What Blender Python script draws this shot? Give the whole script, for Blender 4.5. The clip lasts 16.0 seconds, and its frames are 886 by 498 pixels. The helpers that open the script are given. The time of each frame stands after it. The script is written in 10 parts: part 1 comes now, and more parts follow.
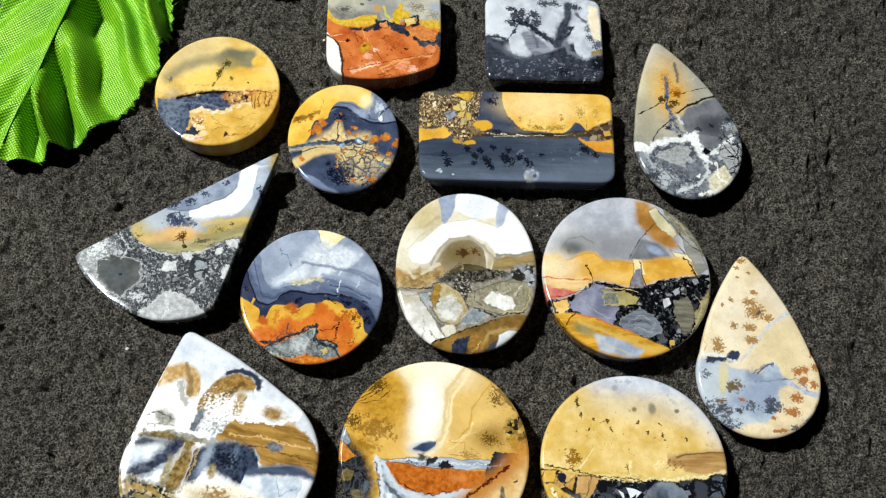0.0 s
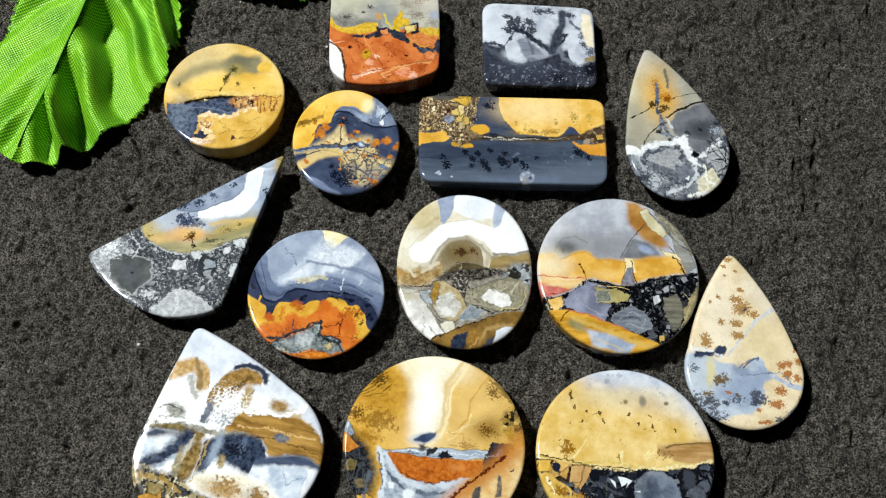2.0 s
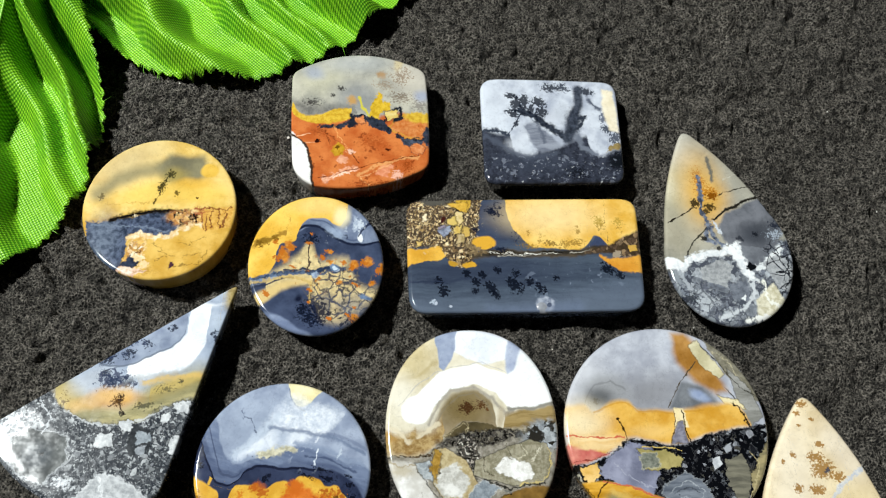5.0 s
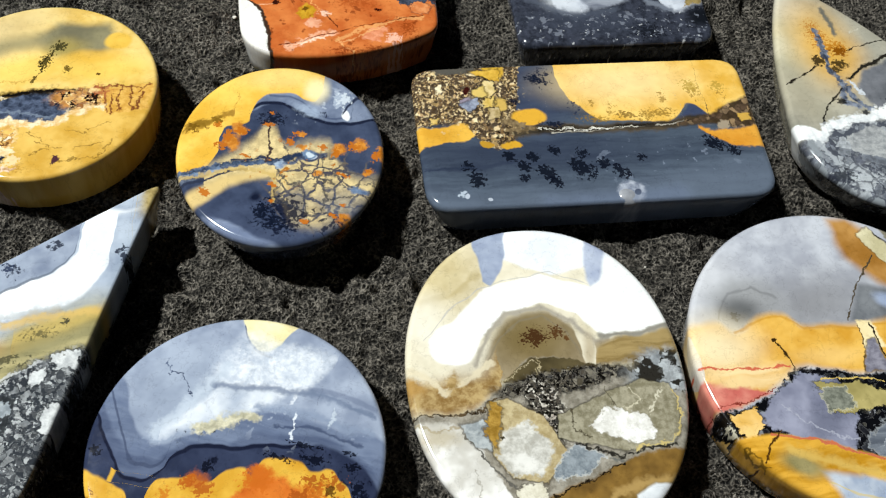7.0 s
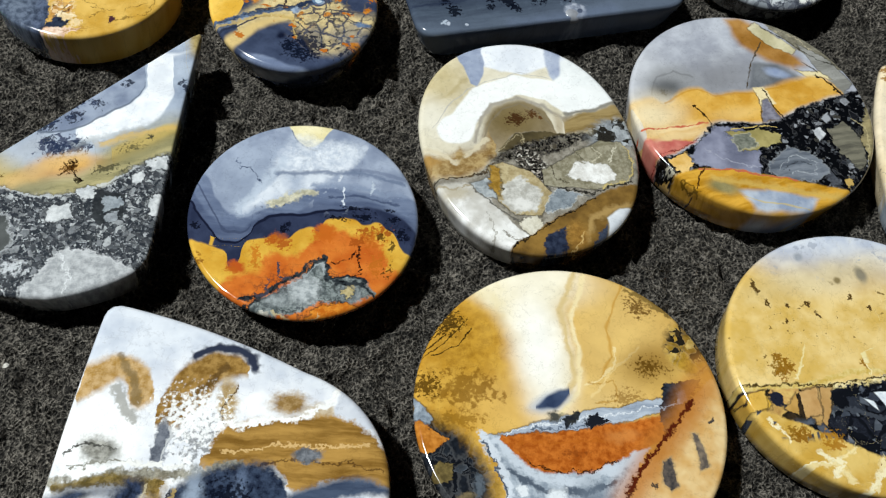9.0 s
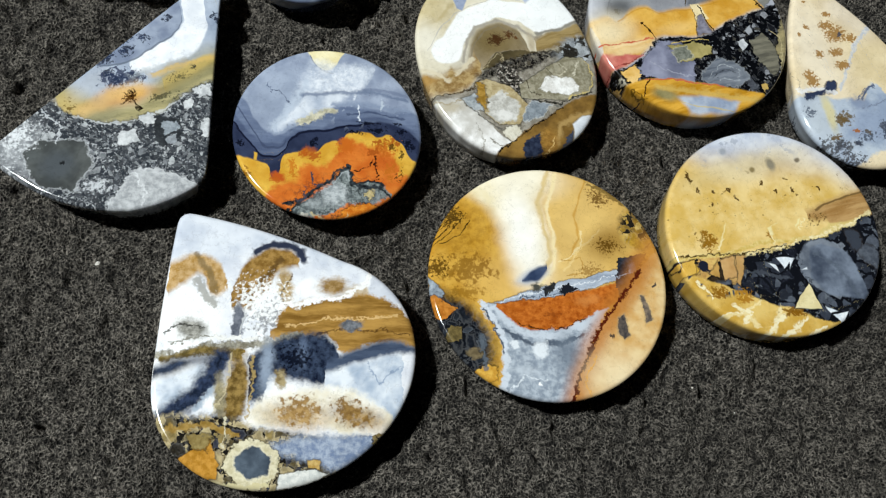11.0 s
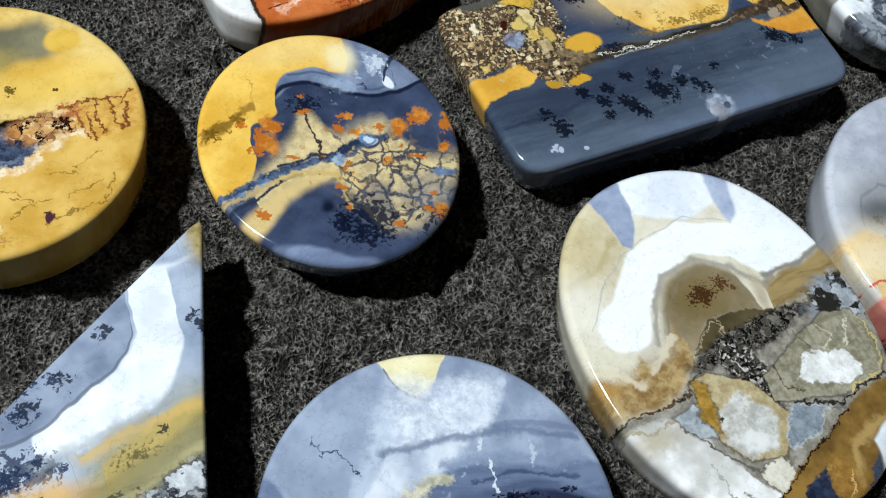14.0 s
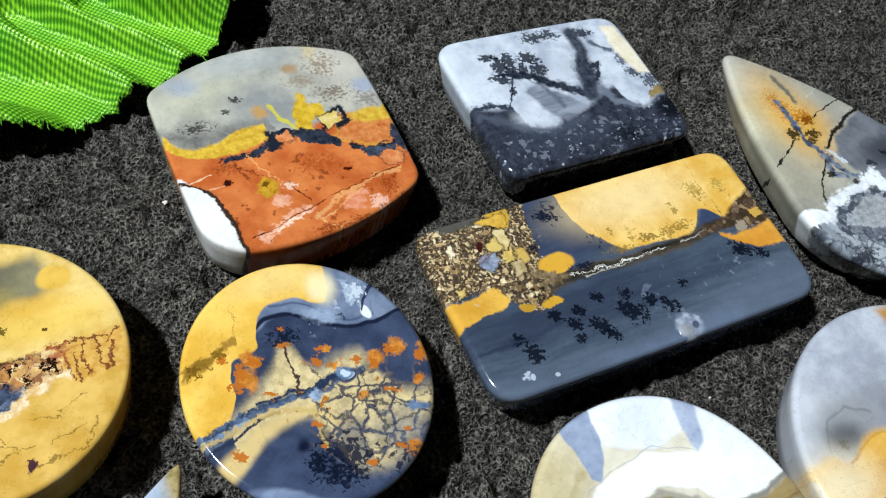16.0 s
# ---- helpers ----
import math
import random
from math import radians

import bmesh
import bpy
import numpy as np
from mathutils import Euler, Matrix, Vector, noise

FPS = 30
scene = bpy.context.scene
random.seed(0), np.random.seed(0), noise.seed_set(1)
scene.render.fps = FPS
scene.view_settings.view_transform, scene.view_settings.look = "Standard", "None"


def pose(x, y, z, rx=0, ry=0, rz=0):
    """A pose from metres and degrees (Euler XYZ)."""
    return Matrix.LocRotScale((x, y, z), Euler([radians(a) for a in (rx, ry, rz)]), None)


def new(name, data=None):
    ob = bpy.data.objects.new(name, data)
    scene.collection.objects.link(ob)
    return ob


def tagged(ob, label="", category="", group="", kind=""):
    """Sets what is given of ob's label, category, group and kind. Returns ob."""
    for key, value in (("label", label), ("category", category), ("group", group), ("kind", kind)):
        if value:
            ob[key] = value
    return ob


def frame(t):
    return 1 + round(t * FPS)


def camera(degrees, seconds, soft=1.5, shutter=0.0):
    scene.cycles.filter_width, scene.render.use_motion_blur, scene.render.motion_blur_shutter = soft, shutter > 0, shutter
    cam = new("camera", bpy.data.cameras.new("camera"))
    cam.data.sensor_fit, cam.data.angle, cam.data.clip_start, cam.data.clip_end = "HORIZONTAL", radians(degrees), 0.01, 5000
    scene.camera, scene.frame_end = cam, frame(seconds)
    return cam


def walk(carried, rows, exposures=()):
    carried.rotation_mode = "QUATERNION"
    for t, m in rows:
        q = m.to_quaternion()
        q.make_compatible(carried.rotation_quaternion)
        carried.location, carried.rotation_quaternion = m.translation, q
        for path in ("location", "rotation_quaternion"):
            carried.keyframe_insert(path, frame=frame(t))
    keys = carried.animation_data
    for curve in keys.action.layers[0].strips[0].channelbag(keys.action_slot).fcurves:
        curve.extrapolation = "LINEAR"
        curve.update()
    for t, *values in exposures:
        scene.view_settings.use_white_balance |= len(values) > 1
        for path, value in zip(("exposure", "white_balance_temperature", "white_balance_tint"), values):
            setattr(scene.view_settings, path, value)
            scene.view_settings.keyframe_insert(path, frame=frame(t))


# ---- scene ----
MM = 0.001
cam = camera(50.35, 16.0, 1.2)
# seconds, eye in millimetres, turn in degrees
ROWS = [
    (0.0, -6.18, 2.17, 163.61, 22.67, -2.33, 0.45),
    (0.5, -6.27, -9.51, 164.22, 23.99, -2.44, 0.62),
    (1.0, -7.24, -17.86, 177.04, 23.41, -2.60, 0.78),
    (1.5, -6.60, -8.37, 171.83, 23.09, -2.55, 0.77),
    (2.0, -7.23, -0.43, 170.09, 22.60, -2.61, 0.32),
    (2.5, -6.18, 11.93, 166.54, 21.73, -2.42, 0.18),
    (3.0, -5.34, 20.15, 166.84, 21.36, -2.38, 0.12),
    (3.5, -4.87, 30.44, 160.02, 21.33, -2.83, -0.67),
    (3.7, -5.69, 34.34, 154.40, 21.33, -3.15, -0.99),
    (5.8, -11.47, 34.65, 127.06, 27.49, -3.93, -2.33),
    (6.0, -11.91, 33.32, 116.54, 28.99, -4.12, -2.57),
    (6.5, -12.74, 32.75, 95.18, 31.47, -4.11, -3.80),
    (7.0, -14.73, 28.29, 81.67, 33.45, -3.95, -6.23),
    (7.5, -17.16, 18.44, 72.83, 34.09, -3.61, -8.39),
    (8.0, -22.55, 10.07, 77.04, 34.69, -3.69, -10.53),
    (8.2, -23.51, 6.40, 78.26, 34.61, -3.88, -11.16),
    (10.3, -41.68, 0.95, 119.56, 22.74, -8.19, -17.32),
    (10.5, -41.48, 0.81, 120.05, 22.04, -7.95, -17.23),
    (11.0, -42.96, 1.64, 118.32, 21.21, -8.33, -17.56),
    (11.5, -54.01, 12.20, 88.44, 22.24, -9.54, -21.38),
    (12.0, -52.82, 21.49, 72.57, 24.53, -9.65, -24.11),
    (12.5, -49.36, 28.22, 64.79, 26.98, -9.50, -24.95),
    (13.0, -45.05, 36.07, 64.85, 28.79, -8.85, -24.93),
    (13.5, -42.88, 43.95, 66.67, 29.53, -9.27, -25.05),
    (14.0, -40.10, 49.31, 68.45, 30.24, -9.47, -24.92),
    (14.5, -37.24, 52.02, 69.29, 30.22, -9.55, -24.72),
    (15.0, -34.98, 57.07, 71.86, 30.65, -9.72, -24.75),
    (15.5, -35.03, 57.75, 76.09, 33.36, -9.46, -24.73),
    (16.0, -35.35, 56.87, 77.74, 35.49, -9.24, -24.69),
]
walk(cam, [(t, pose(MM * x, MM * y, MM * z, rx, ry, rz)) for t, x, y, z, rx, ry, rz in ROWS],
     [(0.0, 0.36, 6500, 10), (3.5, 0.30, 6220, 10), (6.5, 0.44, 6450, 10), (7.5, 0.36, 6450, 10), (8.2, 0.16, 6350, 10), (10.5, 0.17, 6250, 10), (12.5, 0.1, 6200, 10),
      (13.5, 0.12, 5950, 10), (14.5, 0.28, 5850, 10), (16.0, 0.34, 5850, 10)])

# ---- light: one hard lamp near the table and a faint sky ----
LAMP_WAY = Vector((3.05, -1.0, -5.4)).normalized()
world = bpy.data.worlds.new("sky")
scene.world = world
world.use_nodes = True
wn = world.node_tree
sky = wn.nodes.new("ShaderNodeTexSky")
sky.sky_type = "NISHITA"
sky.sun_disc = False
sky.sun_elevation = math.asin(-LAMP_WAY.z)
sky.sun_rotation = math.atan2(-LAMP_WAY.x, -LAMP_WAY.y)
wn.links.new(sky.outputs[0], wn.nodes["Background"].inputs[0])
wn.nodes["Background"].inputs[1].default_value = 0.0004
lamp_data = bpy.data.lights.new("lamp", "POINT")
lamp_data.energy = 42.0
lamp_data.shadow_soft_size = 0.03
lamp_data.color = (0.965, 1.0, 0.965)
lamp = new("lamp", lamp_data)
lamp.location = Vector((-0.01, 0.07, 0.0)) - 0.9 * LAMP_WAY


# ---- materials ----
def linear(code):
    """A colour from hex, made linear."""
    v = [int(code[n:n + 2], 16) / 255 for n in (1, 3, 5)]
    return tuple(c / 12.92 if c < 0.04045 else ((c + 0.055) / 1.055) ** 2.4 for c in v) + (1.0,)


class Tree:
    """Short-hand for building a node material."""

    def __init__(self, name):
        self.begin(name)

    def begin(self, name):
        self.mat = bpy.data.materials.new(name)
        self.mat.use_nodes = True
        self.nt = self.mat.node_tree
        self.bsdf = self.nt.nodes["Principled BSDF"]
        self.out = self.nt.nodes["Material Output"]

    def node(self, kind, op=None):
        n = self.nt.nodes.new(kind)
        if op:
            n.operation = op
        return n

    def plug(self, socket, value):
        if isinstance(value, bpy.types.NodeSocket):
            self.nt.links.new(value, socket)
        else:
            socket.default_value = value

    def math(self, op, a, b=0.0):
        n = self.node("ShaderNodeMath", op)
        self.plug(n.inputs[0], a)
        self.plug(n.inputs[1], b)
        return n.outputs[0]

    def vmath(self, op, a, b=None, scale=None):
        n = self.node("ShaderNodeVectorMath", op)
        self.plug(n.inputs[0], a)
        if b is not None:
            self.plug(n.inputs[1], b)
        if scale is not None:
            self.plug(n.inputs["Scale"], scale)
        return n.outputs["Value"] if op in ("LENGTH", "DOT_PRODUCT", "DISTANCE") else n.outputs["Vector"]

    def step(self, value, lo, hi, a=0.0, b=1.0):
        n = self.node("ShaderNodeMapRange")
        n.interpolation_type = "SMOOTHSTEP"
        for k, v in zip((0, 1, 2, 3, 4), (value, lo, hi, a, b)):
            self.plug(n.inputs[k], v)
        return n.outputs[0]

    def mix(self, fac, a, b, blend="MIX"):
        n = self.node("ShaderNodeMix")
        n.data_type, n.blend_type = "RGBA", blend
        self.plug(n.inputs[0], fac)
        self.plug(n.inputs[6], a)
        self.plug(n.inputs[7], b)
        return n.outputs[2]

    def noise(self, vec, scale, detail=2.0, rough=0.5, distort=0.0, out="Fac"):
        n = self.node("ShaderNodeTexNoise")
        self.plug(n.inputs["Vector"], vec)
        for k, v in (("Scale", scale), ("Detail", detail), ("Roughness", rough), ("Distortion", distort)):
            n.inputs[k].default_value = v
        return n.outputs[out]

    def cells(self, vec, scale, feature="F1", out="Distance", rand=1.0):
        n = self.node("ShaderNodeTexVoronoi")
        n.feature = feature
        self.plug(n.inputs["Vector"], vec)
        n.inputs["Scale"].default_value = scale
        n.inputs["Randomness"].default_value = rand
        return n.outputs[out]

    def bump(self, height, strength, distance, normal=None):
        n = self.node("ShaderNodeBump")
        n.inputs["Strength"].default_value = strength
        n.inputs["Distance"].default_value = distance
        self.plug(n.inputs["Height"], height)
        if normal is not None:
            self.plug(n.inputs["Normal"], normal)
        return n.outputs[0]


class Kit(Tree):
    """A node group: inputs as (name, kind, default), one output."""

    def __init__(self, name, ins, out):
        self.nt = bpy.data.node_groups.new(name, "ShaderNodeTree")
        for label, kind, default in ins:
            sock = self.nt.interface.new_socket(label, in_out="INPUT", socket_type="NodeSocket" + kind)
            sock.default_value = default
        self.nt.interface.new_socket("Out", in_out="OUTPUT", socket_type="NodeSocket" + out)
        self.ins = self.node("NodeGroupInput").outputs
        self.end = self.node("NodeGroupOutput").inputs[0]

    def close(self, value):
        self.plug(self.end, value)
        return self.nt


def kit_layer():
    g = Kit("layer", [("Colour", "Color", (0, 0, 0, 1)), ("Mask", "Float", 0.0), ("Amount", "Float", 1.0), ("Tone", "Color", (0, 0, 0, 1)), ("Second", "Color", (0, 0, 0, 1)), ("Grain", "Float", 0.0)], "Color")
    tone = g.mix(g.ins["Grain"], g.ins["Tone"], g.ins["Second"])
    return g.close(g.mix(g.math("MULTIPLY", g.ins["Mask"], g.ins["Amount"]), g.ins["Colour"], tone))


def kit_segment():
    zero = (0.0, 0.0, 0.0)
    g = Kit("segment", [("Place", "Vector", zero), ("Start", "Vector", zero), ("Way", "Vector", zero), ("Unit", "Float", 1.0)], "Float")
    off = g.vmath("SUBTRACT", g.ins["Place"], g.ins["Start"])
    h = g.math("MULTIPLY", g.vmath("DOT_PRODUCT", off, g.ins["Way"]), g.ins["Unit"])
    h = g.math("MINIMUM", g.math("MAXIMUM", h, 0.0), 1.0)
    return g.close(g.vmath("DISTANCE", off, g.vmath("SCALE", g.ins["Way"], scale=h)))


def kit_sides():
    zero = (0.0, 0.0, 0.0)
    g = Kit("sides", [(n, "Vector", zero) for n in ("Place", "A", "B", "C", "D")], "Float")
    d = [g.vmath("DOT_PRODUCT", g.ins["Place"], g.ins[n]) for n in "ABCD"]
    return g.close(g.math("MAXIMUM", g.math("MAXIMUM", d[0], d[1]), g.math("MAXIMUM", d[2], d[3])))


def kit_disc():
    zero = (0.0, 0.0, 0.0)
    g = Kit("disc", [("Place", "Vector", zero), ("Middle", "Vector", zero), ("Along", "Vector", zero), ("Across", "Vector", zero), ("Soft", "Float", 0.1)], "Float")
    off = g.vmath("SUBTRACT", g.ins["Place"], g.ins["Middle"])
    u, v = g.vmath("DOT_PRODUCT", off, g.ins["Along"]), g.vmath("DOT_PRODUCT", off, g.ins["Across"])
    far = g.math("SQRT", g.math("ADD", g.math("MULTIPLY", u, u), g.math("MULTIPLY", v, v)))
    return g.close(g.step(far, g.math("SUBTRACT", 1.0, g.ins["Soft"]), g.math("ADD", 1.0, g.ins["Soft"]), 1.0, 0.0))


def kit_fern():
    zero = (0.0, 0.0, 0.0)
    g = Kit("fern", [("Place", "Vector", zero), ("Middle", "Vector", zero), ("Along", "Vector", zero), ("Across", "Vector", zero), ("Arms", "Float", 7.0), ("Fill", "Float", 0.6), ("Rough", "Float", 0.5), ("Bend", "Float", 0.5), ("Soft", "Float", 0.12)], "Float")
    off = g.vmath("SUBTRACT", g.ins["Place"], g.ins["Middle"])
    u, v = g.vmath("DOT_PRODUCT", off, g.ins["Along"]), g.vmath("DOT_PRODUCT", off, g.ins["Across"])
    far = g.math("SQRT", g.math("ADD", g.math("MULTIPLY", u, u), g.math("MULTIPLY", v, v)))
    angle = g.math("ARCTAN2", v, u)
    bend = g.math("MULTIPLY", g.math("SUBTRACT", g.ins["Bend"], 0.5), 14.0)
    arm = g.math("COSINE", g.math("ADD", g.math("MULTIPLY", angle, g.ins["Arms"]), bend))
    lobe = g.math("ADD", g.math("MULTIPLY", arm, 0.13), g.math("MULTIPLY", g.math("SUBTRACT", g.ins["Rough"], 0.5), 2.9))
    full = g.math("SUBTRACT", g.math("ADD", lobe, g.ins["Fill"]), g.math("MULTIPLY", far, 0.95))
    return g.close(g.math("MULTIPLY", g.step(full, -0.02, g.ins["Soft"]), g.step(far, 0.9, 1.3, 1.0, 0.0)))


LAYER, SEGMENT, SIDES, DISC, FERN = kit_layer(), kit_segment(), kit_sides(), kit_disc(), kit_fern()


class Agate(Tree):
    """Polished picture stone: layers of colour laid over one another in the stone's own millimetres."""

    HALF = 26.0
    rims = True

    def __init__(self, name, base, seed=0.0, gloss=0.07, turn=0.0):
        self.begin(name)
        place = self.node("ShaderNodeTexCoord").outputs["Object"]
        p0 = self.vmath("SCALE", place, scale=1000.0)
        laid = self.node("ShaderNodeMapping")
        self.plug(laid.inputs["Vector"], p0)
        laid.inputs["Rotation"].default_value = (0, 0, radians(-turn))
        laid.inputs["Scale"].default_value = (1.0, 1.0, 0.12)
        flat = laid.outputs[0]
        self.seeded = self.vmath("ADD", flat, (seed * 17.3, seed * 9.1, seed * 5.7))
        w1 = self.vmath("SUBTRACT", self.noise(self.seeded, 0.32, 2.0, out="Color"), (0.5, 0.5, 0.5))
        w2 = self.vmath("SUBTRACT", self.noise(self.seeded, 1.35, 2.0, 0.5, out="Color"), (0.5, 0.5, 0.5))
        w3 = self.vmath("SUBTRACT", self.noise(self.seeded, 3.6, 4.0, 0.62, out="Color"), (0.5, 0.5, 0.5))
        p1 = self.vmath("ADD", flat, self.vmath("SCALE", w1, scale=1.1))
        p2 = self.vmath("ADD", self.vmath("ADD", p1, self.vmath("SCALE", w2, scale=0.5)), self.vmath("SCALE", w3, scale=0.4))
        p3 = self.vmath("ADD", self.vmath("ADD", p2, self.vmath("SCALE", w2, scale=0.55)), self.vmath("SCALE", w3, scale=0.4))
        self.at = []
        for p in (self.vmath("ADD", flat, self.vmath("SCALE", w2, scale=0.001)), p1, p2, p3):
            late = self.node("ShaderNodeMapping")
            self.plug(late.inputs["Vector"], p)
            late.inputs["Location"].default_value = (0.0, 0.0, 0.01)
            n = self.node("ShaderNodeSeparateXYZ")
            self.plug(n.inputs[0], late.outputs[0])
            self.at.append((p, n.outputs[0], n.outputs[1], {}))
        self.coarse = self.step(self.noise(self.seeded, 0.28, 3.0, 0.6), 0.3, 0.7)
        self.fine = self.step(self.noise(self.seeded, 1.3, 4.0, 0.65), 0.32, 0.68)
        self.streak = self.step(self.noise(self.vmath("MULTIPLY", p1, (0.12, 1.1, 1.0)), 1.0, 3.0, 0.6), 0.32, 0.68)
        self.colour = self.tone(base)
        self.gloss = gloss

    def blend(self, spec):
        """The mixing grain of a two-toned spec (a, b, which): coarse, fine or streaks."""
        return {"c": self.coarse, "f": self.fine, "s": self.streak}[spec[2]]

    def tone(self, spec):
        if isinstance(spec, str):
            return linear(spec)
        return self.mix(self.blend(spec), linear(spec[0]), linear(spec[1]))

    def unit(self, w, axis):
        made = self.at[w][3]
        if axis not in made:
            made[axis] = self.math("MULTIPLY_ADD", self.at[w][1 + axis], 0.5 / self.HALF)
            made[axis].node.inputs[2].default_value = 0.5
        return made[axis]

    def curve(self, points, w, axis=0, sharp=False, beyond=None):
        n = self.node("ShaderNodeFloatCurve")
        self.plug(n.inputs["Value"], self.unit(w, axis))
        m = n.mapping
        m.extend = "HORIZONTAL"
        c = m.curves[0]
        pts = sorted((0.5 + p[axis] / 2 / self.HALF, 0.5 + p[1 - axis] / 2 / self.HALF) for p in points)
        for k in range(1, len(pts)):
            if pts[k][0] - pts[k - 1][0] < 0.003:
                pts[k] = (pts[k - 1][0] + 0.003, pts[k][1])
        ends = set()
        if beyond is not None:
            pts = [(max(0.0, pts[0][0] - 0.004), beyond)] + pts + [(min(1.0, pts[-1][0] + 0.004), beyond)]
            ends = {0, 1, len(pts) - 2, len(pts) - 1}
        while len(c.points) < len(pts):
            c.points.new(0.5, 0.5)
        for k, p in enumerate(pts):
            c.points[k].location = p
            c.points[k].handle_type = "VECTOR" if sharp or k in ends else "AUTO_CLAMPED"
        m.update()
        return n.outputs[0]

    def area(self, top=None, low=None, soft=0.12, w=1, sharp=False, axis=0):
        """Where a point lies below the curve top and above the curve low."""
        e, y, mask = soft / 2 / self.HALF, self.unit(w, 1 - axis), None
        for pts, sign in ((top, 1), (low, -1)):
            if pts:
                edge = self.curve(pts, w, axis, sharp, (0.0 if sign > 0 else 1.0) if top and low else None)
                off = self.math("SUBTRACT", edge, y) if sign > 0 else self.math("SUBTRACT", y, edge)
                m = self.step(off, -e, e)
                mask = m if mask is None else self.math("MULTIPLY", mask, m)
        return mask

    def use(self, kit, **values):
        n = self.node("ShaderNodeGroup")
        n.node_tree = kit
        for label, value in values.items():
            self.plug(n.inputs[label], value)
        return n.outputs[0]

    def fill(self, mask, tone, k=1.0):
        two = not isinstance(tone, str)
        more = {"Second": linear(tone[1]), "Grain": self.blend(tone)} if two else {}
        self.colour = self.use(LAYER, Colour=self.colour, Mask=mask, Amount=k, Tone=linear(tone[0] if two else tone), **more)

    def region(self, top, low, tone, soft=0.12, w=1, sharp=False, axis=0, k=1.0):
        self.fill(self.area(top, low, soft, w, sharp, axis), tone, k)

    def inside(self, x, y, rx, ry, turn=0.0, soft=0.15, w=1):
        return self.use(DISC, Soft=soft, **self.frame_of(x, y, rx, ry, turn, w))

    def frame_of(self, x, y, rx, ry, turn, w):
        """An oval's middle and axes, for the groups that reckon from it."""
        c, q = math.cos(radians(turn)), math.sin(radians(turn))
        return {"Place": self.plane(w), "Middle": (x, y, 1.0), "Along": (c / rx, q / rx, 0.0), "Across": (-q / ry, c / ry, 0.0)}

    def blob(self, x, y, rx, ry, turn, tone, soft=0.15, w=1, k=1.0):
        if self.rims and w == 3 and soft <= 0.2 and min(rx, ry) > 0.7:
            self.fill(self.inside(x, y, rx + 0.22, ry + 0.22, turn, 0.12, w), "#2a2420", 0.7 * k)
        self.fill(self.inside(x, y, rx, ry, turn, soft, w), tone, k)

    def vein(self, points, width, tone, w=1, axis=0, k=1.0, sharp=False):
        """A line along a curve, that runs mostly along the given axis."""
        edge = self.curve(points, w, axis, sharp, 1.0)
        off = self.math("ABSOLUTE", self.math("SUBTRACT", self.unit(w, 1 - axis), edge))
        h = width / 4 / self.HALF
        m = self.step(off, 0.5 * h, 1.5 * h, 1.0, 0.0)
        self.fill(m, tone, k)

    def shards(self, mask, tones, scale, gap, gap_tone, keep=1.0, w=1):
        """Broken angular bits of several tones with a filling between them."""
        v = self.at[w][0]
        pick = self.node("ShaderNodeSeparateColor")
        self.plug(pick.inputs[0], self.cells(v, scale, out="Color"))
        ramp = self.node("ShaderNodeValToRGB")
        ramp.color_ramp.interpolation = "CONSTANT"
        els = ramp.color_ramp.elements
        for k, t in enumerate(tones):
            e = els[k] if k < 2 else els.new(0.5)
            e.position = k / len(tones)
            e.color = linear(t)
        self.plug(ramp.inputs[0], pick.outputs[0])
        shade = self.mix(0.35, ramp.outputs[0], self.mix(self.fine, (0.02, 0.02, 0.03, 1), (0.6, 0.6, 0.6, 1)), "OVERLAY")
        edge = self.cells(v, scale, "DISTANCE_TO_EDGE")
        here = self.step(edge, gap * 0.7, gap * 1.3)
        if keep < 1.0:
            here = self.math("MULTIPLY", here, self.step(pick.outputs[1], keep, keep + 0.02, 1.0, 0.0))
        body = self.mix(here, self.colour if gap_tone is None else self.tone(gap_tone), shade)
        self.colour = self.mix(mask, self.colour, body)

    def cracks(self, mask, tone, scale, width, w=2, k=1.0):
        edge = self.cells(self.at[w][0], scale, "DISTANCE_TO_EDGE")
        self.fill(self.math("MULTIPLY", mask, self.step(edge, width * 0.5, width * 1.5, 1.0, 0.0)), tone, k)

    def spots(self, mask, tone, scale, amount=0.5, w=0, k=1.0):
        """Scattered grains; amount 0 to 1."""
        n = self.noise(self.at[w][0], scale, 3.0, 0.6)
        t = 0.72 - 0.35 * amount
        self.fill(self.math("MULTIPLY", mask, self.step(n, t, t + 0.05)), tone, k)

    def fern(self, x, y, rx, ry, turn, tone, scale=1.6, k=0.9, amount=0.5):
        """A feathery mineral growth, dense in the middle."""
        m = self.inside(x, y, rx, ry, turn, 0.75, 1)
        n = self.noise(self.at[0][0], scale * 1.25, 3.0, 0.7, 0.5)
        t = 0.93 - 0.2 * amount
        self.fill(self.step(self.math("ADD", self.math("MULTIPLY", m, 0.32), n), t, t + (0.04 if scale > 0.95 else 0.13)), tone, k)

    def plane(self, w):
        """The pattern's place at height one, for distances within the top face."""
        made = self.at[w][3]
        if "plane" not in made:
            n = self.node("ShaderNodeCombineXYZ")
            for k, value in enumerate((self.at[w][1], self.at[w][2], 1.0)):
                self.plug(n.inputs[k], value)
            made["plane"] = n.outputs[0]
        return made["plane"]

    def shared(self, scale, detail, rough=0.5):
        made = self.at[0][3]
        if (scale, detail) not in made:
            made[scale, detail] = self.noise(self.seeded, scale, detail, rough)
        return made[scale, detail]

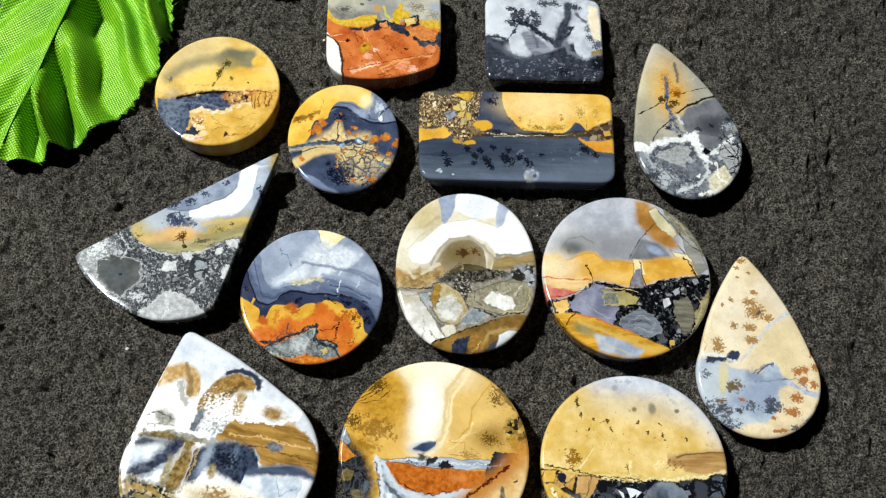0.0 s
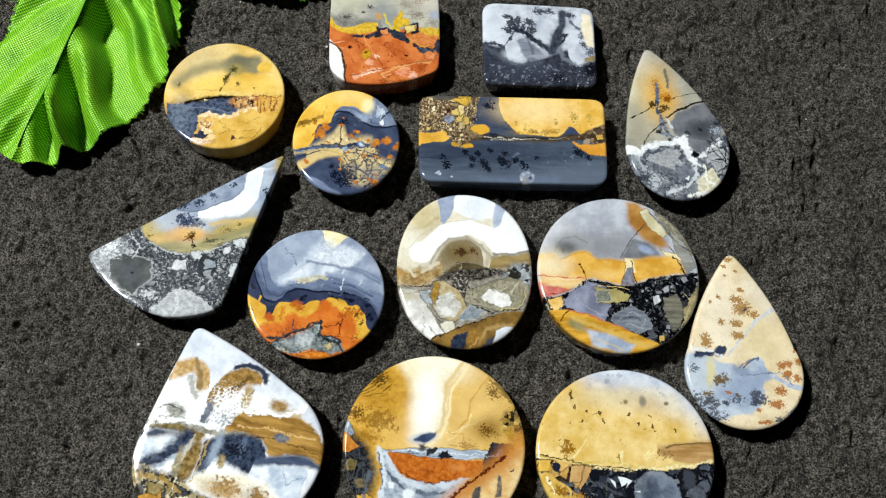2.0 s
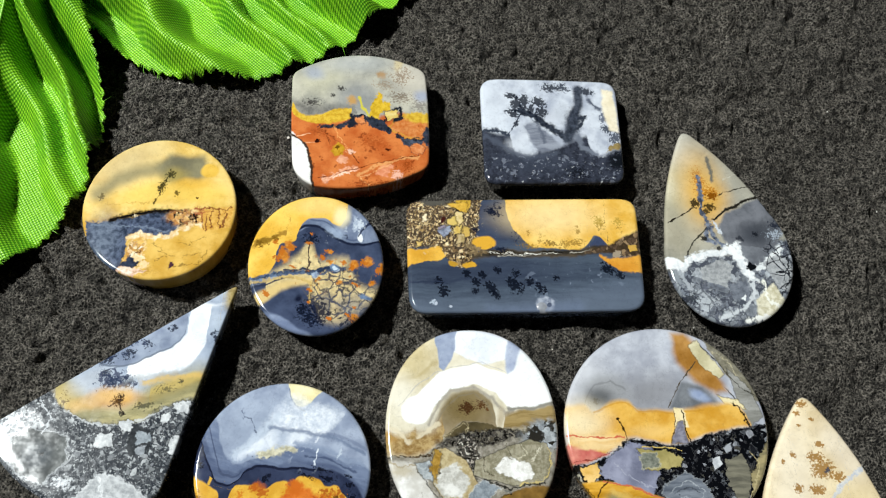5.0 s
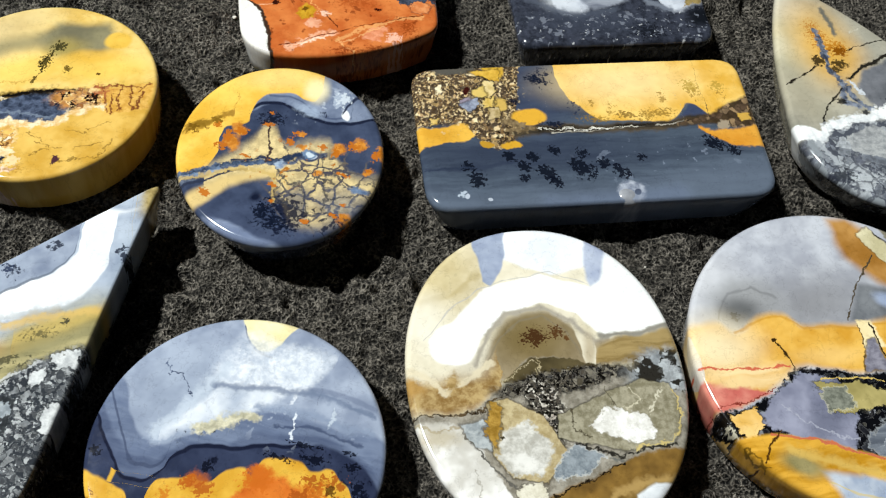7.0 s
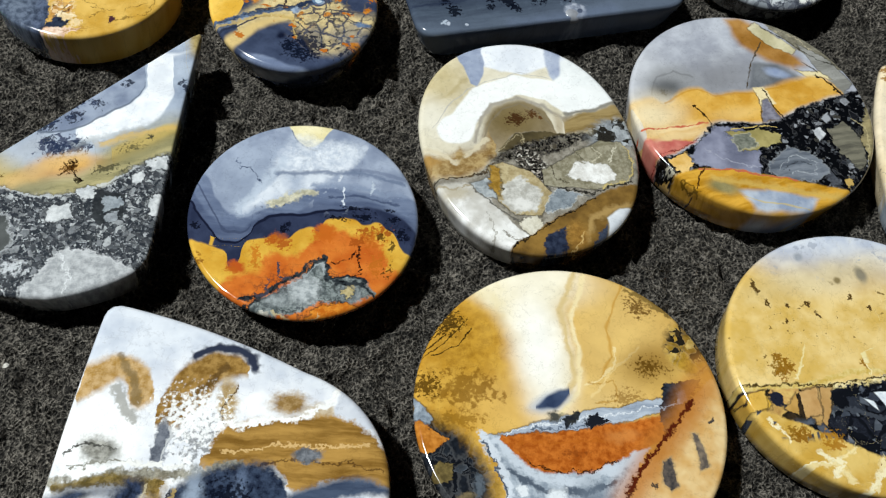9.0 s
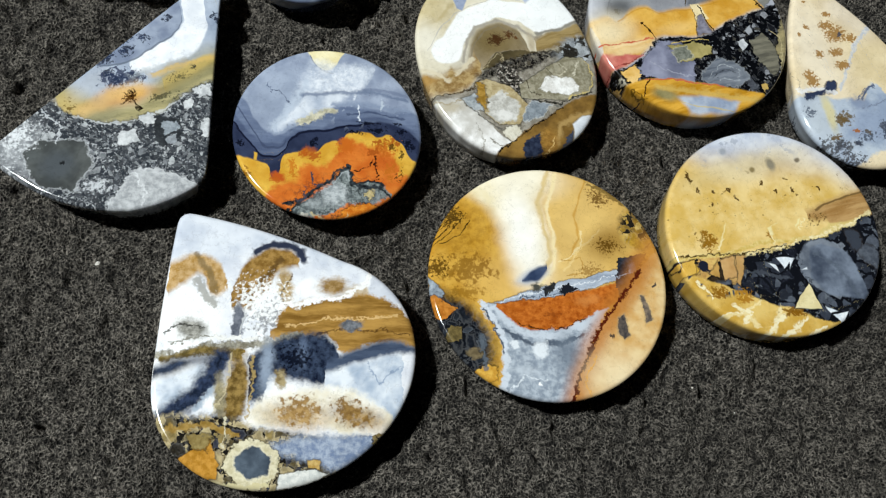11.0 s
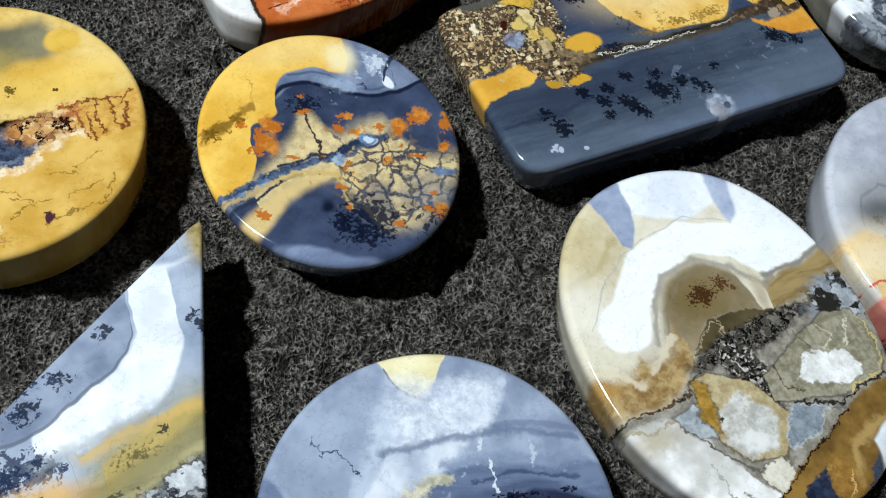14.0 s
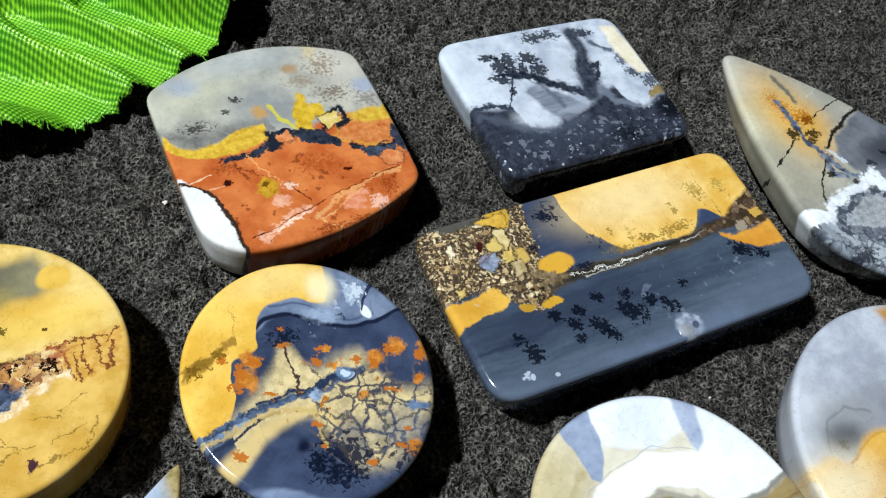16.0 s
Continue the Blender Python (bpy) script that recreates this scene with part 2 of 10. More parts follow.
    def chip(self, points, tone, rim=None, soft=0.1, w=2, k=1.0, rim_width=0.28):
        """An angular fragment with straight sides; rim colours its border."""
        n = len(points)
        turn = sum(points[i - 1][0] * points[i][1] - points[i][0] * points[i - 1][1] for i in range(n))
        ring = points if turn > 0 else points[::-1]
        sides = []
        for (ax, ay), (bx, by) in zip(ring, ring[1:] + ring[:1]):
            ln = math.hypot(bx - ax, by - ay) or 1.0
            nx, ny = (by - ay) / ln, (ax - bx) / ln
            sides.append((nx, ny, -nx * ax - ny * ay))
        far, rim_width, soft = None, 0.5 * rim_width, max(soft, 0.16)
        while sides:
            four, sides = (sides[:4] + sides[:1] * 3)[:4], sides[4:]
            d = self.use(SIDES, Place=self.plane(w), A=four[0], B=four[1], C=four[2], D=four[3])
            far = d if far is None else self.math("MAXIMUM", far, d)
        if rim:
            self.fill(self.step(far, 0.0, rim_width + 0.16, 1.0, 0.0), rim, 0.75 * k)
        self.fill(self.step(far, -soft / 2, soft / 2, 1.0, 0.0), tone, k)

    def crack(self, points, width, tone, w=2, k=1.0, soft=0.5):
        """A line through the points in any direction, now wider, now thinner."""
        near, width = None, width * (0.62 if width < 0.55 else 1.0)
        for (ax, ay), (bx, by) in zip(points, points[1:]):
            vx, vy = bx - ax, by - ay
            d = self.use(SEGMENT, Place=self.plane(w), Start=(ax, ay, 1.0), Way=(vx, vy, 0.0), Unit=1.0 / max(1e-6, vx * vx + vy * vy))
            near = d if near is None else self.math("MINIMUM", near, d)
        made = self.at[0][3]
        if "thin" not in made:
            made["thin"] = self.step(self.shared(1.1, 2.0), 0.3, 0.7, 0.45, 1.15)
        if width < 1.6:
            near = self.math("DIVIDE", near, made["thin"])
        self.fill(self.step(near, width * 0.5 * (1 - soft), width * 0.5 * (1 + soft), 1.0, 0.0), tone, k)

    def moss(self, x, y, rx, ry, turn, tone, arms=7, k=0.92, fill=0.5, grain=3.2):
        """A mineral fern: feathery arms that branch outwards from a dense middle."""
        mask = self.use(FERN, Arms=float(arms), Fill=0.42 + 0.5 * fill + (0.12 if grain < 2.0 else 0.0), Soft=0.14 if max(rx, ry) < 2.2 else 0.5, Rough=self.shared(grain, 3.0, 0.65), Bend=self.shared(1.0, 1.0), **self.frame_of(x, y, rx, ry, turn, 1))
        self.fill(mask, tone, k)

    def rubble(self, mask, tones, scale, ground, w=2, big=0.35, gap=0.07, dense=1.0):
        """Broken angular rock in three sizes: fine grit, small chips and a few large pieces, bedded in a dark ground."""
        body = self.tone(ground)
        for size, keep, shift in ((3.3, 0.6 * dense, 3.1), (1.9, 0.5 * dense, 7.7), (1.0, big, 0.0)):
            v = self.vmath("ADD", self.at[w][0], (shift, shift * 1.7, 0.0))
            pick = self.node("ShaderNodeSeparateColor")
            self.plug(pick.inputs[0], self.cells(v, scale * size, out="Color"))
            ramp = self.node("ShaderNodeValToRGB")
            ramp.color_ramp.interpolation = "CONSTANT"
            els = ramp.color_ramp.elements
            for i, t in enumerate(tones):
                e = els[i] if i < 2 else els.new(0.5)
                e.position = i / len(tones)
                e.color = linear(t)
            self.plug(ramp.inputs[0], pick.outputs[0])
            shade = self.mix(0.45, ramp.outputs[0], self.mix(self.fine, (0.1, 0.1, 0.1, 1), (0.75, 0.75, 0.75, 1)), "OVERLAY")
            edge = self.cells(v, scale * size, "DISTANCE_TO_EDGE")
            here = self.step(edge, gap * 0.6, gap * 1.2)
            shade = self.mix(self.step(edge, gap * 1.2, gap * 2.6, 0.1, 0.0), shade, (0.45, 0.45, 0.45, 1))
            here = self.math("MULTIPLY", here, self.step(pick.outputs[1], keep, keep + 0.02, 1.0, 0.0))
            body = self.mix(here, body, shade)
        self.colour = self.mix(mask, self.colour, body)

    def done(self):
        cloud = self.mix(self.coarse, (0.92, 0.92, 0.92, 1), (1.0, 1.0, 1.0, 1))
        hair = self.math("ABSOLUTE", self.math("SUBTRACT", self.noise(self.at[1][0], 0.42, 4.0, 0.62), 0.5))
        cloud = self.mix(self.step(hair, 0.004, 0.012, 0.16, 0.0), cloud, (0.25, 0.24, 0.24, 1))
        dust = self.noise(self.seeded, 4.5, 3.0, 0.7)
        cloud = self.mix(self.step(dust, 0.62, 0.70, 0.0, 0.12), cloud, (0.55, 0.53, 0.5, 1))
        grain = self.mix(self.fine, (0.96, 0.96, 0.96, 1), (1.0, 1.0, 1.0, 1))
        self.colour = self.mix(1.0, self.mix(1.0, self.colour, cloud, "MULTIPLY"), grain, "MULTIPLY")
        self.plug(self.bsdf.inputs["Base Color"], self.colour)
        rough = self.math("MULTIPLY_ADD", self.fine, 0.05)
        rough.node.inputs[2].default_value = self.gloss
        self.plug(self.bsdf.inputs["Roughness"], rough)
        self.bsdf.inputs["IOR"].default_value = 1.54
        wavy = self.noise(self.seeded, 0.22, 1.0)
        scratch = self.noise(self.seeded, 9.0, 2.0)
        n = self.bump(wavy, 0.15, 0.0006)
        self.plug(self.bsdf.inputs["Normal"], self.bump(scratch, 0.02, 0.0001, n))
        return self.mat


# ---- the foam sheet that everything lies on ----
def foam_material():
    """Open-pored foam: a net of pale struts round holes, in two depths; the holes' shade is painted black."""
    m = Tree("charcoal_foam")
    p = m.vmath("SCALE", m.node("ShaderNodeTexCoord").outputs["Object"], scale=1000.0)
    wob = m.vmath("SUBTRACT", m.noise(p, 1.7, 3.0, 0.6, out="Color"), (0.5, 0.5, 0.5))
    q = m.vmath("ADD", p, m.vmath("SCALE", wob, scale=0.55))
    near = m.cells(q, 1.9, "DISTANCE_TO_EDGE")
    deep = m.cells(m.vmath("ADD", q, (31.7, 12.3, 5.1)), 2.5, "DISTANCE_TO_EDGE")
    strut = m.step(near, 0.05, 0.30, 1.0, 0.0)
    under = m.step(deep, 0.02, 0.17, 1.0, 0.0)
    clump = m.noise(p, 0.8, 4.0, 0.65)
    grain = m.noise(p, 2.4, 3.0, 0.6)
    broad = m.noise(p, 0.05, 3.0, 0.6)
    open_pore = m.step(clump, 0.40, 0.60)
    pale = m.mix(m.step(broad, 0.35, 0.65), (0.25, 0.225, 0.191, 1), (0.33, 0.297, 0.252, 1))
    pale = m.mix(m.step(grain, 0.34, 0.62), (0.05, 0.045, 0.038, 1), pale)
    # near-black stands in for the shade down inside the pores
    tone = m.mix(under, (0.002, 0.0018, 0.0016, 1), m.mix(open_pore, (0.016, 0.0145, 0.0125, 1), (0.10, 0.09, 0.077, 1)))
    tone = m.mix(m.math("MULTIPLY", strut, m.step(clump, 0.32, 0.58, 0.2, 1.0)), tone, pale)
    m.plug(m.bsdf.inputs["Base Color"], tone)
    m.bsdf.inputs["Roughness"].default_value = 0.85
    m.bsdf.inputs["Specular IOR Level"].default_value = 0.2
    height = m.math("ADD", m.math("MULTIPLY", strut, 0.5), m.math("ADD", m.math("MULTIPLY", clump, 2.4), m.math("MULTIPLY", under, 0.2)))
    m.plug(m.bsdf.inputs["Normal"], m.bump(height, 1.0, 0.0011))
    return m.mat


def quad_mesh(name, verts, quads):
    """A mesh from arrays of places and of four-sided faces."""
    me = bpy.data.meshes.new(name)
    me.vertices.add(len(verts))
    me.vertices.foreach_set("co", np.ascontiguousarray(verts, dtype=np.float32).ravel())
    me.loops.add(quads.size)
    me.loops.foreach_set("vertex_index", np.ascontiguousarray(quads, dtype=np.int32).ravel())
    me.polygons.add(len(quads))
    me.polygons.foreach_set("loop_start", np.arange(0, quads.size, 4, dtype=np.int32))
    me.polygons.foreach_set("use_smooth", np.ones(len(quads), dtype=bool))
    me.update(calc_edges=True)
    me.validate()
    return me


def value_noise(x, y, size, seed):
    """Smooth random heights, -1 to 1, on arrays of places, with features of the given size."""
    rng = np.random.default_rng(seed)
    table = rng.uniform(-1, 1, (256, 256))
    c, s = math.cos(seed * 1.3), math.sin(seed * 1.3)
    u, v = (x * c - y * s) / size + 1000.0, (x * s + y * c) / size + 1000.0
    i, j = np.floor(u).astype(int), np.floor(v).astype(int)
    fu, fv = u - i, v - j
    fu, fv = fu * fu * (3 - 2 * fu), fv * fv * (3 - 2 * fv)
    a, b = table[i % 256, j % 256], table[(i + 1) % 256, j % 256]
    c, d = table[i % 256, (j + 1) % 256], table[(i + 1) % 256, (j + 1) % 256]
    return (a * (1 - fu) + b * fu) * (1 - fv) + (c * (1 - fu) + d * fu) * fv


def foam_height(x, y):
    """The foam's surface in millimetres, a little uneven, with a crease and some dents on the open side."""
    z = 0.35 * value_noise(x, y, 30, 1) + 0.4 * value_noise(x, y, 6, 2) + 0.6 * value_noise(x, y, 2.4, 3)
    z = z + 0.52 * value_noise(x, y, 1.2, 4) + 0.24 * value_noise(x, y, 0.66, 6)
    z = z - 0.9 * np.clip(value_noise(x, y, 2.9, 7) - 0.62, 0, 1) * 2.2
    z = z - 1.5 * np.clip(value_noise(x, y, 1.5, 11) - 0.2, 0, 1) - 0.9 * np.clip(value_noise(x * 0.6, y, 2.1, 12) - 0.35, 0, 1)
    for cx, cy, r, d in ((63.0, 111.0, 5.0, 0.9), (71.0, 121.0, 8.0, 1.0), (-63.0, 33.0, 2.5, 0.5), (24.0, 8.0, 3.0, 0.4), (76.0, 62.0, 7.0, 0.5)):
        z = z - d * np.exp(-((x - cx) ** 2 + (y - cy) ** 2) / r ** 2)
    crease = (y - 113.0) - 0.55 * (x - 66.0) - 2.0 * np.sin((x - 60.0) / 5.0)
    z = z + 0.9 * np.exp(-(crease / 2.2) ** 2) * np.exp(-((x - 68.0) / 12.0) ** 2)
    side = 1 / (1 + np.exp(-(x + 0.55 * (y - 60.0) - 62.0) / 6.0))
    z = z + side * (1.5 * value_noise(x, y, 6.4, 8) + 0.8 * value_noise(x, y, 3.1, 9))
    return z - 0.8


def foam_sheet():
    def axis(lo, hi, fine, far):
        inner = np.arange(lo, hi + fine, fine)
        steps = np.cumsum(np.geomspace(fine, 120.0, 34))
        return np.concatenate([lo - steps[::-1], inner, hi + steps])
    xs, ys = axis(-104, 104, 0.3, 900), axis(-10, 162, 0.3, 900)
    gx, gy = np.meshgrid(xs, ys, indexing="ij")
    gz = foam_height(gx, gy)
    n, m = gx.shape
    verts = np.stack([gx, gy, gz], -1).reshape(-1, 3) * MM
    idx = np.arange(n * m).reshape(n, m)
    quads = np.stack([idx[:-1, :-1], idx[1:, :-1], idx[1:, 1:], idx[:-1, 1:]], -1).reshape(-1, 4)
    me = quad_mesh("foam_sheet", verts, quads)
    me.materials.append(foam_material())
    return tagged(new("ground", me), "charcoal grey open-pored foam sheet under the stones", "foam sheet", kind="structure")


foam_sheet()


def foam_strands(count=18000):
    """Fine broken cell walls that stand up out of the foam."""
    rng = np.random.default_rng(5)
    x, y = rng.uniform(-100, 100, count), rng.uniform(-8, 162, count)
    z = foam_height(x, y)
    a, r = rng.uniform(0, 2 * np.pi, count), rng.uniform(0.10, 0.26, count)
    up, w = rng.uniform(0.03, 0.16, count), rng.uniform(0.02, 0.045, count)
    c, s = np.cos(a), np.sin(a)
    rows = []
    for k, (t, h) in enumerate(((-1.0, -0.12), (0.0, 1.0), (1.0, -0.12))):
        bend = 0.35 * r * (1 - t * t)
        px, py, pz = x + c * r * t - s * bend, y + s * r * t + c * bend, z + up * h
        rows += [np.stack([px - s * w, py + c * w, pz], -1), np.stack([px + s * w, py - c * w, pz], -1), np.stack([px, py, pz + 1.5 * w], -1)]
    verts = np.stack(rows, 1).reshape(-1, 3) * MM
    one = np.concatenate([np.array([(0, 1, 4, 3), (1, 2, 5, 4), (2, 0, 3, 5)]) + j for j in (0, 3)])
    faces = (np.arange(count)[:, None, None] * 9 + one[None]).reshape(-1, 4)
    me = quad_mesh("foam_strands", verts, faces)
    m = Tree("foam_strand")
    vary = m.node("ShaderNodeNewGeometry").outputs["Random Per Island"]
    m.plug(m.bsdf.inputs["Base Color"], m.mix(vary, (0.03, 0.027, 0.022, 1), (0.13, 0.118, 0.10, 1)))
    m.bsdf.inputs["Roughness"].default_value = 0.7
    me.materials.append(m.mat)
    return tagged(new("foam_strands", me), "fine grey fibres of the foam surface", "foam fibres", kind="stuff")


foam_strands()


# ---- outlines of the stones, in millimetres about their middles ----
def oval(rx, ry, power=2.0, turn=0.0, n=112):
    pts = []
    for k in range(n):
        a = 2 * math.pi * k / n
        c, s = math.cos(a), math.sin(a)
        x, y = rx * math.copysign(abs(c) ** (2 / power), c), ry * math.copysign(abs(s) ** (2 / power), s)
        t = radians(turn)
        pts.append((x * math.cos(t) - y * math.sin(t), x * math.sin(t) + y * math.cos(t)))
    return pts


def rounded(corners, bulges, n=18):
    """Corners (x, y, radius), counter-clockwise; each edge to the next corner bows out by its bulge."""
    edges = []
    for k, (x, y, r) in enumerate(corners):
        x2, y2, _ = corners[(k + 1) % len(corners)]
        dx, dy = x2 - x, y2 - y
        ln = math.hypot(dx, dy)
        edges.append([(x + dx * t + dy / ln * bulges[k] * 4 * t * (1 - t), y + dy * t - dx / ln * bulges[k] * 4 * t * (1 - t)) for t in np.linspace(0, 1, 61)])
    out = []
    for k, (x, y, r) in enumerate(corners):
        before, here = edges[k - 1], edges[k]
        a = next((p for p in reversed(before) if math.hypot(p[0] - x, p[1] - y) >= r), before[0])
        b = next((p for p in here if math.hypot(p[0] - x, p[1] - y) >= r), here[-1])
        for t in np.linspace(0, 1, 7):
            out.append(((1 - t) ** 2 * a[0] + 2 * t * (1 - t) * x + t * t * b[0], (1 - t) ** 2 * a[1] + 2 * t * (1 - t) * y + t * t * b[1]))
        nx, ny, nr = corners[(k + 1) % len(corners)]
        run = [p for p in here if math.hypot(p[0] - x, p[1] - y) > r * 1.1 and math.hypot(p[0] - nx, p[1] - ny) > nr * 1.1]
        out += run[::3]
    return out


def drop(tip, middle, rx, ry, turn, bow, tip_round=0.4, n=70):
    """A teardrop: an oval with its tip drawn out; the sides bow by the two amounts."""
    t = radians(turn)
    ring = [(middle[0] + rx * math.cos(a) * math.cos(t) - ry * math.sin(a) * math.sin(t), middle[1] + rx * math.cos(a) * math.sin(t) + ry * math.sin(a) * math.cos(t))
            for a in np.linspace(0, 2 * math.pi, n, endpoint=False)]
    aim = math.atan2(middle[1] - tip[1], middle[0] - tip[0])

    def side(p):
        return (math.atan2(p[1] - tip[1], p[0] - tip[0]) - aim + math.pi) % (2 * math.pi) - math.pi
    i, j = min(range(n), key=lambda k: side(ring[k])), max(range(n), key=lambda k: side(ring[k]))
    arc, k = [], i
    while True:
        arc.append(ring[k])
        if k == j:
            break
        k = (k + 1) % n
    def leg(a, b, bow):
        dx, dy = b[0] - a[0], b[1] - a[1]
        ln = math.hypot(dx, dy)
        return [(a[0] + dx * s + dy / ln * bow * 4 * s * (1 - s), a[1] + dy * s - dx / ln * bow * 4 * s * (1 - s)) for s in np.linspace(0, 1, 26)]
    up, down = leg(arc[-1], tip, bow[1]), leg(tip, arc[0], bow[0])
    near = lambda p: math.hypot(p[0] - tip[0], p[1] - tip[1])
    a = [p for p in up[1:] if near(p) > tip_round]
    b = [p for p in down[:-1] if near(p) > tip_round]
    cap = [((1 - s) ** 2 * a[-1][0] + 2 * s * (1 - s) * tip[0] + s * s * b[0][0], (1 - s) ** 2 * a[-1][1] + 2 * s * (1 - s) * tip[1] + s * s * b[0][1]) for s in np.linspace(0.15, 0.85, 5)]
    return arc + a + cap + b


def evened(pts, n):
    """The closed outline with n points at even steps along it."""
    ring = pts + pts[:1]
    run = np.concatenate([[0.0], np.cumsum([(b - a).length for a, b in zip(ring, ring[1:])])])
    at = np.linspace(0, run[-1], n, endpoint=False)
    return [Vector((float(x), float(y))) for x, y in zip(np.interp(at, run, [p.x for p in ring]), np.interp(at, run, [p.y for p in ring]))]


def stone(name, outline, x, y, high, material, label, bevel=0.45, dome=0.04, lean=1.5, group="polished picture stones"):
    """A flat-cut stone: outline in millimetres, a rounded rim, a nearly flat polished top."""
    pts = evened([Vector(p) for p in outline], 150)
    n = len(pts)
    area = sum(pts[k - 1].cross(pts[k]) for k in range(n))
    if area < 0:
        pts.reverse()
    mid = sum(pts, Vector((0, 0))) / n
    mean = sum((p - mid).length for p in pts) / n
    rings = [(lean + 0.35, 0.0), (lean, 0.4), (lean * 0.62, high * 0.38), (lean * 0.25, high * 0.68), (0.0, high - bevel - 0.15)]
    for a in (20, 45, 70, 90):
        rings.append((bevel * (1 - math.cos(radians(a))), high - bevel + bevel * math.sin(radians(a))))
    for k in (0.9, 0.75, 0.55, 0.3, 0.1):
        rings.append((mean - (mean - bevel) * k, high + dome * (1 - k * k)))
    verts = []
    for inset, z in rings:
        verts += [(p + (mid - p) * (inset / mean)).to_3d() + Vector((0, 0, z)) for p in pts]
    verts = [v * MM for v in verts]
    faces, rows = [], len(rings)
    for r in range(rows - 1):
        for k in range(n):
            l = (k + 1) % n
            faces.append((r * n + k, r * n + l, (r + 1) * n + l, (r + 1) * n + k))
    faces.append(tuple(range(n))[::-1])
    verts.append(Vector((mid.x, mid.y, high + dome)) * MM)
    for k in range(n):
        faces.append(((rows - 1) * n + k, (rows - 1) * n + (k + 1) % n, len(verts) - 1))
    me = bpy.data.meshes.new(name)
    me.from_pydata([tuple(v) for v in verts], [], faces)
    me.polygons.foreach_set("use_smooth", [True] * len(me.polygons))
    me.materials.append(material)
    ob = new(name, me)
    ob.location = (x * MM, y * MM, 0)
    return tagged(ob, label, "gemstone", group)


def part(name, bm, material, parent, label=""):
    me = bpy.data.meshes.new(name)
    bm.to_mesh(me)
    bm.free()
    me.polygons.foreach_set("use_smooth", [True] * len(me.polygons))
    me.materials.append(material)
    ob = new(name, me)
    ob.parent = parent
    return tagged(ob, label)


# ---- tan disc with a dark blue lens ----
tan_disc = Agate("tan_landscape_agate", ('#c99b3c', '#ddb660', 'c'), 1, 0.09)
tan_disc.rims = False
tan_disc.region(None, [(-11.7, -2.5), (-6.0, -1.4), (-1.0, -0.4), (5.6, -0.4), (12.3, 0.6)], ('#d6ae52', '#e8ca7e', 'c'), soft=0.5)
tan_disc.blob(-5.8, 7.9, 6.8, 3.3, 32, '#cdb98a', soft=0.9, k=0.8)
tan_disc.crack([(-9.9, 2.4), (-6.9, 4.8), (-3.4, 6.5), (0.4, 7.0)], 2.2, '#8f8664', w=1, soft=0.95, k=0.85)
tan_disc.chip([(-1.0, 7.0), (0.8, 9.5), (6.4, 9.2), (7.6, 6.5), (5.9, 4.5), (0.6, 4.5)], ('#6f6a54', '#878062', 'c'), soft=1.6, w=1)
tan_disc.blob(2.0, 5.6, 1.9, 1.3, 0, '#a8944c', soft=0.8, k=0.7)
tan_disc.blob(7.4, 6.5, 1.4, 1.3, 25, ('#d3a53c', '#dfb650', 'c'), soft=0.2)
tan_disc.blob(-2.5, 2.4, 4.1, 1.8, 12, '#edc766', soft=0.7, k=0.85)
tan_disc.blob(6.1, 2.4, 4.5, 1.8, 0, '#e6bf58', soft=0.7, k=0.8)
tan_disc.blob(5.2, 4.2, 3.0, 0.9, 0, '#d9a83a', soft=0.6, k=0.6)
tan_disc.crack([(-0.4, 1.7), (0.1, 4.1), (1.3, 6.5)], 0.4, '#3a3418', w=3)
tan_disc.moss(0.1, 3.7, 0.8, 2.0, -17, '#2c2812', arms=9, fill=0.45, grain=4.2)
tan_disc.moss(1.4, 5.8, 1.2, 0.7, 0, '#37331c', arms=6, fill=0.45)
tan_disc.moss(2.4, 2.4, 0.7, 0.8, 0, '#5f4c1c', arms=6, fill=0.4)
tan_disc.moss(-9.2, 1.9, 0.7, 0.8, 0, '#6d6040', arms=6, fill=0.5)
tan_disc.moss(-0.8, 1.0, 0.3, 0.7, 0, '#4a3c18', arms=4, fill=0.5)
tan_disc.moss(5.9, 1.7, 0.3, 0.3, 0, '#4a3010', arms=4, fill=0.6)
tan_disc.crack([(-8.5, 0.6), (-1.2, 0.9)], 0.25, '#b08a3a', w=3, k=0.6)
tan_disc.region([(-12.4, -2.6), (-6.0, -2.0), (-1.0, -0.8), (4.9, -0.6), (6.9, -1.8)], [(-11.0, -10.8), (-6.0, -11.3), (-5.2, -10.2), (-4.4, -6.1), (-4.1, -4.8), (-0.5, -5.1), (2.4, -4.4), (3.8, -3.0), (6.9, -2.2)], ('#232b3c', '#57627a', 'f'), soft=0.25, w=3)
tan_disc.blob(-8.2, -5.2, 2.1, 4.3, 0, ('#556072', '#7d8898', 'f'), soft=0.8, w=3, k=0.7)
tan_disc.crack([(-10.2, -2.9), (-4.3, -3.3), (1.6, -4.2)], 0.5, '#7c889a', w=3, k=0.6)
tan_disc.crack([(-7.2, -2.2), (-3.2, -1.0), (1.2, -0.5), (5.4, -1.5)], 1.0, '#120f0c', w=2, soft=0.7)
tan_disc.moss(-3.8, -1.4, 0.6, 0.4, 0, '#d8c8a8', arms=5, fill=0.5)
tan_disc.rubble(tan_disc.inside(4.3, -1.8, 3.0, 1.4, 0, w=3, soft=0.25), ('#c99a58', '#8f5c30', '#e0bd84', '#b07a40'), 1.0, '#20140c', w=2, big=0.6)
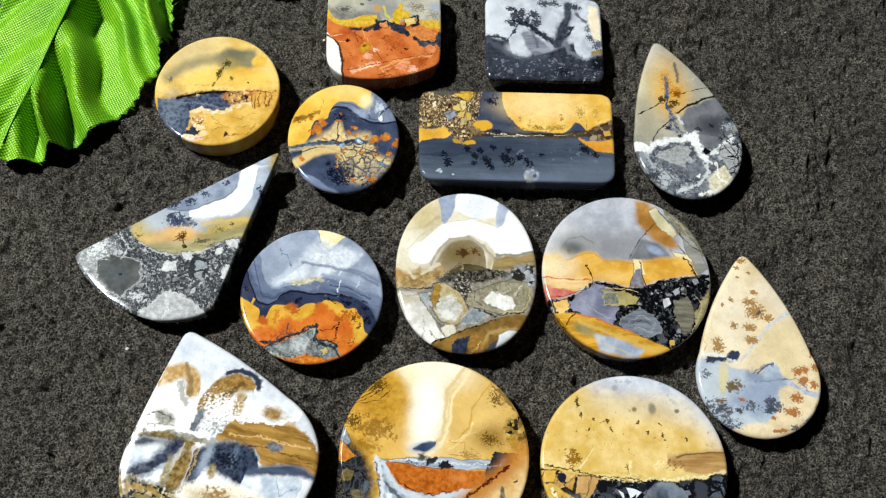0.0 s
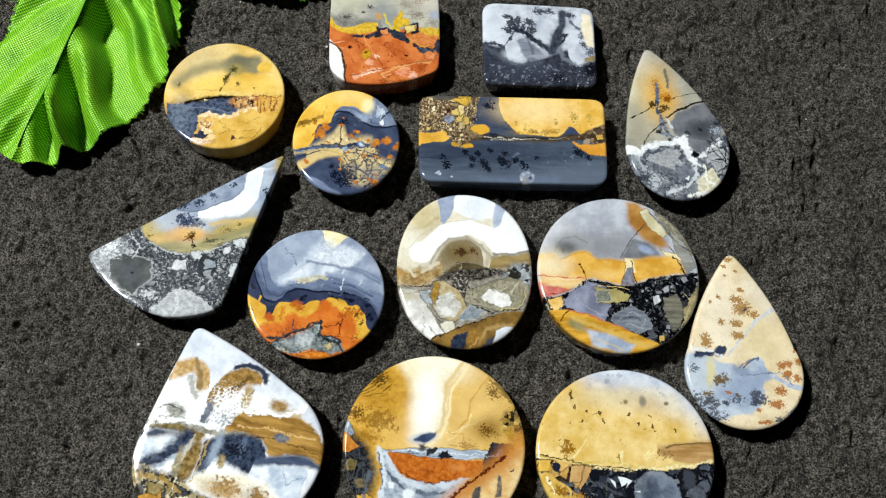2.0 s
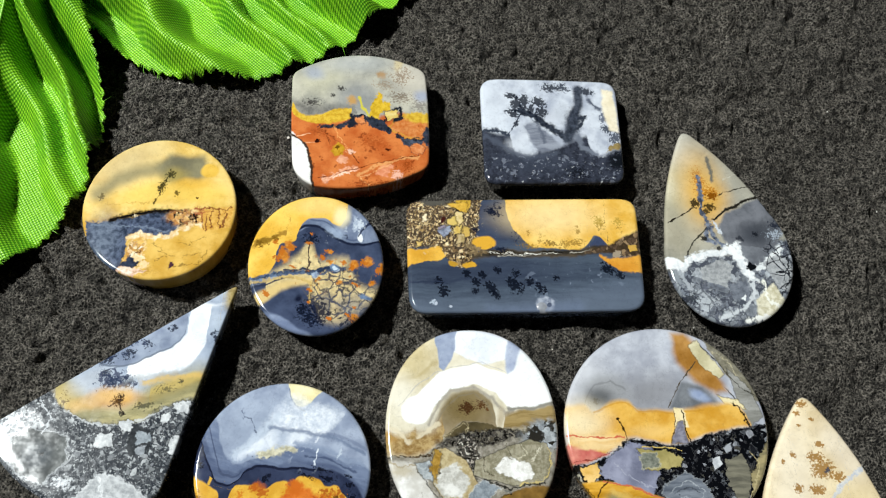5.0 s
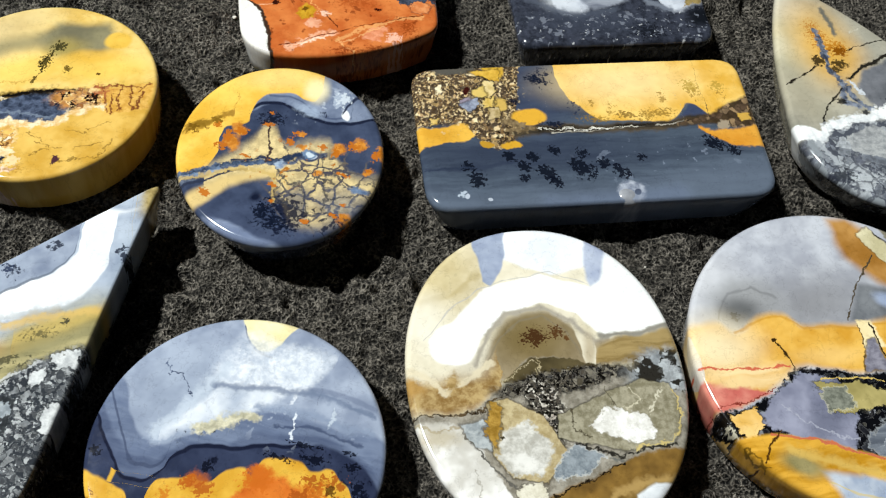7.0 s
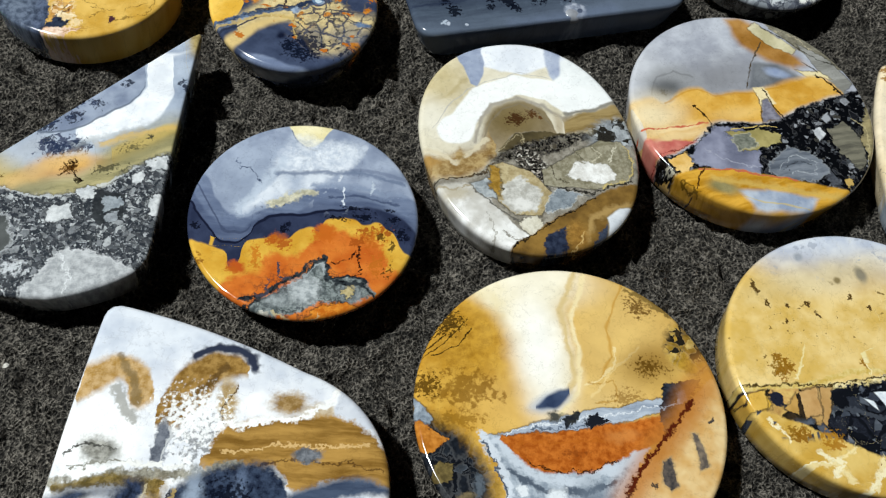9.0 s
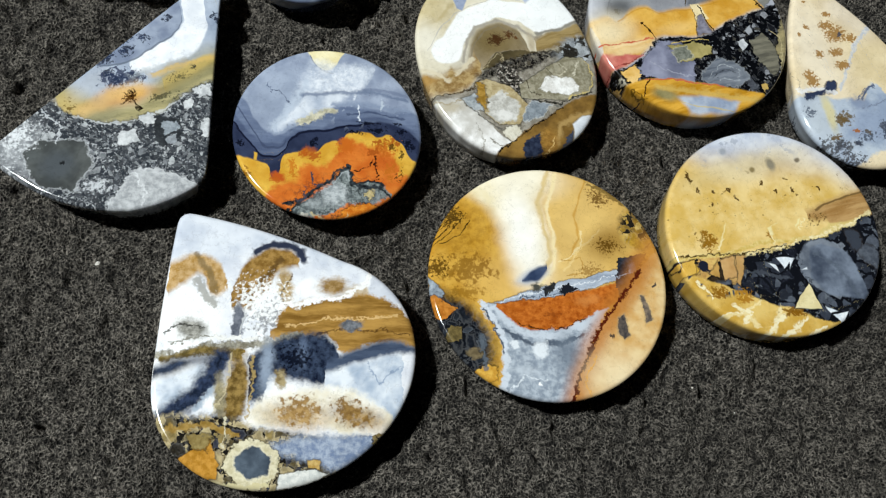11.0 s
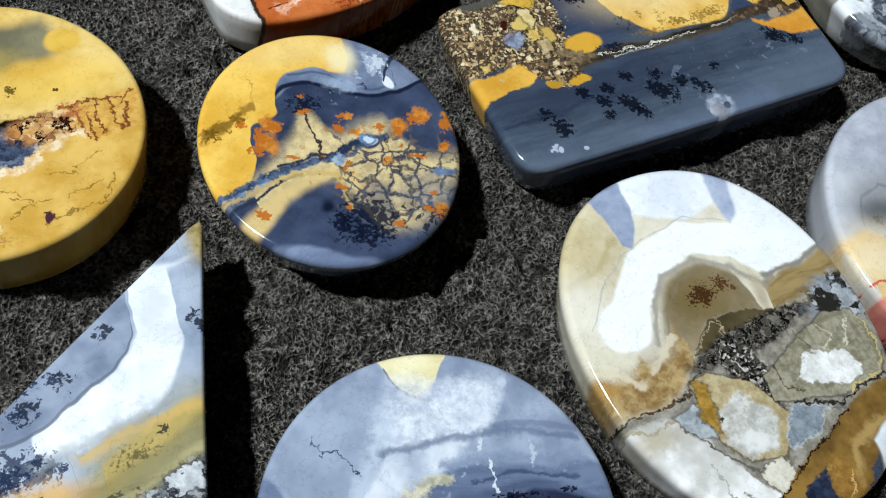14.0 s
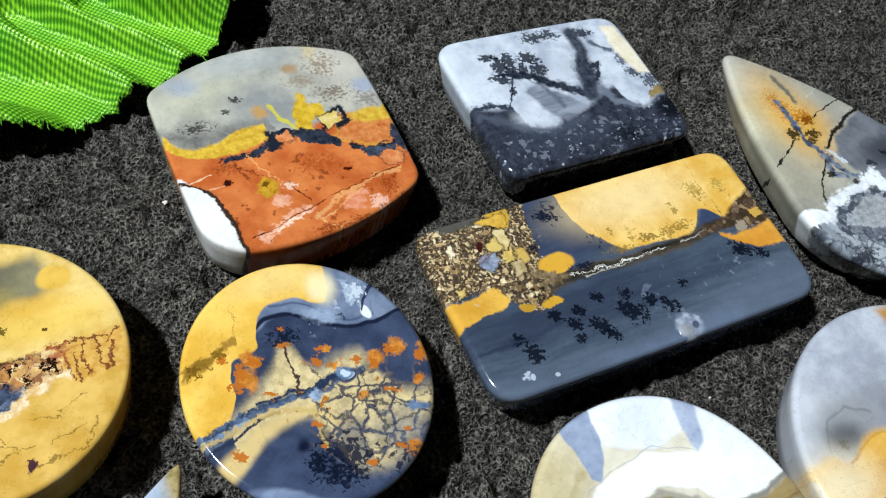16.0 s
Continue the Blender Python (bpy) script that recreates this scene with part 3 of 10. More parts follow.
tan_disc.chip([(6.1, -0.8), (9.7, 0.3), (11.7, -0.0), (11.2, -3.6), (6.6, -4.1)], ('#c8943e', '#dcb05c', 'f'), soft=0.3, w=3)
tan_disc.crack([(6.4, -0.6), (6.9, -3.8)], 0.45, '#7a4826', w=3)
tan_disc.crack([(7.5, -1.2), (7.4, -3.9)], 0.45, '#7a4826', w=3)
tan_disc.crack([(8.3, -0.2), (8.1, -3.6)], 0.45, '#7a4826', w=3)
tan_disc.crack([(9.2, -0.2), (9.8, -3.7)], 0.45, '#7a4826', w=3)
tan_disc.crack([(10.6, -1.1), (10.1, -3.6)], 0.45, '#7a4826', w=3)
tan_disc.crack([(11.2, 0.1), (10.1, -0.9)], 0.45, '#7a4826', w=3)
tan_disc.crack([(5.6, -0.4), (8.6, -0.0), (10.3, -0.4)], 0.45, '#7a4826', w=3)
tan_disc.moss(6.4, -0.8, 2.2, 1.5, 0, '#a8603c', arms=6, fill=0.25, k=0.8)
tan_disc.crack([(-4.4, -5.4), (-2.7, -4.7), (-0.4, -5.3), (1.7, -5.0), (3.9, -3.5), (6.3, -2.9)], 1.1, ('#d8ae6c', '#f0dcb8', 'f'), w=3)
tan_disc.rubble(tan_disc.inside(-3.1, -7.8, 1.4, 2.4, -17, w=3, soft=0.25), ('#e8cfa4', '#d6a85c', '#f0dfc0', '#c8964c'), 1.0, '#6a4626', w=2, big=0.6)
tan_disc.chip([(-6.0, -11.0), (-4.9, -9.7), (-2.5, -10.4), (-1.0, -10.9), (-3.2, -11.8)], ('#d8ae90', '#efd8c4', 'f'), w=3)
tan_disc.chip([(-5.4, -10.2), (-3.8, -8.2), (-2.0, -9.3), (-2.5, -10.2)], ('#1c2231', '#343d50', 'f'), w=3, soft=0.3)
tan_disc.moss(-1.7, -9.9, 0.9, 1.2, 0, '#e6cc9c', arms=5, fill=0.5)
tan_disc.chip([(-3.5, -8.4), (-1.9, -7.8), (-1.4, -8.8), (-2.8, -9.2)], ('#e0bd84', '#f0dcb4', 'f'), w=3)
tan_disc.crack([(-0.5, -6.2), (0.9, -7.3)], 0.26, '#5a4416', w=3, k=0.65)
tan_disc.crack([(0.4, -7.6), (3.0, -8.6)], 0.26, '#5a4416', w=3, k=0.65)
tan_disc.crack([(3.3, -5.9), (5.2, -6.5)], 0.26, '#5a4416', w=3, k=0.65)
tan_disc.crack([(2.2, -10.4), (6.5, -9.5), (7.9, -7.7)], 0.26, '#5a4416', w=3, k=0.65)
tan_disc.crack([(-0.1, -9.4), (1.5, -8.4)], 0.26, '#5a4416', w=3, k=0.65)
tan_disc.crack([(5.4, -6.0), (7.5, -5.1)], 0.26, '#5a4416', w=3, k=0.65)
tan_disc.crack([(4.2, -8.5), (7.1, -7.8)], 0.26, '#5a4416', w=3, k=0.65)
tan_disc.blob(2.4, -10.1, 0.4, 0.5, 0, '#4a2c34', w=3)
tan_disc.moss(-1.9, -10.9, 2.8, 0.8, 0, '#a07020', arms=6, fill=0.3, k=0.7)
stone("picture_stone", oval(12.0, 12.3), -44.2, 100.7, 5.7, tan_disc.done(), "round tan and yellow picture stone with a dark blue lens", lean=0.5)

# ---- small disc, yellow over navy ----
blue_disc = Agate("blue_yellow_agate", ('#2f384f', '#434d66', 'c'), 2, 0.09)
blue_disc.region(None, [(-11.5, 6.9), (-3.0, 5.6), (-0.6, 6.5), (1.7, 5.0), (4.3, 3.5), (7.0, 3.0), (11.5, 3.8)], ('#5f6b85', '#8792a8', 'c'), soft=0.2)
blue_disc.vein([(-3.3, 5.6), (-1.1, 6.6), (1.5, 5.2), (4.0, 3.7), (7.0, 3.0), (10.5, 3.7)], 0.45, "#1b2135")
blue_disc.vein([(-1.1, 7.6), (1.9, 6.7), (4.5, 4.2), (7.5, 3.8)], 0.3, "#434e69", k=0.7)
blue_disc.spots(blue_disc.inside(4.5, 5.6, 3.5, 2.2, 21), "#b9c2d2", 0.9, 0.3, k=0.6)
blue_disc.blob(6.8, 4.2, 0.4, 0.8, 1, "#dfe2e6")
blue_disc.blob(6.2, 6.4, 0.5, 1.0, -19, "#a9b4c6", w=3, k=0.8)
blue_disc.vein([(6.5, 4.5), (7.3, 5.9), (8.6, 7.1)], 0.4, "#2a3147")
blue_disc.region(None, [(-10.8, -3.8), (-7.8, -2.0), (-6.6, -0.4), (-5.9, 2.6), (-5.4, 3.4), (-4.2, 3.6), (-3.2, 4.3), (-2.5, 6.3), (-0.6, 7.8), (1.6, 7.6), (3.4, 6.5), (4.6, 7.7), (5.1, 10.8), (5.7, 13.0), (11.4, 13.1)], ('#e0ad3e', '#ecc25c', 'c'), soft=0.15)
blue_disc.blob(4.0, 8.1, 1.3, 1.7, 1, "#f1e3b4", soft=0.5, k=0.8)
blue_disc.blob(0.3, 10.0, 4.0, 1.6, 1, "#ecce86", soft=0.6, k=0.6)
blue_disc.vein([(-10.1, 3.0), (-8.4, 3.8), (-6.2, 4.7), (-4.3, 5.2)], 0.8, "#8a6524", w=3, k=0.8)
blue_disc.fern(-8.3, 3.6, 1.4, 0.9, 11, "#6e4d18", amount=0.6)
blue_disc.region([(-7.8, -2.1), (-6.1, -1.0), (-4.2, 0.5), (-2.5, 1.8), (-1.4, 3.4), (-0.4, 2.6), (0.9, 0.1), (3.1, 0.9), (5.0, 0.5), (5.9, -1.9), (7.5, -4.1), (9.4, -4.5), (11.4, -3.2)], [(-10.7, -6.7), (-8.6, -6.1), (-6.9, -4.6), (-4.5, -3.7), (-2.1, -3.5), (-0.3, -5.2), (0.6, -8.7), (2.5, -9.7), (4.9, -9.5), (8.7, -6.6), (11.4, -5.5)], ('#b8a478', '#dcc691', 'f'), soft=1.1, w=2)
blue_disc.region([(-10.7, -5.9), (-7.9, -4.4), (-5.0, -3.1), (-1.2, -2.7), (0.8, -3.5)], [(-10.6, -7.9), (-7.8, -6.3), (-5.0, -4.4), (-1.1, -3.7), (0.9, -5.6)], "#d3b87c", soft=0.5)
blue_disc.vein([(-10.8, -4.0), (-8.7, -3.4), (-6.6, -2.3), (-4.1, -1.7), (-1.7, -1.4), (0.8, -2.0), (1.9, -1.2), (4.7, -1.0)], 0.5, ('#3c4458', '#6d7688', 'f'), w=2)
blue_disc.vein([(-10.8, -4.4), (-7.9, -3.7), (-5.1, -2.6), (-3.1, -2.2)], 0.3, "#2d3346", w=2)
blue_disc.vein([(-5.1, -1.1), (-2.2, -0.8), (-0.2, -1.6)], 0.3, "#2d3346", w=2)
blue_disc.blob(3.0, -1.1, 1.0, 0.6, 10, "#3d465c")
blue_disc.blob(3.1, -1.1, 0.6, 0.3, 10, "#b5bdc8")
blue_disc.cracks(blue_disc.inside(4.0, -5.3, 5.6, 4.8, 0, soft=0.3), ('#3a3d50', '#6d6252', 'f'), 0.42, 0.04, w=2)
blue_disc.blob(5.8, -7.6, 2.5, 2.1, -30, ('#4a5266', '#6d7484', 'f'), soft=0.5, w=3, k=0.55)
blue_disc.blob(1.5, -7.1, 1.2, 2.3, 0, "#5a5c66", soft=0.6, w=3, k=0.7)
blue_disc.blob(-4.2, 3.0, 0.6, 1.0, 0, ('#b06a22', '#d08a38', 'f'), soft=0.35, w=3)
blue_disc.blob(-5.0, 1.2, 0.8, 0.9, 0, ('#b06a22', '#d08a38', 'f'), soft=0.35, w=3)
blue_disc.blob(2.3, 2.0, 0.4, 0.4, 0, ('#b06a22', '#d08a38', 'f'), soft=0.35, w=3)
blue_disc.blob(8.2, 0.0, 0.7, 0.9, 0, ('#b06a22', '#d08a38', 'f'), soft=0.35, w=3)
blue_disc.blob(5.9, -0.4, 0.7, 0.7, 0, ('#b06a22', '#d08a38', 'f'), soft=0.35, w=3)
blue_disc.blob(2.3, 0.1, 0.5, 0.4, 0, ('#b06a22', '#d08a38', 'f'), soft=0.35, w=3)
blue_disc.blob(10.1, -1.0, 0.4, 1.0, 0, ('#b06a22', '#d08a38', 'f'), soft=0.35, w=3)
blue_disc.blob(8.8, -3.5, 0.5, 0.4, 0, ('#b06a22', '#d08a38', 'f'), soft=0.35, w=3)
blue_disc.blob(5.9, -9.2, 0.8, 0.6, 0, ('#b06a22', '#d08a38', 'f'), soft=0.35, w=3)
blue_disc.blob(3.7, -3.3, 0.5, 0.3, 0, ('#b06a22', '#d08a38', 'f'), soft=0.35, w=3)
blue_disc.spots(blue_disc.area([(-8.0, -2.7), (-3.2, -0.4), (0.6, 1.2), (5.6, -0.3)], [(-9.7, -5.9), (-3.1, -3.5), (0.9, -4.6), (5.7, -3.5)], soft=1), "#a86a28", 1.1, 0.3)
blue_disc.fern(0.2, -8.0, 3.1, 2.7, 0, "#12172a", scale=1.1, amount=0.85)
blue_disc.fern(4.9, -9.7, 2.5, 1.6, 0, "#1b2133", scale=1.2, amount=0.6)
blue_disc.blob(-2.6, -5.9, 0.5, 0.5, 0, "#141a2e", soft=0.6)
blue_disc.fern(-1.0, 4.5, 1.8, 1.3, 1, "#1a1f30", amount=0.6)
blue_disc.fern(4.5, 4.5, 0.8, 0.7, 1, "#1d2438", amount=0.5)
blue_disc.region([(-7.7, -7.9), (-4.7, -9.1), (-1.8, -10.9), (1.2, -12.7)], None, ('#6c7894', '#8490a8', 's'), soft=0.3)
blue_disc.crack([(-10.4, -3.0), (-8.0, -2.6), (-6.0, -2.2)], 0.9, ('#5f7492', '#8a9cb4', 'f'), w=3)
blue_disc.crack([(-10.5, -2.5), (-8.8, -2.4), (-6.8, -1.9), (-5.8, -1.7), (-3.8, -1.4), (-1.8, -1.3), (-0.6, -1.9)], 0.8, ('#222c40', '#5a6a84', 'f'), w=3)
blue_disc.crack([(-0.6, -1.9), (0.1, -1.5), (1.1, -1.0), (2.6, -0.7)], 0.8, '#26324a', w=3)
blue_disc.crack([(-1.2, 3.0), (-1.0, 1.6), (-0.9, 0.2), (-1.7, -1.4)], 0.32, '#3f3230', w=2)
blue_disc.crack([(-10.7, -3.3), (-8.1, -3.0), (-5.1, -2.3), (-2.2, -2.3), (-0.7, -3.7), (-0.8, -6.6)], 0.6, '#c2a666', w=3, k=0.8)
blue_disc.crack([(-0.6, -2.6), (0.9, -4.7), (3.3, -3.9), (5.9, -5.1), (8.9, -6.0)], 0.52, ('#1f2636', '#4a4a4e', 'f'), w=3, k=0.8)
blue_disc.crack([(4.4, -1.1), (4.2, -3.0), (4.6, -4.1)], 0.32, ('#1f2636', '#4a4a4e', 'f'), w=3, k=0.8)
blue_disc.crack([(4.3, -4.4), (4.4, -6.7), (3.9, -8.4)], 0.48, ('#1f2636', '#4a4a4e', 'f'), w=3, k=0.8)
blue_disc.crack([(0.3, -3.7), (-0.7, -5.1), (-0.4, -6.7)], 0.36, ('#1f2636', '#4a4a4e', 'f'), w=3, k=0.8)
blue_disc.crack([(1.5, -4.7), (2.3, -6.2), (2.5, -7.7)], 0.28, ('#1f2636', '#4a4a4e', 'f'), w=3, k=0.8)
blue_disc.crack([(4.7, -6.6), (6.5, -6.2), (8.7, -6.4)], 0.28, ('#1f2636', '#4a4a4e', 'f'), w=3, k=0.8)
blue_disc.crack([(-1.0, -5.9), (1.0, -7.0), (2.7, -7.9), (4.6, -8.7)], 0.40, ('#1f2636', '#4a4a4e', 'f'), w=3, k=0.8)
blue_disc.crack([(5.8, -9.3), (7.4, -9.2)], 0.28, ('#1f2636', '#4a4a4e', 'f'), w=3, k=0.8)
blue_disc.crack([(1.7, -2.6), (3.5, -3.3), (4.1, -4.3)], 0.24, ('#1f2636', '#4a4a4e', 'f'), w=3, k=0.8)
blue_disc.crack([(0.2, 0.7), (0.4, -0.8), (1.4, -2.0)], 0.32, ('#1f2636', '#4a4a4e', 'f'), w=3, k=0.8)
blue_disc.crack([(5.9, -5.0), (8.0, -4.9), (9.6, -5.0)], 0.28, ('#1f2636', '#4a4a4e', 'f'), w=3, k=0.8)
blue_disc.blob(2.7, -0.8, 0.8, 0.6, -8, ('#4d6484', '#6f86a2', 'f'), soft=0.2, w=2)
blue_disc.blob(2.8, -0.8, 0.4, 0.3, -10, '#c2cfda', soft=0.3, w=3)
blue_disc.blob(-0.2, -2.2, 0.6, 0.5, -20, ('#6d80a0', '#a3b2c4', 'f'), soft=0.4, w=3)
blue_disc.blob(7.5, -5.6, 1.1, 0.4, -20, ('#46587a', '#7488a4', 'f'), soft=0.4, w=3)
blue_disc.moss(-5.3, 2.0, 0.5, 1.1, -19, '#b5661c', arms=5, fill=0.75, grain=2.7, k=0.95)
blue_disc.moss(-6.0, 0.8, 0.7, 0.5, -19, '#b5661c', arms=5, fill=0.75, grain=2.7, k=0.95)
blue_disc.moss(-6.4, 3.7, 0.7, 0.6, -21, '#b5661c', arms=5, fill=0.75, grain=2.7, k=0.95)
blue_disc.moss(-4.0, 2.8, 0.8, 0.6, -18, '#b5661c', arms=5, fill=0.75, grain=2.7, k=0.95)
blue_disc.moss(-1.2, 3.4, 0.8, 0.4, -18, '#b5661c', arms=5, fill=0.75, grain=2.7, k=0.95)
blue_disc.moss(1.0, 1.0, 0.5, 0.7, -20, '#b5661c', arms=5, fill=0.75, grain=2.7, k=0.95)
blue_disc.moss(4.2, 0.0, 0.6, 0.4, -20, '#b5661c', arms=5, fill=0.75, grain=2.7, k=0.95)
blue_disc.moss(5.7, -0.7, 0.5, 0.8, -20, '#b5661c', arms=5, fill=0.75, grain=2.7, k=0.95)
blue_disc.moss(7.5, 0.0, 0.8, 0.7, -20, '#b5661c', arms=5, fill=0.75, grain=2.7, k=0.95)
blue_disc.moss(9.6, -1.3, 0.4, 1.0, -21, '#b5661c', arms=5, fill=0.75, grain=2.7, k=0.95)
blue_disc.moss(8.8, -3.4, 0.4, 0.3, -20, '#b5661c', arms=5, fill=0.75, grain=2.7, k=0.95)
blue_disc.moss(6.2, -3.7, 0.9, 0.3, -20, '#b5661c', arms=5, fill=0.75, grain=2.7, k=0.95)
blue_disc.moss(5.9, -7.5, 0.4, 0.3, -20, '#b5661c', arms=5, fill=0.75, grain=2.7, k=0.95)
blue_disc.moss(4.8, -8.7, 0.6, 0.3, -20, '#b5661c', arms=5, fill=0.75, grain=2.7, k=0.95)
blue_disc.moss(2.2, -9.0, 0.6, 0.4, -21, '#b5661c', arms=5, fill=0.75, grain=2.7, k=0.95)
blue_disc.moss(-1.0, -4.6, 0.6, 0.3, -21, '#b5661c', arms=5, fill=0.75, grain=2.7, k=0.95)
blue_disc.moss(-7.8, -5.0, 0.7, 0.5, -23, '#b5661c', arms=5, fill=0.75, grain=2.7, k=0.95)
blue_disc.moss(-3.7, -0.3, 0.7, 0.2, -18, '#b5661c', arms=5, fill=0.75, grain=2.7, k=0.95)
blue_disc.moss(-1.0, -6.5, 0.4, 0.3, -21, '#b5661c', arms=5, fill=0.75, grain=2.7, k=0.95)
blue_disc.moss(1.7, 2.2, 0.4, 0.5, -20, '#b5661c', arms=5, fill=0.75, grain=2.7, k=0.95)
blue_disc.moss(-0.8, 5.2, 0.5, 0.3, -20, '#b5661c', arms=5, fill=0.75, grain=2.7, k=0.95)
blue_disc.crack([(-9.8, 2.9), (-8.2, 3.8), (-6.1, 4.6)], 0.9, '#8a6820', w=3, k=0.8)
blue_disc.moss(-9.0, 3.4, 0.8, 0.7, 15, '#6f5016', arms=5, fill=0.45)
blue_disc.moss(-6.5, 4.4, 0.9, 0.6, -19, '#7a5a1a', arms=5, fill=0.45)
blue_disc.moss(-0.7, -8.9, 2.8, 1.6, -22, '#0e1526', arms=9, fill=0.6)
blue_disc.moss(-2.1, -7.6, 1.0, 1.2, -22, '#0e1526', arms=7, fill=0.55)
blue_disc.blob(2.8, 5.2, 1.6, 0.6, -29, '#9aa8be', soft=0.6, w=3, k=0.8)
blue_disc.moss(6.7, 6.5, 1.0, 1.4, -18, '#c6ced8', arms=5, fill=0.4)
blue_disc.moss(-0.9, 4.1, 1.9, 1.2, -20, '#141b2c', arms=6, fill=0.25)
stone("picture_stone", oval(10.6, 11.8), -19.4, 91.0, 5.6, blue_disc.done(), "small round picture stone, yellow over navy blue", bevel=0.6)

# ---- orange slab with a grey sky ----
orange_slab = Agate("orange_landscape_agate", ('#b85a28', '#cf7a40', 'c'), 3, 0.09)
orange_slab.region(None, [(-13.0, 4.3), (-11.0, 1.4), (-9.2, 0.1), (-6.0, -0.4), (-2.0, 1.2), (-1.2, 0.2), (1.1, -0.1), (6.4, 1.0), (9.2, 0.0), (14.1, -0.6)], ('#94938a', '#b8b4a4', 'c'), soft=0.4, w=2)
orange_slab.blob(-6.4, 7.7, 4.0, 2.7, 11, '#c0bca4', soft=0.8, k=0.8)
orange_slab.blob(-7.8, 8.9, 1.7, 1.2, -15, '#9aa2b4', soft=0.8, k=0.7)
orange_slab.blob(-0.5, 4.0, 3.4, 3.1, -15, '#8a8c8e', soft=0.8, k=0.7)
orange_slab.blob(9.6, 7.6, 4.3, 3.4, -43, '#c9c2b4', soft=0.8, k=0.8)
orange_slab.blob(10.6, 4.3, 1.2, 1.2, -16, '#98a0b6', soft=0.6, k=0.8)
orange_slab.blob(6.7, 11.1, 0.6, 1.6, -16, '#c8b890', soft=0.6)
orange_slab.blob(-0.7, 10.8, 5.3, 1.7, 2, '#b2b4b2', soft=0.8, k=0.7)
orange_slab.region([(-11.8, 3.5), (-8.4, 2.9), (-5.1, 2.3), (-1.6, 2.3), (-0.1, 1.5)], [(-12.0, 2.6), (-9.1, 0.4), (-5.8, 0.2), (-2.0, 1.1), (-0.5, 0.4)], ('#5a5856', '#7a7772', 'f'), soft=1.2, w=3, k=0.85)
orange_slab.moss(-8.0, 3.1, 2.5, 1.3, -2, '#3d3a38', arms=6, fill=0.3)
orange_slab.moss(7.0, 8.3, 3.0, 2.9, -14, '#86705a', arms=6, fill=0.3, grain=2.6, k=0.8)
orange_slab.moss(6.9, 4.0, 3.6, 2.0, -16, '#6d5c4c', arms=6, fill=0.25, k=0.8)
orange_slab.moss(10.1, 2.3, 2.4, 2.0, -16, '#77706a', arms=6, fill=0.3, k=0.7)
orange_slab.blob(3.5, 8.6, 0.8, 0.7, -15, '#a88a66', soft=0.6, w=3)
orange_slab.moss(-3.2, 5.7, 0.9, 0.6, -15, '#3a3836', arms=5, fill=0.4)
orange_slab.moss(-4.5, 4.4, 0.7, 0.5, -15, '#3a3836', arms=5, fill=0.4)
orange_slab.blob(-1.3, 3.4, 0.8, 0.8, -15, '#b89058', soft=0.6, w=3)
orange_slab.moss(4.1, 6.5, 3.0, 1.6, -16, '#8f7c66', arms=5, fill=0.3, k=0.7)
orange_slab.region([(-11.5, 3.2), (-10.0, 1.0), (-6.8, 0.6), (-4.2, 1.7), (-1.2, 1.9), (-1.1, 0.3)], [(-11.9, 1.7), (-10.3, 0.1), (-7.8, -0.9), (-5.6, -1.1), (-2.6, -0.6), (-1.3, -0.2)], ('#bf9426', '#dcb840', 'f'), soft=0.2, w=2)
orange_slab.chip([(6.1, 0.2), (11.5, -0.5), (11.9, -4.4), (7.7, -3.5), (5.1, -2.1)], ('#bf6a30', '#d28a50', 'f'), w=3, rim='#c9a43a', rim_width=0.5)
orange_slab.blob(10.2, 0.1, 3.0, 1.0, 0, ('#bf962c', '#d8b440', 'f'), soft=0.3, w=3)
orange_slab.chip([(3.1, 5.5), (3.7, 4.5), (3.9, 1.5), (2.8, -0.3), (1.6, 0.0), (1.9, 2.5)], ('#bd961e', '#d8b438', 'f'), w=3)
orange_slab.chip([(3.9, 3.2), (5.1, 3.2), (4.9, 1.6), (3.6, 1.4)], ('#c49c22', '#dcb83c', 'f'), w=3)
orange_slab.crack([(0.1, 4.0), (0.5, 2.4), (1.4, 0.4)], 0.6, '#c8bc4a', w=2)
orange_slab.crack([(-6.6, -1.7), (-4.1, -1.7), (-2.4, -1.5), (-0.8, -0.1), (0.4, 0.4), (1.5, -0.6), (3.3, -0.8), (4.2, -1.9), (4.8, -2.5)], 1.0, ('#171b24', '#343a48', 'f'), w=3, soft=0.3)
orange_slab.crack([(-1.5, 0.5), (-0.9, -1.0), (-1.9, -1.8)], 0.8, '#20242e', w=3)
orange_slab.crack([(3.9, -0.7), (4.9, 1.2), (6.7, 2.0), (6.8, -0.2), (5.8, -0.6)], 0.8, '#1c2028', w=3)
orange_slab.chip([(0.8, 0.3), (3.5, -0.2), (5.3, -2.2), (3.9, -2.6), (1.3, -1.3)], ('#1c2029', '#363c4a', 'f'), w=3)
orange_slab.chip([(4.1, 1.4), (6.0, 1.5), (6.4, 0.1), (4.5, -0.7)], ('#cfae54', '#e0cc88', 'f'), rim='#181c24', w=3)
orange_slab.chip([(-1.0, -0.2), (0.6, 0.1), (0.8, -1.0), (-0.9, -1.0)], ('#c4703a', '#d88c58', 'f'), rim='#20242e', w=3)
orange_slab.crack([(5.9, -3.3), (7.5, -4.2), (10.6, -4.2), (12.8, -4.7), (14.7, -4.3)], 0.7, '#20242e', w=3, soft=0.3)
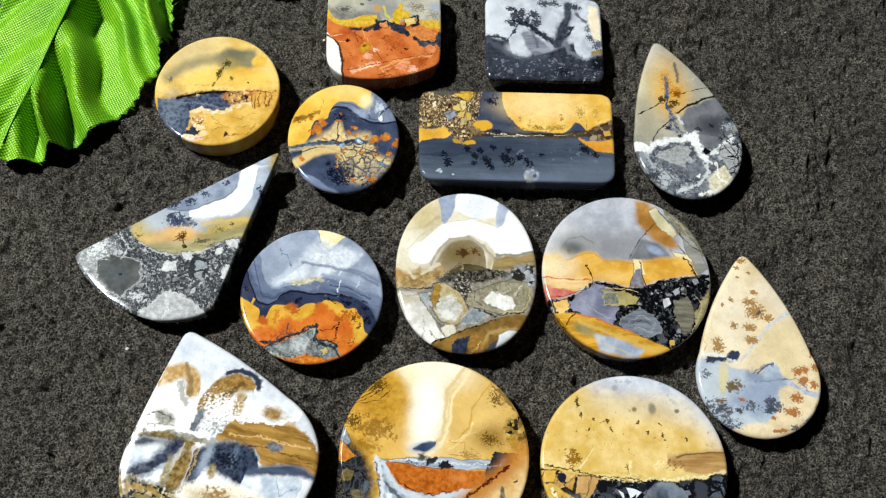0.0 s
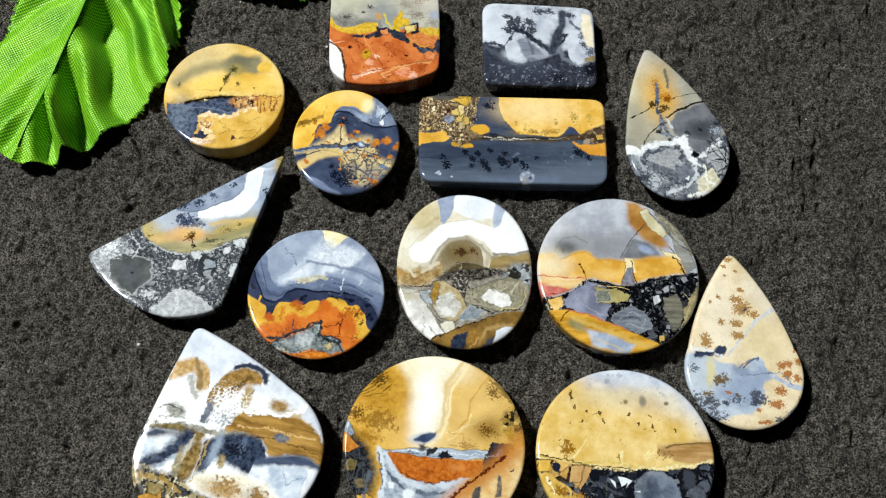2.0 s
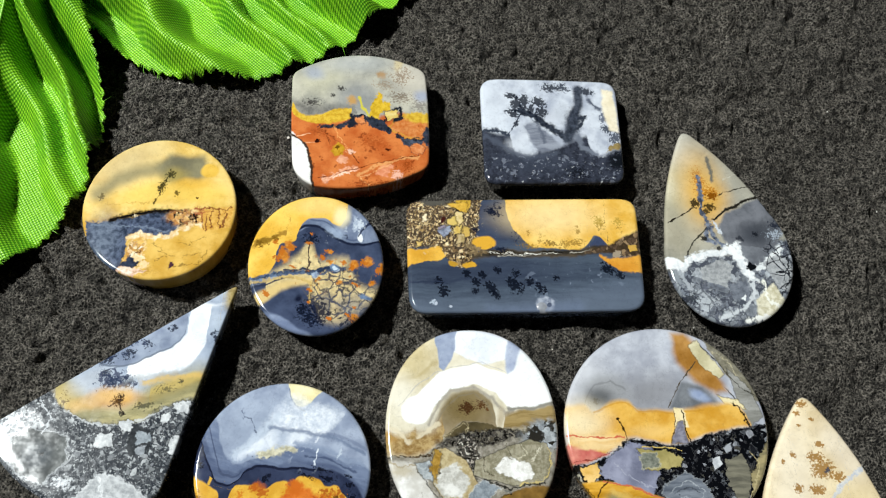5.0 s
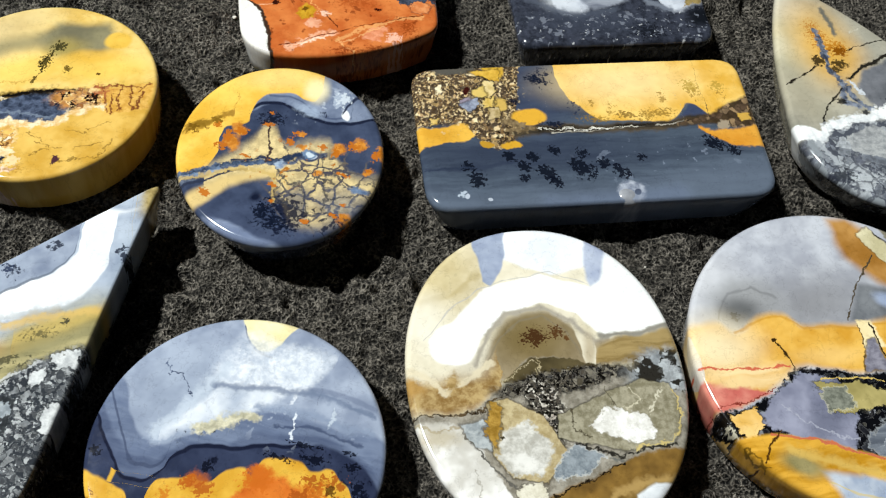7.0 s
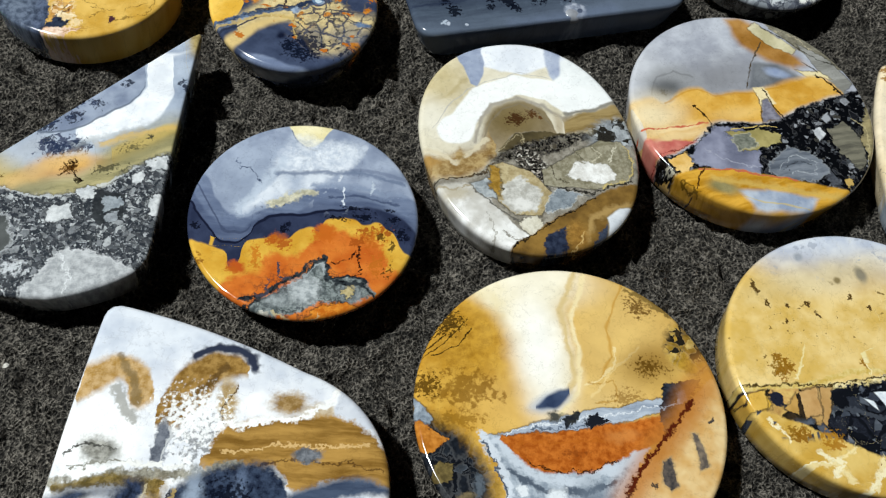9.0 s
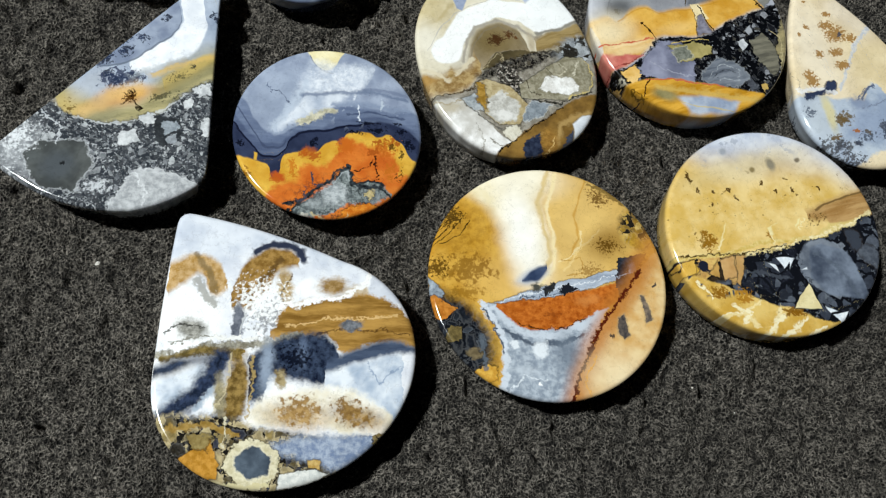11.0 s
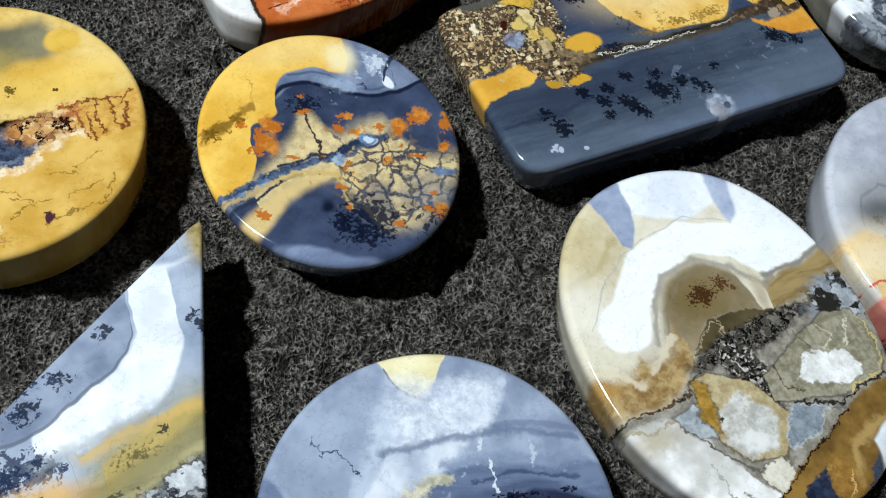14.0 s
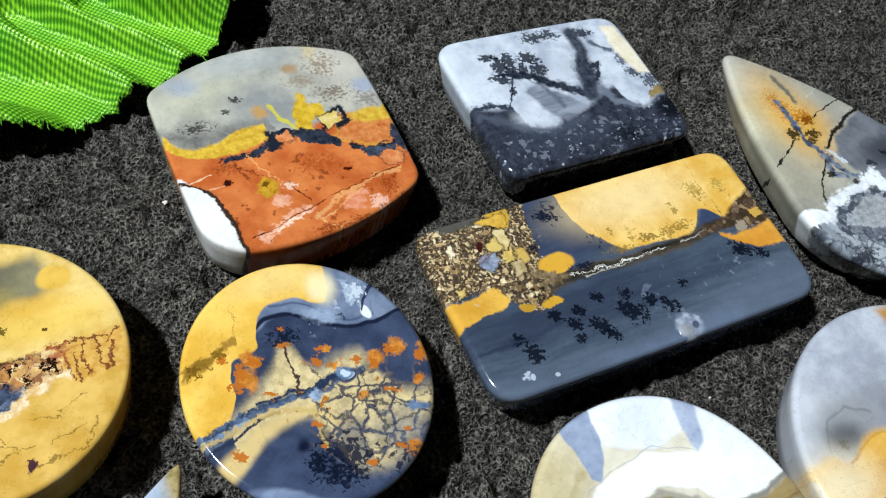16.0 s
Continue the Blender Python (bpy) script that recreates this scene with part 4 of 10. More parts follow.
orange_slab.chip([(6.8, -3.9), (11.9, -4.5), (12.3, -6.2), (9.3, -5.7), (8.0, -6.7), (7.3, -5.1)], ('#2c323e', '#4d5464', 'f'), w=3)
orange_slab.chip([(11.3, -1.4), (12.4, -3.2), (12.4, -6.4), (11.2, -5.4), (10.3, -3.2)], ('#20252f', '#3d4452', 'f'), w=3)
orange_slab.chip([(8.3, -5.4), (9.7, -4.8), (11.0, -5.5), (10.2, -6.7), (8.6, -6.6)], ('#c8703c', '#d8905c', 'f'), rim='#20242e', w=3, rim_width=0.15)
orange_slab.chip([(-4.3, -8.2), (-3.1, -7.1), (-1.7, -7.8), (-2.9, -9.0)], ('#d48e6a', '#e2a888', 'f'), w=3)
orange_slab.chip([(2.3, -10.8), (3.8, -8.9), (5.6, -9.0), (4.5, -11.3)], ('#cf7c54', '#dc9470', 'f'), w=3)
orange_slab.moss(6.0, -10.8, 1.1, 1.0, -17, '#e6b49e', arms=5, fill=0.6)
orange_slab.moss(-1.5, -6.5, 0.9, 0.8, -17, '#e8c0a8', arms=5, fill=0.5)
orange_slab.crack([(-5.8, -11.6), (-3.7, -10.5), (-0.8, -9.5)], 1.3, ('#d88c62', '#e8b496', 'f'), w=3)
orange_slab.crack([(-5.1, -11.2), (-1.3, -10.2)], 0.4, '#f0cdb4', w=3)
orange_slab.crack([(-0.7, -10.9), (2.5, -9.2), (6.7, -7.7), (9.5, -7.5)], 0.6, '#dc9c60', w=3, k=0.85)
orange_slab.crack([(-0.3, -11.3), (2.1, -10.3), (5.0, -8.9)], 0.35, '#e2a870', w=3, k=0.8)
orange_slab.crack([(-0.4, -10.8), (0.6, -11.9), (1.7, -12.7)], 0.3, '#e0a468', w=3)
orange_slab.crack([(-10.8, -3.8), (-8.3, -3.0)], 0.3, '#e8b890', w=2)
orange_slab.crack([(-10.9, -4.8), (-7.3, -4.6)], 0.3, '#e0a880', w=2)
orange_slab.crack([(-4.1, -1.6), (-3.6, -3.7), (-2.0, -5.6)], 0.25, '#e2a060', w=3)
orange_slab.crack([(-6.8, -11.4), (-1.1, -9.7), (5.4, -7.9), (9.7, -7.1)], 0.22, '#6a2c10', w=2)
orange_slab.crack([(-1.2, -6.6), (-0.2, -8.8)], 0.25, '#5a2410', w=2)
orange_slab.crack([(-5.7, -2.1), (-4.9, -4.9)], 0.25, '#7a3818', w=3)
orange_slab.crack([(-7.0, -1.9), (-3.4, -4.6)], 0.2, '#7a3818', w=3)
orange_slab.blob(4.7, -6.0, 0.3, 0.3, -17, '#3a1008', w=3)
orange_slab.blob(-7.1, -4.4, 0.4, 0.4, -18, '#33120a', w=3)
orange_slab.chip([(-4.8, -6.1), (-3.5, -4.7), (-2.3, -5.7), (-3.0, -7.2), (-4.4, -6.9)], ('#b07c18', '#c89a2c', 'f'), soft=0.3, w=3)
orange_slab.blob(-3.7, -5.6, 0.3, 0.3, -18, '#6a4a10', w=3)
orange_slab.moss(7.9, -9.1, 2.0, 2.5, -17, '#8a3c14', arms=6, fill=0.2, grain=4.0, k=0.8)
orange_slab.moss(0.7, -12.2, 3.3, 0.9, -3, '#7a3010', arms=6, fill=0.25, grain=4.0, k=0.8)
orange_slab.moss(3.7, -12.1, 2.2, 0.9, -5, '#8a3c14', arms=6, fill=0.2, grain=4.0, k=0.8)
orange_slab.moss(1.9, -4.6, 4.9, 2.2, -17, '#a04a1c', arms=6, fill=0.15, grain=3.2, k=0.7)
orange_slab.moss(-6.7, -2.7, 2.8, 1.4, -18, '#7a3414', arms=6, fill=0.15, grain=4.0, k=0.7)
orange_slab.spots(orange_slab.area([(-12.1, -2.7), (11.7, -1.2)], None), "#7a3414", 0.9, 0.3, w=0, k=0.7)
orange_slab.region([(-13.2, -1.9), (-11.3, -2.6), (-10.4, -4.0), (-9.0, -4.9), (-8.3, -7.2), (-7.7, -11.3), (-7.3, -14.7)], None, ('#e2dfda', '#f0eeea', 'c'), soft=0.15, axis=1, w=2)
orange_slab.vein([(-12.2, -2.4), (-10.9, -3.6), (-9.1, -4.9), (-8.3, -7.2), (-7.7, -11.3), (-7.4, -14.1)], 0.4, "#3c2a20", axis=1, w=2)
stone("picture_stone", rounded([(11.4, -9.2, 1.1), (11.2, 9.4, 1.1), (-11.5, 9.0, 1.1), (-11.0, -9.8, 1.6), (-8.2, -12.5, 1.6)], [0.3, 3.5, 0.2, 0.0, 1.9]), -12.6, 117.3, 5.6, orange_slab.done(), "barrel-shaped orange picture stone with a grey sky and white corner", lean=0.6, bevel=0.45)

# ---- square stone, white over dark grey ----
grey_square = Agate("dendritic_grey_agate", ('#23262f', '#3b3f4c', 'f'), 4, 0.09)
grey_square.rims = False
grey_square.region(None, [(-16.7, 0.5), (-11.4, 0.1), (-9.7, -0.7), (-7.4, -1.1), (-6.8, -3.2), (-5.6, -5.2), (-3.8, -5.0), (-1.5, -3.4), (1.2, -3.3), (3.9, -1.8), (5.7, -1.4), (6.3, -3.7), (7.9, -4.9), (11.5, -3.5), (16.4, -2.9)], ('#a5abba', '#ced3dc', 'c'), soft=0.6, w=2)
grey_square.blob(-9.7, 5.1, 3.2, 3.5, 9, '#ccd1da', soft=0.8, k=0.7)
grey_square.crack([(-6.6, -2.9), (-2.2, 1.2), (2.2, 3.8)], 2.4, '#d0d4dc', w=2, soft=0.9, k=0.6)
grey_square.blob(1.9, 3.4, 1.1, 1.9, -15, '#bcc1cb', soft=0.4)
grey_square.chip([(-4.7, 0.8), (-2.8, 1.6), (1.5, -3.4), (-2.1, -4.5), (-3.9, -2.1)], ('#6d7280', '#959aa6', 's'), soft=0.7, w=2)
grey_square.crack([(-11.3, -1.1), (-7.7, -3.6), (-4.8, -5.6), (0.5, -4.5)], 1.3, '#505664', w=2, soft=0.9, k=0.8)
grey_square.crack([(-11.5, -0.1), (-8.8, -0.3), (-7.5, -1.2)], 0.9, '#343a46', w=3)
grey_square.crack([(-5.3, 3.9), (-3.0, 2.6), (0.1, 0.0), (2.4, -1.5)], 1.5, ('#1c212b', '#3a404c', 'f'), w=2)
grey_square.crack([(-5.3, 3.0), (-6.4, 1.0), (-7.6, -1.0)], 0.35, '#343a48', w=2)
grey_square.crack([(-2.2, 1.2), (-1.4, -2.6)], 0.6, '#4d5362', w=2, soft=0.9, k=0.7)
grey_square.moss(-6.6, 6.7, 1.3, 0.7, -16, '#1a1f2a', arms=6, fill=0.8, grain=2.7)
grey_square.moss(-6.0, 5.2, 1.0, 1.8, -15, '#1a1f2a', arms=6, fill=0.8, grain=2.7)
grey_square.moss(-4.5, 5.4, 0.9, 1.7, -16, '#1a1f2a', arms=6, fill=0.8, grain=2.7)
grey_square.moss(-2.0, 5.6, 1.5, 1.1, -14, '#1a1f2a', arms=6, fill=0.8, grain=2.7)
grey_square.moss(-1.5, 3.6, 1.1, 1.5, -14, '#1a1f2a', arms=6, fill=0.8, grain=2.7)
grey_square.moss(-6.6, 3.4, 1.6, 0.8, -16, '#1a1f2a', arms=6, fill=0.8, grain=2.7)
grey_square.moss(-6.1, 1.4, 0.6, 0.9, -16, '#1a1f2a', arms=6, fill=0.8, grain=2.7)
grey_square.moss(-3.4, 3.9, 0.8, 1.3, -16, '#1a1f2a', arms=6, fill=0.8, grain=2.7)
grey_square.moss(0.4, 8.3, 2.2, 1.3, -8, '#262b36', arms=5, fill=0.8, grain=2.7)
grey_square.moss(2.7, 8.3, 1.4, 1.2, -15, '#343a46', arms=5, fill=0.5)
grey_square.moss(6.3, 7.6, 1.7, 0.9, -15, '#262b36', arms=5, fill=0.8)
grey_square.crack([(5.2, 8.1), (5.1, 4.9), (3.6, 1.5), (2.4, -1.9)], 1.6, ('#2a2f3a', '#4a505c', 'f'), w=2)
grey_square.blob(3.9, 1.4, 1.3, 3.1, -15, ('#262b35', '#434956', 'f'), soft=0.6, w=3)
grey_square.crack([(4.7, 2.1), (6.2, 2.7), (4.6, 0.3)], 0.6, '#2c313c', w=3)
grey_square.crack([(6.9, 5.9), (8.6, 4.0)], 0.8, '#565c6a', w=2, soft=0.9)
grey_square.crack([(4.2, -1.4), (4.9, -3.5), (7.2, -4.7)], 1.0, '#6d7380', w=2, soft=0.9)
grey_square.moss(9.6, 0.2, 1.2, 0.9, -15, '#3a404e', arms=5, fill=0.8)
grey_square.moss(9.2, 2.4, 1.0, 1.5, -15, '#5a6070', arms=5, fill=0.5)
grey_square.moss(10.8, -1.4, 1.3, 1.9, -16, '#454b58', arms=5, fill=0.5)
grey_square.chip([(9.3, 8.2), (11.2, 7.7), (11.6, -0.5), (10.1, -0.1), (9.1, 3.6)], ('#e2d4b4', '#f0e6d0', 'c'), soft=0.6, w=2)
grey_square.chip([(9.7, -3.2), (11.5, -2.4), (11.4, -3.6), (8.9, -4.4)], ('#7d6a40', '#a08c5c', 'f'), soft=0.3, w=3)
grey_square.blob(10.7, -6.0, 1.5, 1.6, -17, '#14171d', soft=0.5, w=3)
grey_square.moss(3.7, -8.0, 3.2, 2.1, -16, '#14171e', arms=6, fill=0.4)
grey_square.blob(-3.5, -6.3, 5.8, 1.7, -3, '#3c4250', soft=0.8, k=0.6)
grey_square.spots(grey_square.area([(-13.5, -5.2), (14.0, -4.1)], None, soft=1), "#7d828f", 1.0, 0.42, w=0, k=0.6)
grey_square.spots(grey_square.area([(-13.4, -4.5), (14.0, -4.1)], None, soft=1), "#c9ccd2", 1.5, 0.2, w=0, k=0.8)
stone("picture_stone", rounded([(11.7, -9.9, 1.9), (11.9, 9.7, 2.2), (-11.9, 10.3, 2.6), (-11.9, -10.1, 2.0)], [0.1, 0.15, 0.0, 0.1]), 19.9, 115.5, 5.0, grey_square.done(), "square dark grey stone with white cloudy sky and black ferns", lean=1.0, bevel=0.6)

# ---- long slab, yellow sun over slate ----
long_slab = Agate("slate_and_yellow_agate", ('#384150', '#4c5766', 's'), 5, 0.09)
long_slab.blob(-7.8, -3.2, 15.0, 2.3, 0, "#2f374a", soft=0.7, k=0.7)
long_slab.blob(-5.6, 5.5, 4.1, 5.5, 1, "#353e57", soft=0.6, k=0.7)
long_slab.region([(-19.7, -7.5), (-8.9, -8.2), (1.0, -7.7), (11.1, -5.7), (19.7, -4.6)], None, "#626d7e", soft=2.5, k=0.8)
long_slab.vein([(-18.8, -4.6), (-12.8, -4.8), (-8.8, -3.9)], 0.5, "#2d3548", w=2, k=0.6)
long_slab.spots(long_slab.inside(7.1, -4.7, 8.0, 2.7, 0, soft=0.6), "#8b96aa", 0.8, 0.3, w=1, k=0.5)
long_slab.region(None, [(-19.9, 11.3), (-2.9, 11.5), (-2.7, 8.3), (-2.1, 4.8), (-0.6, 2.6), (1.3, 1.2), (4.9, 0.9), (7.9, 0.7), (10.0, 1.6), (11.6, 3.0), (12.4, 2.5), (13.3, 1.2), (16.2, 2.5), (20.0, 4.9)], ('#dfab40', '#edc66e', 'c'), soft=0.15)
long_slab.blob(4.6, 6.7, 7.2, 3.1, 1, "#f0d49a", soft=0.8, k=0.8)
long_slab.region([(8.9, 0.7), (10.5, 1.6), (11.9, 2.9), (12.8, 2.1), (13.7, 1.0)], [(8.9, 0.3), (13.5, 0.3)], "#3b4560", soft=0.2)
long_slab.region([(-19.8, 1.4), (-16.8, 0.9), (-13.3, 1.4), (-12.4, 0.5)], [(-19.8, -1.8), (-17.3, -1.7), (-15.3, -1.0), (-13.8, -1.0), (-12.4, 0.1)], ('#d39c34', '#e0b04a', 'c'), soft=0.15, w=2)
long_slab.rubble(long_slab.area(None, [(-19.8, 1.4), (-13.8, 1.2), (-12.0, -1.6), (-10.3, -2.3), (-8.8, -1.4), (-8.2, -0.3), (-7.6, 3.9), (-7.0, 7.7), (-6.3, 11.5)], soft=0.3, w=3), ('#6e5638', '#a08456', '#c4a878', '#4a3a28', '#ae9064', '#e0cca2', '#8a704c'), 1.9, '#3a2e20', w=2, big=0.3)
long_slab.spots(long_slab.inside(-13.8, 4.9, 7.1, 5.0, 1), "#d2bc92", 1.4, 0.3, w=0, k=0.8)
long_slab.blob(-9.7, 9.2, 1.2, 1.8, 1, "#c79f38", w=2)
long_slab.blob(-10.4, 8.0, 0.8, 0.7, 1, "#2a241c", w=3)
long_slab.blob(-11.1, 5.8, 1.2, 0.8, 31, "#d3b768", w=3)
long_slab.blob(-13.0, 4.2, 1.0, 0.8, 1, "#8d8496", w=3)
long_slab.blob(-9.5, 3.8, 0.8, 1.1, 1, "#c9a858", w=3)
long_slab.blob(-14.3, 9.3, 2.6, 0.7, 1, "#55524c", w=3)
long_slab.blob(-6.7, 2.0, 1.9, 1.2, 1, "#d9a538", soft=0.12)
long_slab.blob(-9.3, -1.9, 1.2, 0.5, 0, "#c9992f", w=2)
long_slab.blob(-11.8, -1.6, 0.7, 0.4, 0, "#b58a2c", w=2)
long_slab.fern(-9.3, -0.3, 2.0, 1.3, 0, "#17130e", amount=0.6)
long_slab.vein([(-8.8, -0.3), (-3.7, 0.2), (1.3, -0.1), (6.4, -0.1), (9.9, 0.5), (13.5, 0.8)], 1.3, ('#2c2822', '#54493a', 's'), w=2)
long_slab.vein([(-4.8, -0.4), (1.3, -0.3), (7.4, 0.1), (10.5, 0.7)], 0.18, "#b4aea2", w=2, k=0.8)
long_slab.shards(long_slab.area([(9.4, 0.5), (13.6, 1.6), (16.2, 3.0), (19.9, 4.8)], [(9.4, 0.2), (13.5, -0.0), (16.0, -0.6), (19.5, -0.5)], soft=0.3, w=2), ('#5a4838', '#7d6850', '#463828', '#93795a'), 1.3, 0.04, "#3a2f24", w=2)
long_slab.blob(17.6, 1.0, 0.8, 0.7, 0, "#c9a04a", w=3)
long_slab.blob(14.7, -0.3, 0.6, 0.7, 0, "#9a8c78", w=3)
long_slab.region([(11.7, -0.1), (14.4, -1.0), (16.5, -0.7), (20.1, -0.3)], [(11.7, -0.4), (13.3, -1.8), (15.8, -3.1), (19.8, -3.4)], ('#d08a2a', '#dca040', 'c'), soft=0.2, w=2)
long_slab.fern(12.7, 4.9, 1.2, 1.6, 1, "#8a6a28", scale=1.7, k=0.7, amount=0.6)
long_slab.fern(8.8, 4.2, 1.0, 1.3, 1, "#8a6a28", scale=1.7, k=0.7, amount=0.6)
long_slab.fern(2.6, 2.6, 1.2, 1.1, 1, "#8a6a28", scale=1.7, k=0.7, amount=0.6)
long_slab.fern(6.4, 1.6, 1.6, 1.1, 0, "#8a6a28", scale=1.7, k=0.7, amount=0.6)
long_slab.fern(15.8, 4.3, 0.8, 0.9, 1, "#8a6a28", scale=1.7, k=0.7, amount=0.6)
long_slab.fern(0.4, 3.4, 0.6, 0.7, 1, "#8a6a28", scale=1.7, k=0.7, amount=0.6)
long_slab.fern(-4.4, 7.7, 1.6, 2.0, 1, "#1c2234", amount=0.65)
long_slab.fern(-1.8, 3.0, 1.0, 1.5, 1, "#262e44", amount=0.5)
long_slab.blob(-14.7, -8.1, 0.3, 0.3, 0, "#aeb6c4")
long_slab.blob(-12.4, -8.7, 0.2, 0.2, 0, "#aeb6c4")
long_slab.blob(2.4, -8.6, 1.5, 1.5, 10, ('#70788a', '#a8aebb', 'f'), soft=0.15, w=2)
long_slab.blob(3.1, -8.6, 0.4, 0.4, 0, "#3a4050")
long_slab.moss(-14.3, -4.6, 0.8, 0.8, -42, '#0b101c', arms=9, fill=0.7, grain=2.7)
long_slab.moss(-13.3, -6.0, 1.2, 1.1, -42, '#0b101c', arms=9, fill=0.7, grain=2.7)
long_slab.moss(-8.4, -4.7, 1.1, 0.8, -42, '#0b101c', arms=9, fill=0.7, grain=2.7)
long_slab.moss(-7.3, -3.5, 0.9, 0.8, -42, '#0b101c', arms=9, fill=0.7, grain=2.7)
long_slab.moss(-4.9, -2.7, 1.0, 0.7, -44, '#0b101c', arms=9, fill=0.7, grain=2.7)
long_slab.moss(-5.9, -5.9, 1.5, 0.9, -42, '#0b101c', arms=9, fill=0.7, grain=2.7)
long_slab.moss(-5.2, -7.0, 0.9, 0.8, -42, '#0b101c', arms=9, fill=0.7, grain=2.7)
long_slab.moss(-1.7, -3.4, 0.9, 0.7, -43, '#0b101c', arms=9, fill=0.7, grain=2.7)
long_slab.moss(-2.0, -5.4, 1.8, 1.4, -44, '#0b101c', arms=9, fill=0.7, grain=2.7)
long_slab.moss(0.4, -4.8, 0.8, 0.8, -44, '#0b101c', arms=9, fill=0.7, grain=2.7)
long_slab.moss(2.0, -5.8, 1.3, 0.9, -43, '#0b101c', arms=9, fill=0.7, grain=2.7)
long_slab.moss(4.5, -4.1, 0.6, 0.6, -43, '#0b101c', arms=9, fill=0.7, grain=2.7)
long_slab.moss(-9.8, -3.3, 0.8, 0.7, -42, '#0b101c', arms=9, fill=0.7, grain=2.7)
long_slab.moss(-8.4, -6.3, 0.7, 0.6, -42, '#0b101c', arms=9, fill=0.7, grain=2.7)
long_slab.moss(13.0, -2.8, 1.6, 1.1, -44, '#0b101c', arms=9, fill=0.7, grain=2.7)
long_slab.moss(15.1, -3.7, 1.0, 0.7, -43, '#0b101c', arms=9, fill=0.7, grain=2.7)
long_slab.moss(-5.1, 7.4, 1.5, 0.9, -18, '#141b2c', arms=7, fill=0.5)
long_slab.moss(-7.8, 4.2, 0.8, 0.7, -18, '#141b2c', arms=6, fill=0.5)
long_slab.moss(-4.3, 0.9, 1.7, 0.6, -8, '#141b2c', arms=6, fill=0.4)
long_slab.chip([(-13.9, 4.1), (-12.0, 4.9), (-11.7, 3.9), (-13.3, 2.9)], ('#6d7488', '#9aa2b4', 'f'), rim='#2a241c', w=3)
long_slab.chip([(-11.3, 7.3), (-9.9, 7.4), (-9.8, 5.6), (-10.7, 5.1)], ('#cbb070', '#e0cc98', 'f'), rim='#2a2018', w=3)
long_slab.chip([(-11.2, 4.6), (-10.1, 5.1), (-10.5, 3.6), (-11.4, 3.3)], ('#c9a850', '#dcc078', 'f'), rim='#2a2018', w=3)
long_slab.chip([(-17.5, 2.3), (-16.5, 2.4), (-16.8, 1.4), (-17.6, 1.3)], ('#c09c4c', '#d8bc74', 'f'), rim='#2a2018', w=3)
long_slab.chip([(-16.4, 6.7), (-15.7, 6.9), (-15.8, 5.8), (-16.5, 5.5)], ('#e0cfa8', '#efe4c8', 'f'), w=3)
long_slab.chip([(-11.0, 3.2), (-10.0, 3.4), (-10.0, 2.1), (-11.2, 1.7)], ('#a08a58', '#c9b48a', 'f'), rim='#2a2018', w=3)
long_slab.blob(-13.0, 6.1, 0.4, 0.5, -17, '#3a1612', w=3)
long_slab.chip([(-12.5, 9.0), (-9.0, 9.0), (-9.4, 7.2), (-10.8, 7.9)], ('#bf9430', '#d8b04c', 'f'), rim='#2a2018', w=3)
long_slab.crack([(-6.6, 0.3), (-2.8, 0.1), (1.8, -0.0), (6.8, 0.0)], 0.9, ('#1a1814', '#4a4238', 's'), w=3)
long_slab.crack([(-6.0, 0.2), (-0.8, 0.1), (5.3, -0.1)], 0.22, '#c9c4b8', w=3)
long_slab.crack([(-2.9, -0.1), (2.5, -0.1)], 0.2, '#efece4', w=3)
long_slab.crack([(-9.4, 1.6), (-6.6, 0.3), (-9.2, 0.2)], 1.0, ('#5a4a34', '#8c7858', 'f'), w=3)
long_slab.moss(12.4, 5.7, 1.4, 1.1, -18, '#a88a34', arms=6, fill=0.35, k=0.7)
long_slab.moss(15.6, 5.5, 1.2, 0.9, -18, '#a88a34', arms=6, fill=0.35, k=0.7)
long_slab.moss(0.7, 1.4, 3.0, 0.7, -7, '#8a6a24', arms=6, fill=0.35, k=0.75)
long_slab.moss(8.0, 2.0, 2.5, 1.0, -6, '#7d5f22', arms=6, fill=0.35, k=0.75)
long_slab.moss(4.3, 1.7, 1.8, 0.7, -7, '#6a5020', arms=6, fill=0.35, k=0.75)
long_slab.crack([(-18.9, -4.8), (-15.9, -4.6), (-13.6, -4.8)], 0.3, '#2a3346', w=2, k=0.8)
long_slab.crack([(-6.0, -9.7), (0.5, -9.5), (7.5, -9.2)], 1.8, '#66728a', w=2, soft=0.95, k=0.5)
long_slab.chip([(-15.4, -7.5), (-14.8, -7.6), (-15.0, -8.1), (-15.6, -8.1)], '#a9b4c2', w=3)
LONG_SLAB = stone("picture_stone", rounded([(18.6, -9.7, 2.6), (18.9, 9.9, 2.2), (-19.0, 9.6, 2.2), (-18.8, -9.8, 2.6)], [0.1, 0.1, 0.1, 0.1]), 13.9, 92.6, 5.1, long_slab.done(), "rectangular slate blue stone with yellow sun and brown corner", lean=1.0, bevel=0.6)

# ---- grey drop with orange flame ----
grey_drop = Agate("grey_drop_agate", ('#8d8b80', '#aeaa9c', 'c'), 6, 0.09)
grey_drop.blob(-7.2, 7.9, 2.8, 8.7, 0, ('#bdb698', '#cbc4aa', 'c'), soft=0.8)
grey_drop.blob(-8.1, -0.1, 3.2, 4.1, 0, '#a39c88', soft=0.8, k=0.8)
grey_drop.blob(-6.3, 15.8, 2.6, 4.1, 1, '#c2bfb4', soft=0.8, k=0.8)
grey_drop.blob(3.4, 10.8, 5.3, 5.0, -37, '#a9a596', soft=0.8, k=0.7)
